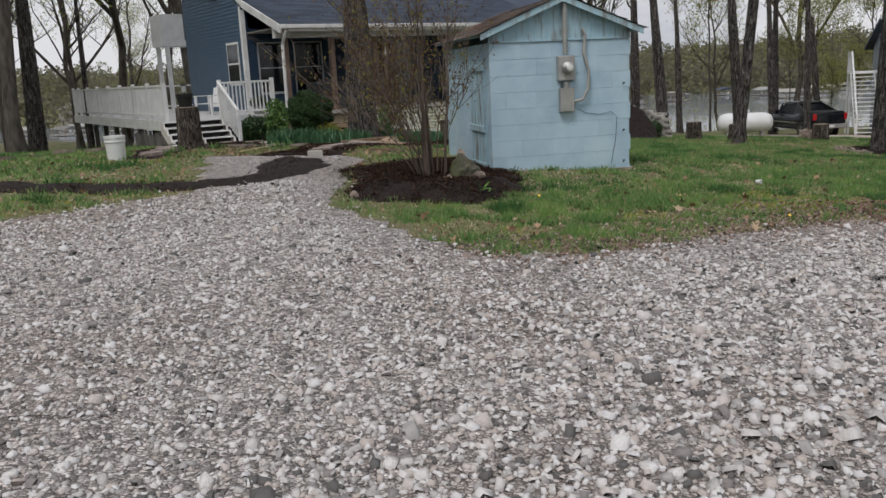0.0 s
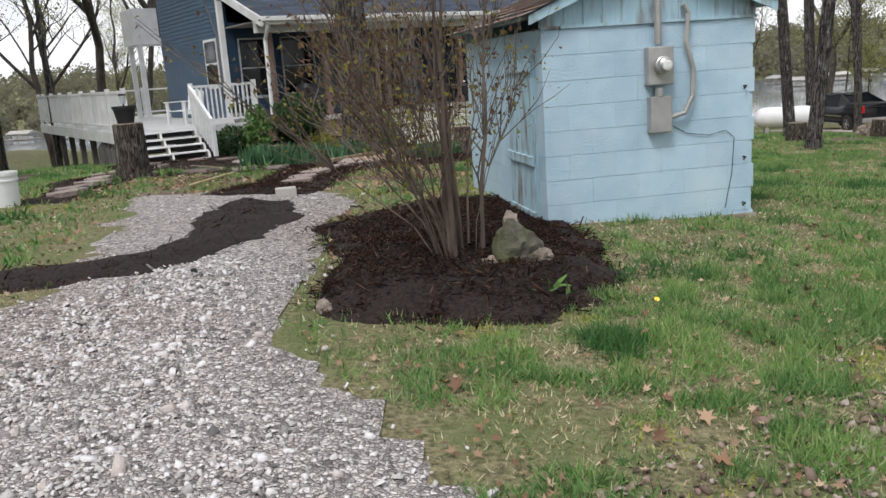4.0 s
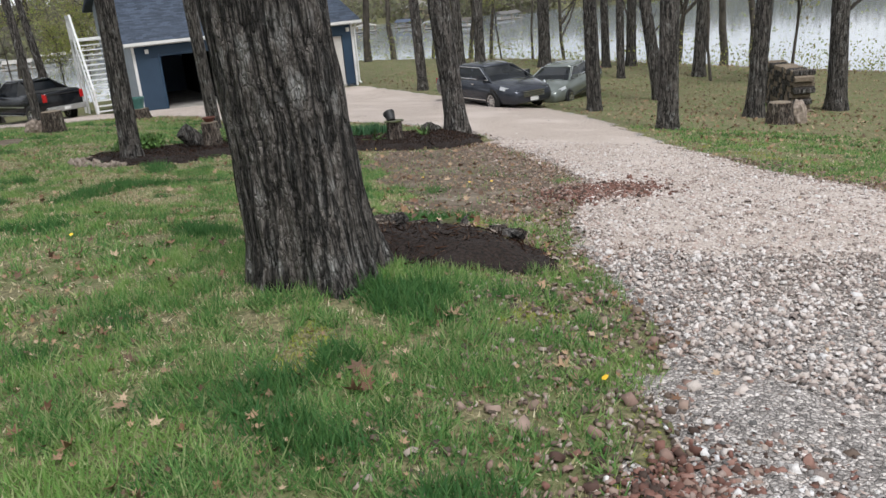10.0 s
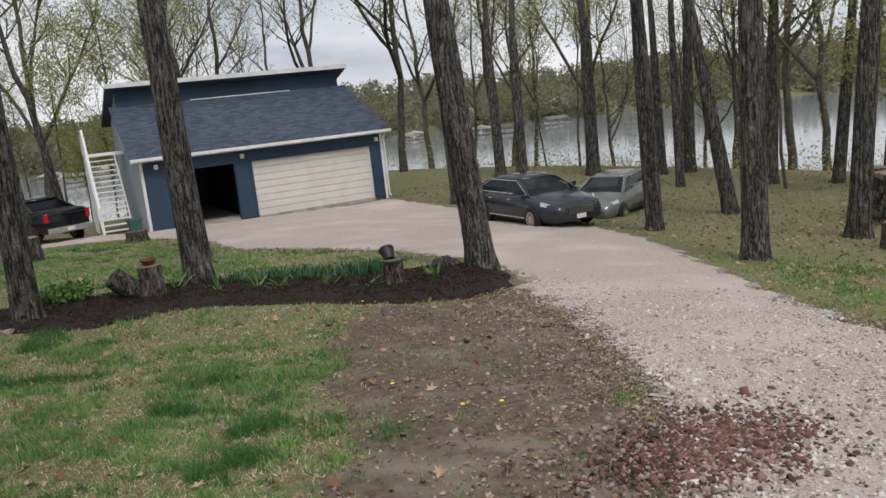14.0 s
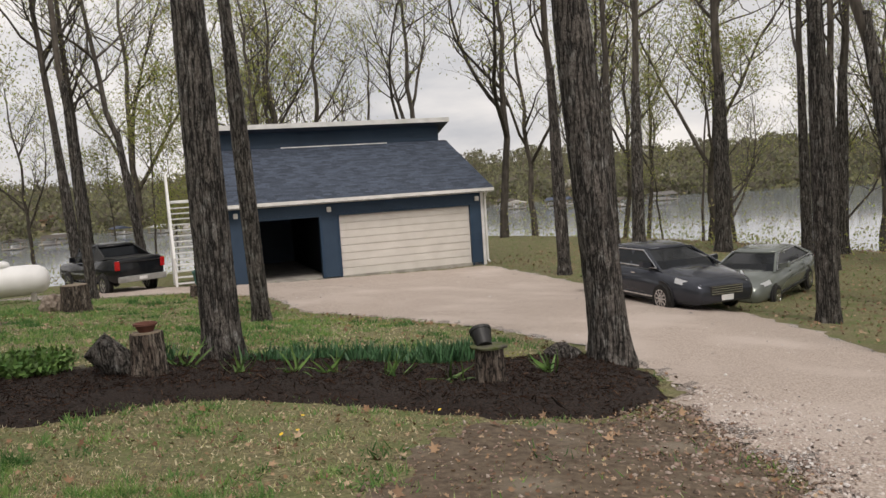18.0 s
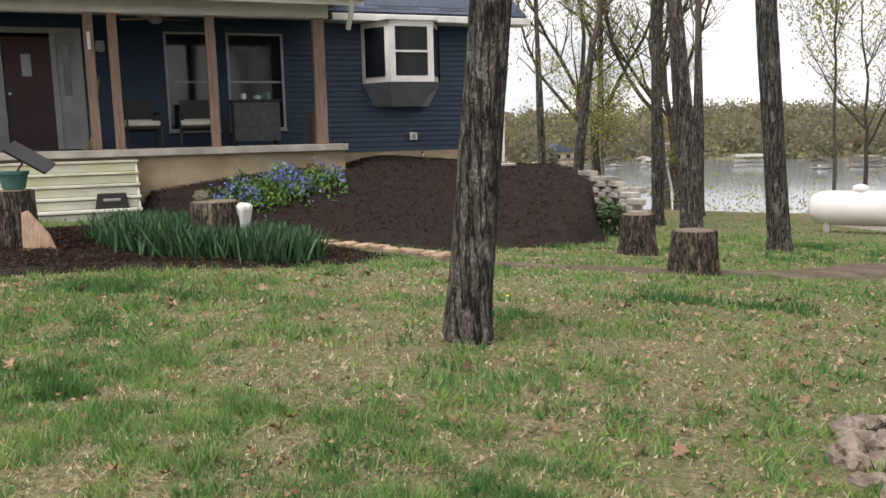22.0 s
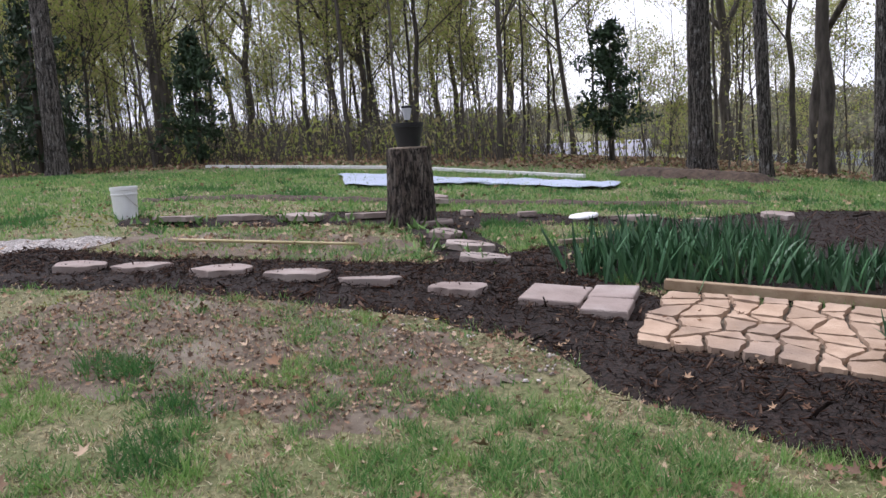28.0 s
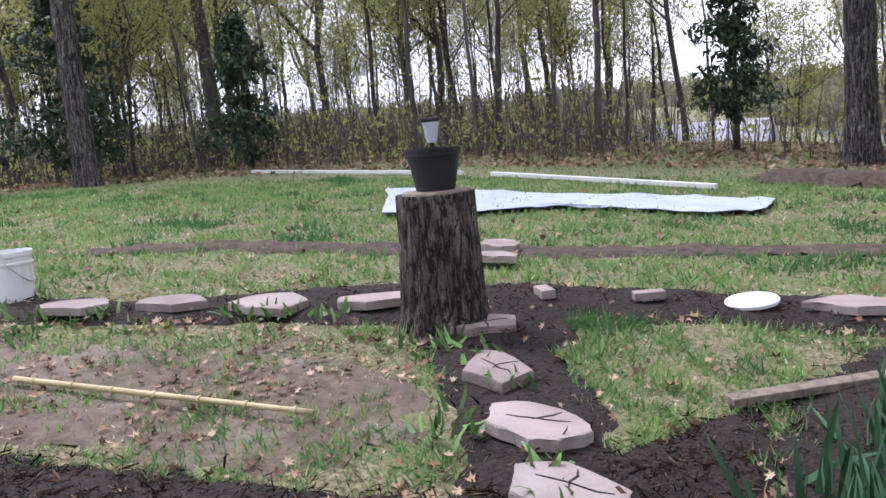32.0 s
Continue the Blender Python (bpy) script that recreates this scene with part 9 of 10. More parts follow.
part("ring", tube(bmesh.new(), [(0.41 * math.cos(a), 0.41 * math.sin(a), 0.74) for a in np.linspace(0, 6.283, 37)], 0.012, 8, False), M_STEEL, fire)
for k in range(3):
    a = 2.094 * k + 0.05
    d = Vector((math.cos(a), math.sin(a), 0))
    part("leg", tube(bmesh.new(), [d * 0.03 + Vector((0, 0, 0.345)), d * 0.15 + Vector((0, 0, 0.31)), d * 0.31 + Vector((0, 0, 0.2)), d * 0.4 + Vector((0, 0, 0.06)), d * 0.45 + Vector((0, 0, -0.07))], 0.021, 8), M_STEEL, fire)
    part("bracket", tube(bmesh.new(), [d * 0.34 + Vector((0, 0, 0.74)), d * 0.48 + Vector((0, 0, 0.74))], 0.014, 8), M_STEEL, fire)
    part("knob", lathe(bmesh.new(), [(0.01, -0.03), (0.03, -0.02), (0.035, 0), (0.03, 0.02), (0.01, 0.03)], 12), M_TANK, fire).matrix_basis = Matrix.Translation(d * 0.49 + Vector((0, 0, 0.74)))


def stake_light(x, y, h, label, white_top):
    ob = thing("garden_torch", pose(x, y, gz(x, y)), label, "garden light", "garden torches")
    part("stake", tube(bmesh.new(), [(0, 0, -0.1), (0, 0, h * 0.8)], 0.011, 8), M_BLACK, ob)
    part("lantern", lathe(bmesh.new(), [(0.02, h * 0.8), (0.06, h * 0.82), (0.07, h * 0.93), (0.085, h * 0.94), (0.04, h * 0.98), (0.01, h)], 14), M_BLACK, ob)
    if white_top:
        part("cap", lathe(bmesh.new(), [(0.035, h), (0.04, h + 0.02), (0.01, h + 0.04)], 12), M_TANK, ob)


stake_light(0.45, 24.0, 1.6, "black solar torch with a white cap", True)
stake_light(-2.85, 20.7, 1.55, "black garden torch among the irises", False)
x, y = 0.62, 23.95
yel = part("yellow_ornament", lathe(bmesh.new(), [(0.03, 0), (0.11, 0.02), (0.13, 0.1), (0.08, 0.14), (0.02, 0.13)], 12, wob=0.2, seed=3), M_YELLOW)
yel.matrix_world = pose(0.8, 23.9, gz(0.8, 23.9) + 0.62, 20, 30, 0)
tagged(yel, "bright yellow plastic flower on a wire stake", "garden ornament")
part("wire", tube(bmesh.new(), [(0, 0, -0.68), (0, 0, 0.02)], 0.005, 5), M_CAST, yel).matrix_basis = pose(0, 0, 0, -20, -30, 0)
for k, (u, v, w) in enumerate(((3.55, -1.4, 0.5), (3.75, -1.15, 0.35), (2.6, -1.75, 0.3), (3.9, -1.45, 0.3))):
    x, y = local(u, v)
    rock(x, y, w, w * 0.7, 0.1 if k < 3 else 0.22, 90 + k, M_SLAB, "flat grey stone in the porch bed", turn=k * 40)
# stacked block stones at the end of the bank
rnd = random.Random(12)
EDGE = [(17.0, 2.75), (17.45, 2.2), (17.8, 1.6), (17.95, 0.7), (18.0, -0.2), (17.6, -0.75)]
for k in range(11):
    s = k / 10 * (len(EDGE) - 1)
    i = min(int(s), len(EDGE) - 2)
    u, v = (EDGE[i][q] + (EDGE[i + 1][q] - EDGE[i][q]) * (s - i) for q in (0, 1))
    x, y = local(u, v)
    xi, yi = local(u - 0.35, v)
    top = float(mound_up(xi, yi)) + 0.06
    for lvl in range(max(2, int(top / 0.12))):
        x2, y2 = local(u + rnd.uniform(-0.03, 0.03) - 0.012 * lvl, v + (0.1 if lvl % 2 else -0.1))
        ob = part("wall_stone", boxed(-0.11, -0.19, 0, 0.11, 0.19, 0.112, bevel=0.014), M_SLAB)
        ob.matrix_world = pose(x2, y2, gz(x, y) - 0.03 + lvl * 0.116, rnd.uniform(-1.5, 1.5), rnd.uniform(-1.5, 1.5), 33 + (25 if k < 4 else 0) + rnd.uniform(-7, 7))
        tagged(ob, "pale grey block of a dry-stacked retaining edge", "stone", "stacked edge stones")
x, y = local(15.3, 0.6)
ob = part("bank_stone", boxed(-0.3, -0.1, 0, 0.3, 0.1, 0.05, bevel=0.01), M_SLAB)
ob.matrix_world = pose(x, y, gz(x, y) + float(mound_up(x, y)), 4, 0, 33)
tagged(ob, "flat pale stone set in the mulch bank", "stone")
# broken flagstones where the footpath leaves the beds
for k in range(26):
    s = rnd.uniform(0, 1)
    x, y = 4.6 + 1.8 * s + rnd.uniform(-0.28, 0.28), 26.9 + 0.5 * s + rnd.uniform(-0.28, 0.28)
    ob = part("path_stone", prism(bmesh.new(), [(0.13 * math.cos(a) * rnd.uniform(0.7, 1.2), 0.1 * math.sin(a) * rnd.uniform(0.7, 1.2)) for a in np.linspace(0, 5.3, 6)], 0, 0.045, 0.008), M_PATH)
    ob.matrix_world = pose(x, y, gz(x, y) + 0.01, rnd.uniform(-3, 3), rnd.uniform(-3, 3), rnd.uniform(0, 180))
    tagged(ob, "broken tan flagstone laid in the footpath", "stone", "footpath stones")
# white garden chair on the deck
ch = thing("garden_chair", HOUSE @ pose(0.3, 2.6, PZ + DZ, 0, 0, -60), "white slatted garden armchair on the deck", "chair")
for k in range(6):
    part("back_slat", boxed(-0.27 + k * 0.092, 0.26, 0.3, -0.27 + k * 0.092 + 0.08, 0.285, 1.0 - 0.03 * abs(k - 2.5), bevel=0.006), M_TANK, ch).matrix_basis = pose(0, 0.02, 0, -14, 0, 0)
for k in range(5):
    part("seat_slat", boxed(-0.28, -0.32 + k * 0.115, 0.34 + 0.0 * k, 0.28, -0.32 + k * 0.115 + 0.1, 0.365, bevel=0.004), M_TANK, ch)
for x in (-0.31, 0.31):
    part("arm", boxed(x - 0.05, -0.4, 0.58, x + 0.05, 0.35, 0.605, bevel=0.006), M_TANK, ch)
    part("front_leg", boxed(x - 0.03, -0.36, 0, x + 0.03, -0.3, 0.58), M_TANK, ch)
    part("back_leg", boxed(x - 0.03, 0.24, 0, x + 0.03, 0.3, 0.58), M_TANK, ch)
potb = pot(*local(1.05, 0.55), PZ, 0.2, 0.26, M_METER, "grey planter with evergreen sprigs on the porch corner")
x, y = local(1.05, 0.55)
shrub(x, y, PZ + 0.22, 0.26, 0.26, 0.14, 700, 0.06, 61, M_HEDGE, "dark evergreen sprigs in the porch planter", "planter_greenery", 0.2)

# ---- loose stuff on the ground ----
WALKED = [(0, 0), (-0.1, 4.6), (1.0, 5.6), (3.0, 6.6), (5.3, 8.1), (7.4, 9.5), (8.6, 10.5), (9.7, 12.0), (9.9, 14.0), (9.2, 16), (7.9, 17.4), (6.2, 18.1), (3.2, 18), (0, 17.6)]
BEDS = [BED_SHED, BED_STRIP, BED_ROW, BED_OAK, BED_STONES, BED_PORCH, BED_FAR, BED_MOUND, BED_TERRACE, BED_DUG, base_pts, DIRT_PATH]
FOOT = [local(*p) for p in ((-2.3, -0.1), (12.1, -0.1), (12.1, 2.2), (16.3, 2.2), (16.3, 13.4), (-2.3, 13.4))]
rng = np.random.default_rng(5)


def lookup(fn, x0=-25.0, x1=40.0, y0=-9.0, y1=51.0, step=0.1):
    """A table of a slow function of the plan, read back with smooth steps."""
    gx, gy = np.arange(x0, x1 + step, step), np.arange(y0, y1 + step, step)
    tab = fn(*np.meshgrid(gx, gy, indexing="ij")).astype(np.float32)

    def read(x, y):
        a, b = np.clip((x - x0) / step, 0, len(gx) - 1.001), np.clip((y - y0) / step, 0, len(gy) - 1.001)
        i, j = a.astype(np.int32), b.astype(np.int32)
        u, v = a - i, b - j
        return (tab[i, j] * (1 - u) + tab[i + 1, j] * u) * (1 - v) + (tab[i, j + 1] * (1 - u) + tab[i + 1, j + 1] * u) * v
    return read


def covered(x, y):
    d = inside(FOOT, x, y)
    for b in BEDS:
        d = np.maximum(d, inside(b, x, y))
    c, s = math.cos(radians(10.5)), math.sin(radians(10.5))
    a, b = (x - 0.69) * c + (y - 10.46) * s, -(x - 0.69) * s + (y - 10.46) * c
    return np.maximum(d, np.minimum(np.minimum(a, SW - a), np.minimum(b, SD - b)))


in_drive = lookup(lambda x, y: inside(DRIVE, x, y))
in_beds = lookup(covered)
in_bare = lookup(lambda x, y: np.maximum(np.maximum(inside(BARE, x, y), inside(BARE_EDGE, x, y) + 0.15), np.maximum(np.minimum(inside(DIRT_NEAR, x, y) - 0.3, -0.27), np.minimum(inside(DIRT_POLE, x, y) - 0.3, -0.32))))
off_walk = lookup(lambda x, y: along(WALKED, x, y))
land = lookup(ground_z)


def open_lawn(x, y, drive_gap=0.12):
    return (in_drive(x, y) < -drive_gap) & (in_beds(x, y) < 0.02)


def sample(n, x0, x1, y0, y1):
    return rng.uniform(x0, x1, n), rng.uniform(y0, y1, n)


def cloud(x, y, size, seed, octaves=3):
    """Smooth random patches in 0..1, finer with each octave."""
    g = np.random.default_rng(seed)
    out, amp, tot = 0.0, 1.0, 0.0
    for _ in range(octaves):
        t = g.uniform(0, 1, (64, 64))
        a, b = x / size, y / size
        i, j = np.floor(a).astype(int), np.floor(b).astype(int)
        u, v = a - i, b - j
        u, v = u * u * (3 - 2 * u), v * v * (3 - 2 * v)
        out = out + amp * ((t[i % 64, j % 64] * (1 - u) + t[(i + 1) % 64, j % 64] * u) * (1 - v) + (t[i % 64, (j + 1) % 64] * (1 - u) + t[(i + 1) % 64, (j + 1) % 64] * u) * v)
        tot += amp
        amp, size = amp * 0.55, size * 0.47
    return out / tot


GRASS_V = [(-0.5, 0, 0), (0.5, 0, 0), (0.1, 0.45, 1.0)]
GRASS_F = [(0, 1, 2)]


def turf(name, x, y, h, w, lean, material, label, up=0.0):
    n = len(x)
    hh = h * rng.uniform(0.45, 1.4, n)
    R = turns(rng, n, lean) * np.stack([w * rng.uniform(0.7, 1.4, n), hh, hh], 1)[:, None, :]
    return soup(name, GRASS_V, GRASS_F, np.concatenate([R, np.stack([x, y, land(x, y) - 0.006 + up], 1)[:, :, None]], 2), material, label, "grass")


def lawn(n, x0, x1, y0, y1, d0, d1, w, k):
    """A belt of lawn between two distances from the line walked: fresh blades, dry thatch and dark tufts in patches."""
    x, y = sample(n, x0, x1, y0, y1)
    d = off_walk(x, y)
    ok = (d >= d0) & (d < d1)
    x, y = x[ok], y[ok]
    ok = open_lawn(x, y, -0.05)
    x, y = x[ok], y[ok]
    rim = -in_drive(x, y)
    edge = np.clip((rim + 0.3 + 0.9 * (cloud(x, y, 0.5, 24) - 0.5)) / 1.0, 0.03, 1)
    bare = in_bare(x, y) + 1.1 * (cloud(x, y, 0.5, 4) - 0.5)
    lush = cloud(x, y, 1.7, 1)
    mid = cloud(x, y, 0.5, 21, 2)
    fine = cloud(x, y, 0.15, 22, 2)
    tuft = cloud(x, y, 0.62, 2, 2) + 0.12 * ease(1.9, 0.9, np.hypot(x - 6.3, y - 9.7))
    here = 0.12 * ease(13, 9, y) * ease(3, 6, x) - 0.06 * ease(1.6, 0.6, np.hypot(x + 3.4, 0.6 * (y - 14.6))) - 0.06 * ease(4, 8, x) * ease(10, 14, y) - 0.3 * ease(5, 8, x) * ease(14, 17, y) * ease(24, 19, y) - 0.2 * np.clip(1 - rim / 1.3, 0, 1) + 0.08 + 0.2 * ease(-5.5, -7, x) + 0.14 * ease(18.3, 20.3, y) * ease(8, 5, x) - 0.12 * ease(2.0, 0.8, np.hypot(x + 0.4, 0.7 * (y - 15.8))) + 0.3 * ease(2.4, 1.2, np.hypot(x - 6.3, y - 9.7))
    tiny = cloud(x, y, 0.075, 26, 1)
    q = 0.9 * (lush - 0.5) + 1.3 * (mid - 0.5) + 1.3 * (fine - 0.5) + 0.5 * (tiny - 0.5) + here
    keep = np.clip(0.85 + 0.7 * q, 0.5, 1) * edge * (1 - 0.93 * ease(-0.45, 0.3, bare)) * np.clip(0.55 + 2.2 * (0.6 * fine + 0.4 * tiny - 0.36), 0.3, 1)
    ok = rng.uniform(0, 1, len(x)) < keep
    x, y, q, tuft, fine, rim, mid = (a[ok] for a in (x, y, q, tuft, fine, rim, mid))
    r = rng.uniform(0, 1, len(x))
    moss = (cloud(x, y, 0.6, 9) > 0.6) & (rim < 1.6) & (r < 0.9)
    dark = ~moss & (tuft + 0.25 * (mid - 0.5) > 0.685) & (r < 0.25 + 3.5 * (tuft - 0.64)) & (rim > 0.35)
    dry = ~dark & ~moss & (r > np.clip(0.52 + 1.5 * q, 0.12, 0.95))
    fresh = ~dark & ~dry & ~moss
    tall = 0.55 + 1.0 * fine + 0.7 * np.clip(q, -0.3, 0.5)
    deep = np.clip((tuft - 0.66) / 0.14, 0.35, 1.0)
    bright = fresh & (cloud(x, y, 0.3, 25, 3) > 0.56)
    fresh = fresh & ~bright
    turf("lawn_grass", x[fresh], y[fresh], 0.05 * tall[fresh], w, 0.6, M_GRASS, "short uneven green lawn grass")
    turf("lawn_grass", x[bright], y[bright], 0.046 * tall[bright], w, 0.6, M_LIME, "patches of fresh yellow-green lawn grass")
    turf("dry_grass", x[dry], y[dry], 0.033, w * 1.3, 1.1, M_STRAW, "dry straw-coloured thatch in the lawn")
    turf("dark_grass", x[dark], y[dark], 0.1 * deep[dark], w * 1.1, 0.55, M_TUFT, "longer dark green tufts in the lawn")
    turf("moss", x[moss], y[moss], 0.022, w * 1.6, 0.7, M_MOSS, "yellow-green moss at the lawn's edge")


lawn(3300000, -5.5, 13, 4.5, 21.5, 0, 2.6, 0.0075, 0)
lawn(1500000, -8, 16.5, 3.5, 25, 2.6, 5.5, 0.012, 1)
lawn(1150000, -14, 21, 2, 36, 5.5, 60, 0.019, 2)

# gravel
SHARD_V = [(0.9, 0.5, 0.5), (-0.7, 0.8, 0.4), (-0.9, -0.5, 0.6), (0.6, -0.9, 0.35), (1.0, 0.3, -0.5), (-0.6, 0.9, -0.5), (-1.0, -0.6, -0.4), (0.7, -0.8, -0.6)]
SHARD_F = [(0, 1, 2), (0, 2, 3), (0, 4, 5), (0, 5, 1), (1, 5, 6), (1, 6, 2), (2, 6, 7), (2, 7, 3), (3, 7, 4), (3, 4, 0)]


def pebbles(name, x, y, size, material, label, category="gravel", up=0.018, v=SHARD_V, f=SHARD_F, flat=0.8):
    n = len(x)
    s = size * np.exp(rng.normal(0, 0.38, n))
    R = turns(rng, n, 0.5) * np.stack([s, s * rng.uniform(0.6, 1.0, n), s * flat * rng.uniform(0.6, 1.1, n)], 1)[:, None, :]
    return soup(name, v, f, np.concatenate([R, np.stack([x, y, ground_z(x, y) + up + s * 0.25], 1)[:, :, None]], 2), material, label, category)


x, y = sample(150000, -8, 31, 5.0, 40)
sd = in_drive(x, y) + 0.22 * wave(x, y, 0.5, 0.9)
near = off_walk(x, y)
keep = np.where(near < 4.2, 0.3, np.where(near < 8, 0.2, 0.06))
ok = (sd > rng.exponential(0.08, len(x)) * -1.0) & (rng.uniform(0, 1, len(x)) < keep * 1.1)
ok &= rng.uniform(0, 1, len(x)) < np.clip(sd / 0.45, 0.06, 1)
ok &= ~((inside(BED_STRIP, x, y) > 0.05) | (inside(BED_SHED, x, y) > 0.0))
x, y = x[ok], y[ok]
pebbles("gravel", x, y, 0.0125, M_PEBBLE, "loose angular pale limestone gravel")
x, y = sample(140000, -5.4, 6.4, 1.2, 9.5)
sd = in_drive(x, y) + 0.15 * wave(x, y, 0.5, 0.9)
dens = np.clip(1.05 - 0.05 * (y - 4.0), 0.4, 1.0) * (0.7 + 0.5 * cloud(x, y, 0.9, 7))
ok = (sd > rng.exponential(0.06, len(x)) * -1.0) & (rng.uniform(0, 1, len(x)) < np.clip(sd / 0.8, 0.05, 1)) & (inside(BED_STRIP, x, y) < 0.04) & (rng.uniform(0, 1, len(x)) < dens)
x, y = x[ok], y[ok]
pebbles("gravel", x, y, 0.0095 + 0.0045 * ease(-1.5, 1.5, x - 0.5 * (y - 3)) * ease(6.5, 3.5, y), M_PEBBLE, "dense loose limestone gravel on the drive")
x, y = sample(60000, 4, 15, 5.5, 15)
sd = in_drive(x, y) + 0.2 * (cloud(x, y, 0.6, 8) - 0.5)
ok = (sd > -0.12) & (sd < 2.6) & (rng.uniform(0, 1, len(x)) < np.clip(sd / 0.5, 0.08, 0.95))
pebbles("gravel", x[ok], y[ok], 0.01, M_PINKPEBBLE, "pinkish scattered gravel along the drive edge", up=0.01)
x, y = sample(115000, 7.0, 17, 6.5, 17)
sd = in_drive(x, y)
ok = (sd > 0.1) & (rng.uniform(0, 1, len(x)) < np.clip(1.15 - (x - 8.5) / 9, 0.08, 1) * (0.45 + cloud(x, y, 0.9, 15)))
pebbles("gravel", x[ok], y[ok], 0.0095, M_PINKPEBBLE, "gravel thinning out onto the packed drive", up=0.03)
# brown dirty stones between grass and drive
x, y = sample(190000, -0.3, 16, 5.0, 17.5)
sd = in_drive(x, y) + 0.5 * (cloud(x, y, 0.7, 14) - 0.5)
ok = (sd > -1.0) & (sd < 0.7) & (in_beds(x, y) < 0) & (rng.uniform(0, 1, len(x)) < 0.95 - 0.85 * np.abs(sd)) & (y < 0.96 * x + 5.8)
pebbles("brown_gravel", x[ok], y[ok], 0.0105, M_BROWNPEBBLE, "dirty brown gravel and grit at the drive's edge", up=0.008)
x, y = sample(9000, 8.5, 16, 10.5, 17.5)
ok = in_bare(x, y) > -0.1
pebbles("brown_gravel", x[ok], y[ok], 0.009, M_BROWNPEBBLE, "grit on the bare soil", up=0.01)
# reddish stones near the oak
for k, (cx_, cy_, r_, n_) in enumerate(((5.15, 7.8, 0.9, 9500), (5.75, 8.25, 0.5, 2200), (11.3, 11.5, 0.8, 5500))):
    a, q = rng.uniform(0, 6.283, n_), r_ * np.abs(rng.normal(0, 0.55, n_))
    px_, py_ = cx_ + q * np.cos(a) * 1.2, cy_ + q * np.sin(a) * 0.6
    pebbles("red_gravel", px_, py_, 0.0115, M_REDPEBBLE, "patch of reddish crushed stone by the drive", up=0.032 if k == 2 else 0.014)

# mulch chips
CHIP_V = [(1, 0.1, 0.0), (-1, 0.2, 0.05), (-0.8, -0.25, 0.1), (0.9, -0.15, 0.3)]
CHIP_F = [(0, 1, 3), (1, 2, 3), (0, 3, 2), (0, 2, 1)]
for bed, n_, up in ((BED_SHED, 16000, shed_mulch), (BED_STRIP, 2500, 0.055), (BED_ROW, 22000, 0.085), (BED_OAK, 2200, 0.13), (BED_STONES, 150000, 0.05), (BED_PORCH, 12000, 0.05), (BED_FAR, 6000, 0.04), (BED_MOUND, 30000, mound_up), (BED_TERRACE, 7000, terrace_up)):
    xs = [p[0] for p in bed]
    ys = [p[1] for p in bed]
    x, y = sample(n_ * 2, min(xs) - 0.2, max(xs) + 0.2, min(ys) - 0.2, max(ys) + 0.2)
    sd = inside(bed, x, y)
    ok = sd > rng.exponential(0.05, len(x)) * -1.0
    x, y, sd = x[ok], y[ok], sd[ok]
    h = (up(x, y) if callable(up) else up) * ease(0, 0.3, sd) + 0.012 * (sd < 0.1)
    n = len(x)
    s = 0.018 * np.exp(rng.normal(0, 0.45, n))
    R = turns(rng, n, 0.6) * np.stack([s, s * 0.55, s * 0.6], 1)[:, None, :]
    soup("mulch_chips", CHIP_V, CHIP_F, np.concatenate([R, np.stack([x, y, land(x, y) + h + 0.018], 1)[:, :, None]], 2), M_CHIP, "shredded dark wood mulch chips", "mulch")

# fallen leaves
LEAF_V = [(0, 0, 0), *[(r * math.sin(a), r * math.cos(a) * 1.15, z) for a, r, z in zip(np.linspace(0, 5.76, 12), (0.6, 0.26, 0.5, 0.22, 0.46, 0.2, 0.42, 0.2, 0.44, 0.22, 0.5, 0.26), (0.1, 0.04, 0.2, 0.05, 0.24, 0.06, 0.05, 0.03, 0.2, 0.02, 0.26, 0.04))]]
LEAF_F = [(0, k, k % 12 + 1) for k in range(1, 13)]


def leaves(n_, x0, x1, y0, y1, size, keepers, label, up=0.02):
    x, y = sample(n_, x0, x1, y0, y1)
    ok = keepers(x, y)
    x, y = x[ok], y[ok]
    n = len(x)
    s = size * rng.uniform(0.6, 1.35, n)
    R = turns(rng, n, 0.45) * np.stack([s, s, s * rng.uniform(0.3, 1.8, n)], 1)[:, None, :]
    return soup("fallen_leaves", LEAF_V, LEAF_F, np.concatenate([R, np.stack([x, y, ground_z(x, y) + up], 1)[:, :, None]], 2), M_DEADLEAF, label, "leaves")


leaves(7500, -12, 20, 5, 33, 0.075, lambda a, b: open_lawn(a, b, 0.0) & (cloud(a, b, 1.2, 11) > 0.42) & (rng.uniform(0, 1, len(a)) < 0.7), "curled dead oak leaves scattered on the lawn", 0.03)
leaves(24000, -6, 16, 5, 24, 0.034, lambda a, b: open_lawn(a, b, 0.0) & (cloud(a, b, 0.8, 12) > 0.4), "small broken leaf litter in the grass", 0.025)
leaves(2200, 6.5, 18, 8, 17.5, 0.05, lambda a, b: np.abs(inside(DRIVE, a, b)) < rng.exponential(0.35, len(a)), "leaf litter along the drive edge")
leaves(2600, 8.5, 16, 10.5, 17.5, 0.03, lambda a, b: in_bare(a, b) > -0.3, "leaf crumbs on the bare soil", 0.016)
leaves(2600, -2.5, 3.0, 14, 22.5, 0.032, lambda a, b: (in_beds(a, b) < 0) & (in_beds(a, b) > -0.75) & (cloud(a, b, 0.6, 16) > 0.42), "leaf litter along the mulch edge", 0.02)
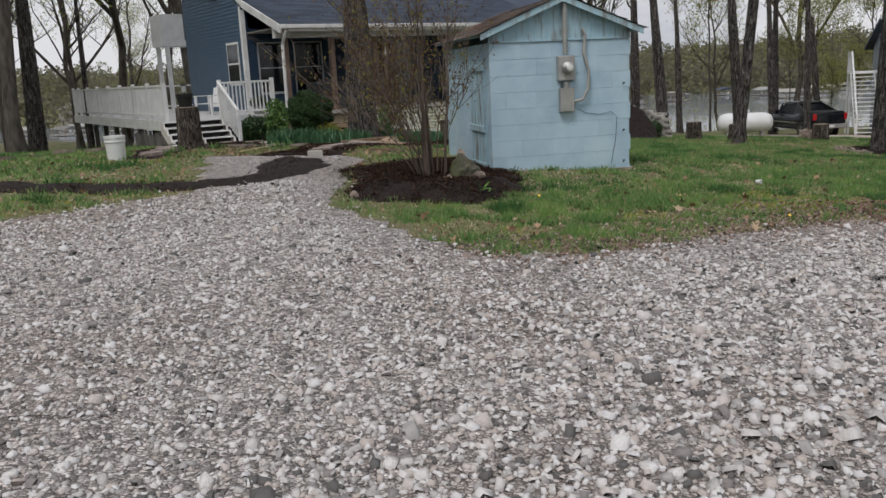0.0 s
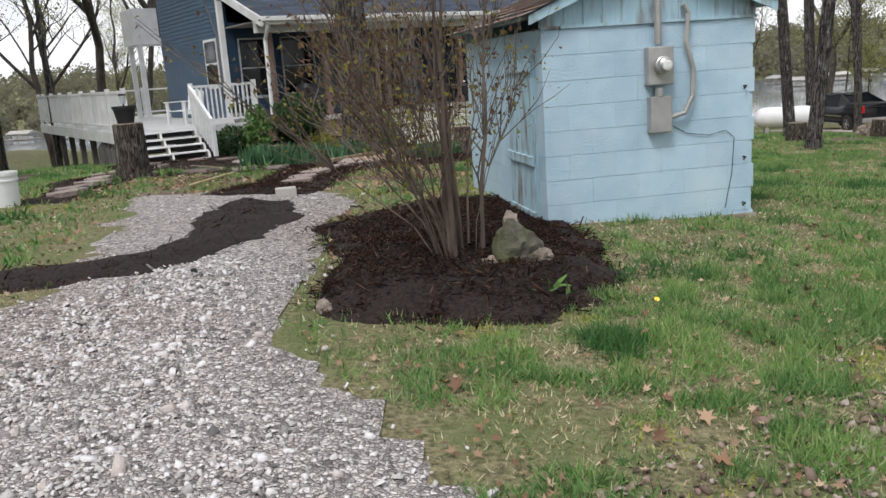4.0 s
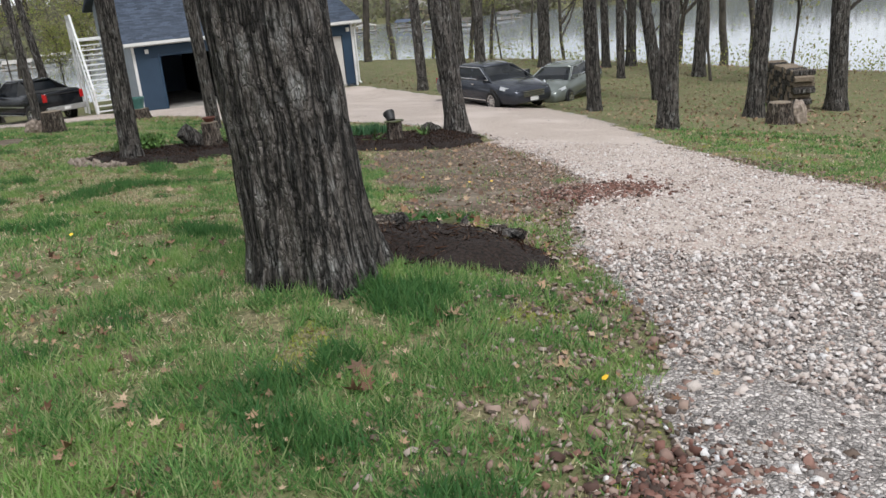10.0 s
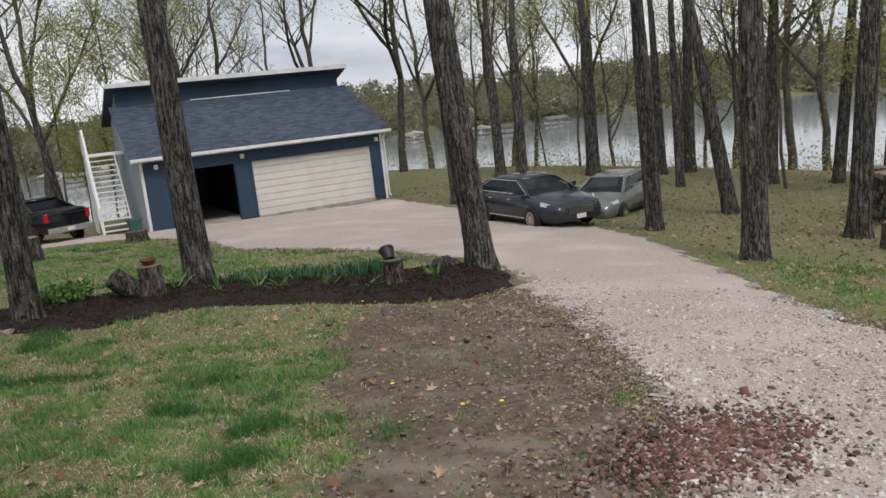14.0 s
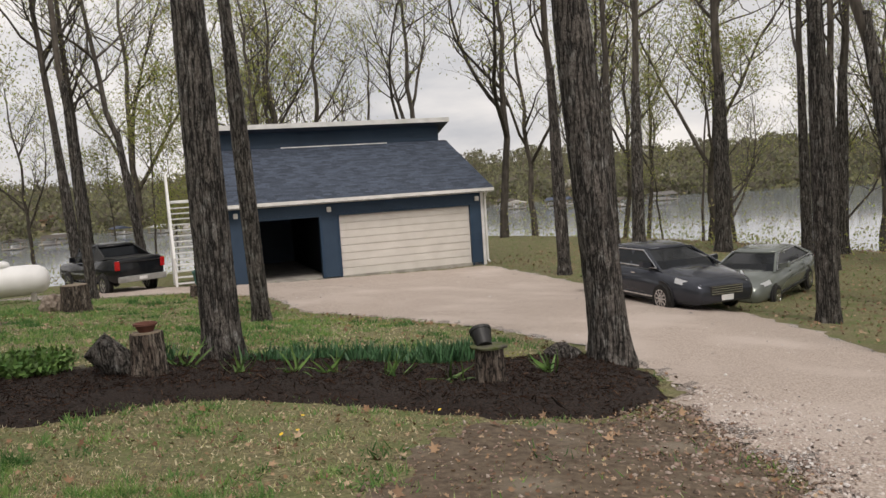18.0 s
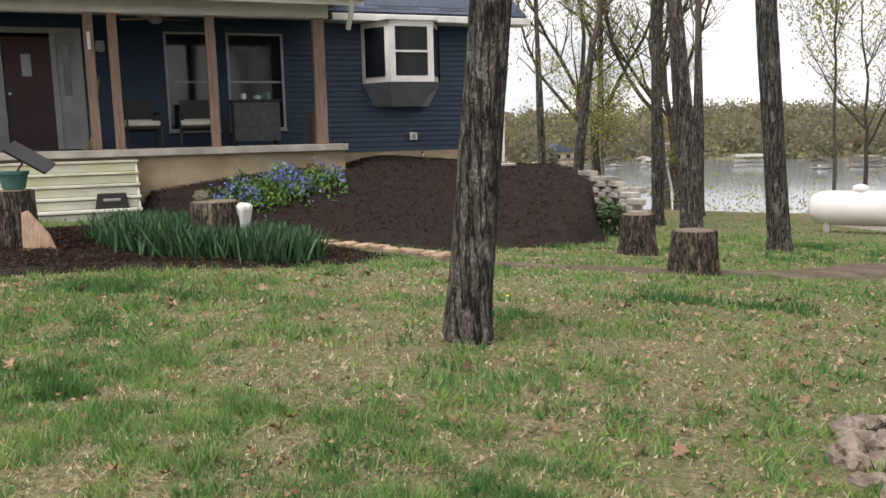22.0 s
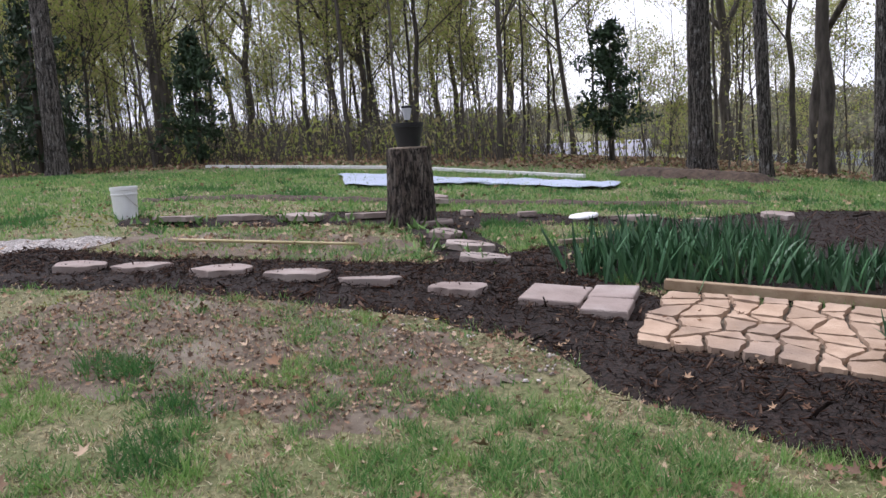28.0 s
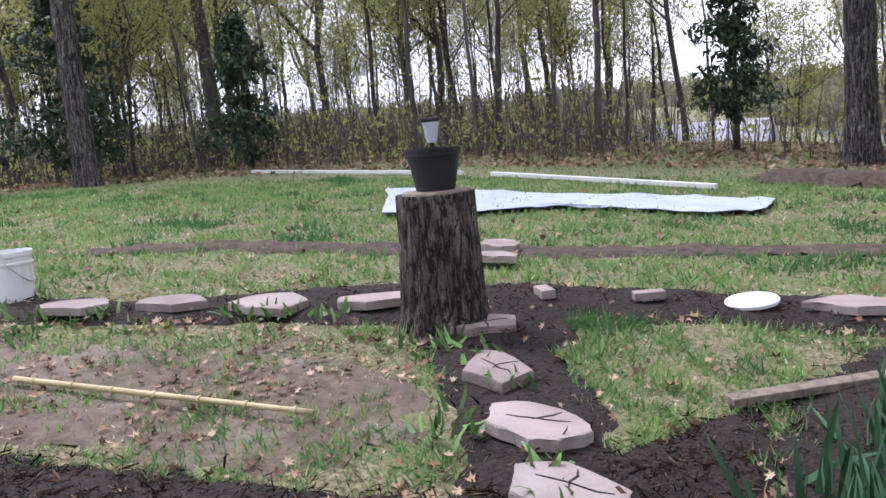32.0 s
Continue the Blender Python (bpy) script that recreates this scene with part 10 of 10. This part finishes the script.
leaves(1100, -4.6, -2.6, 13, 16.6, 0.05, lambda a, b: (in_beds(a, b) < 0) & (cloud(a, b, 0.5, 17) > 0.45), "dead leaves in the grass by the pole", 0.025)
leaves(12000, -2.2, 0.6, 14, 19, 0.024, lambda a, b: (np.maximum(inside(BARE_EDGE, a, b), inside(DIRT_NEAR, a, b) - 0.2) > -0.35 * cloud(a, b, 0.4, 31)) & (in_beds(a, b) < 0.06), "leaf crumbs on the bare earth", 0.02)
x, y = sample(9000, -2.2, 0.8, 14, 19.5)
ok = (inside(BARE_EDGE, x, y) > -0.3 * cloud(x, y, 0.4, 32)) & (in_beds(x, y) < 0.02) & (rng.uniform(0, 1, len(x)) < 0.4)
pebbles("brown_gravel", x[ok], y[ok], 0.008, M_PINKPEBBLE, "pale grit in the bare earth beside the mulch", up=0.006)
leaves(1500, -5.5, 0.5, 12.5, 19, 0.04, lambda a, b: rng.uniform(0, 1, len(a)) < 0.3, "dead leaves among the stepping stones", 0.06)
leaves(9000, -26, -15, -8, 24, 0.12, lambda a, b: a < -16.6 + 0.12 * np.abs(b - 12), "drift of dead leaves at the wood's edge", 0.03)
leaves(17000, 18, 44, 6, 36, 0.075, lambda a, b: (in_drive(a, b) < -0.2) & (rng.uniform(0, 1, len(a)) < 0.8), "leaf litter under the trees beyond the drive", 0.02)
leaves(110, 6.8, 8.7, 10.9, 12.0, 0.065, lambda a, b: rng.uniform(0, 1, len(a)) < 0.8, "dry leaves heaped by the mulch", 0.12)
# grass beyond the drive and round the far lawn, coarser
x, y = sample(150000, -22, 38, -2, 49)
d = off_walk(x, y)
ok = (d > 5.5) & ((x > 20) | (x < -13) | (y < 3) | (y > 35)) & open_lawn(x, y) & (rng.uniform(0, 1, len(x)) < np.where(x > 19, 0.22, 1.0))
turf("far_lawn_grass", x[ok], y[ok], 0.06, 0.03, 0.55, M_GRASS, "green grass of the outer lawn")
# a few dandelions and the white litter on the grass
cup = part("paper_cup", lathe(bmesh.new(), [(0.018, 0), (0.027, 0.06), (0.029, 0.06), (0.02, 0.0)], 16), M_TANK)
cup.matrix_world = pose(3.62, 9.3, gz(3.62, 9.3) + 0.05, 90, 0, 40)
tagged(cup, "crushed white paper cup lying on the grass", "cup")
DAND_V = [(0, 0, 0.012), *[(math.cos(a), math.sin(a), 0) for a in np.linspace(0, 5.24, 6)]]
DAND_F = [(0, k, k % 6 + 1) for k in range(1, 7)]
x, y = sample(60, -3, 14, 6, 24)
ok = open_lawn(x, y)
x, y = x[ok], y[ok]
n = len(x)
R = turns(rng, n, 0.25) * np.full((n, 1, 3), 0.017)
soup("dandelions", DAND_V, DAND_F, np.concatenate([R, np.stack([x, y, ground_z(x, y) + 0.05], 1)[:, :, None]], 2), M_YELLOW, "small yellow dandelion heads in the grass", "flowers")
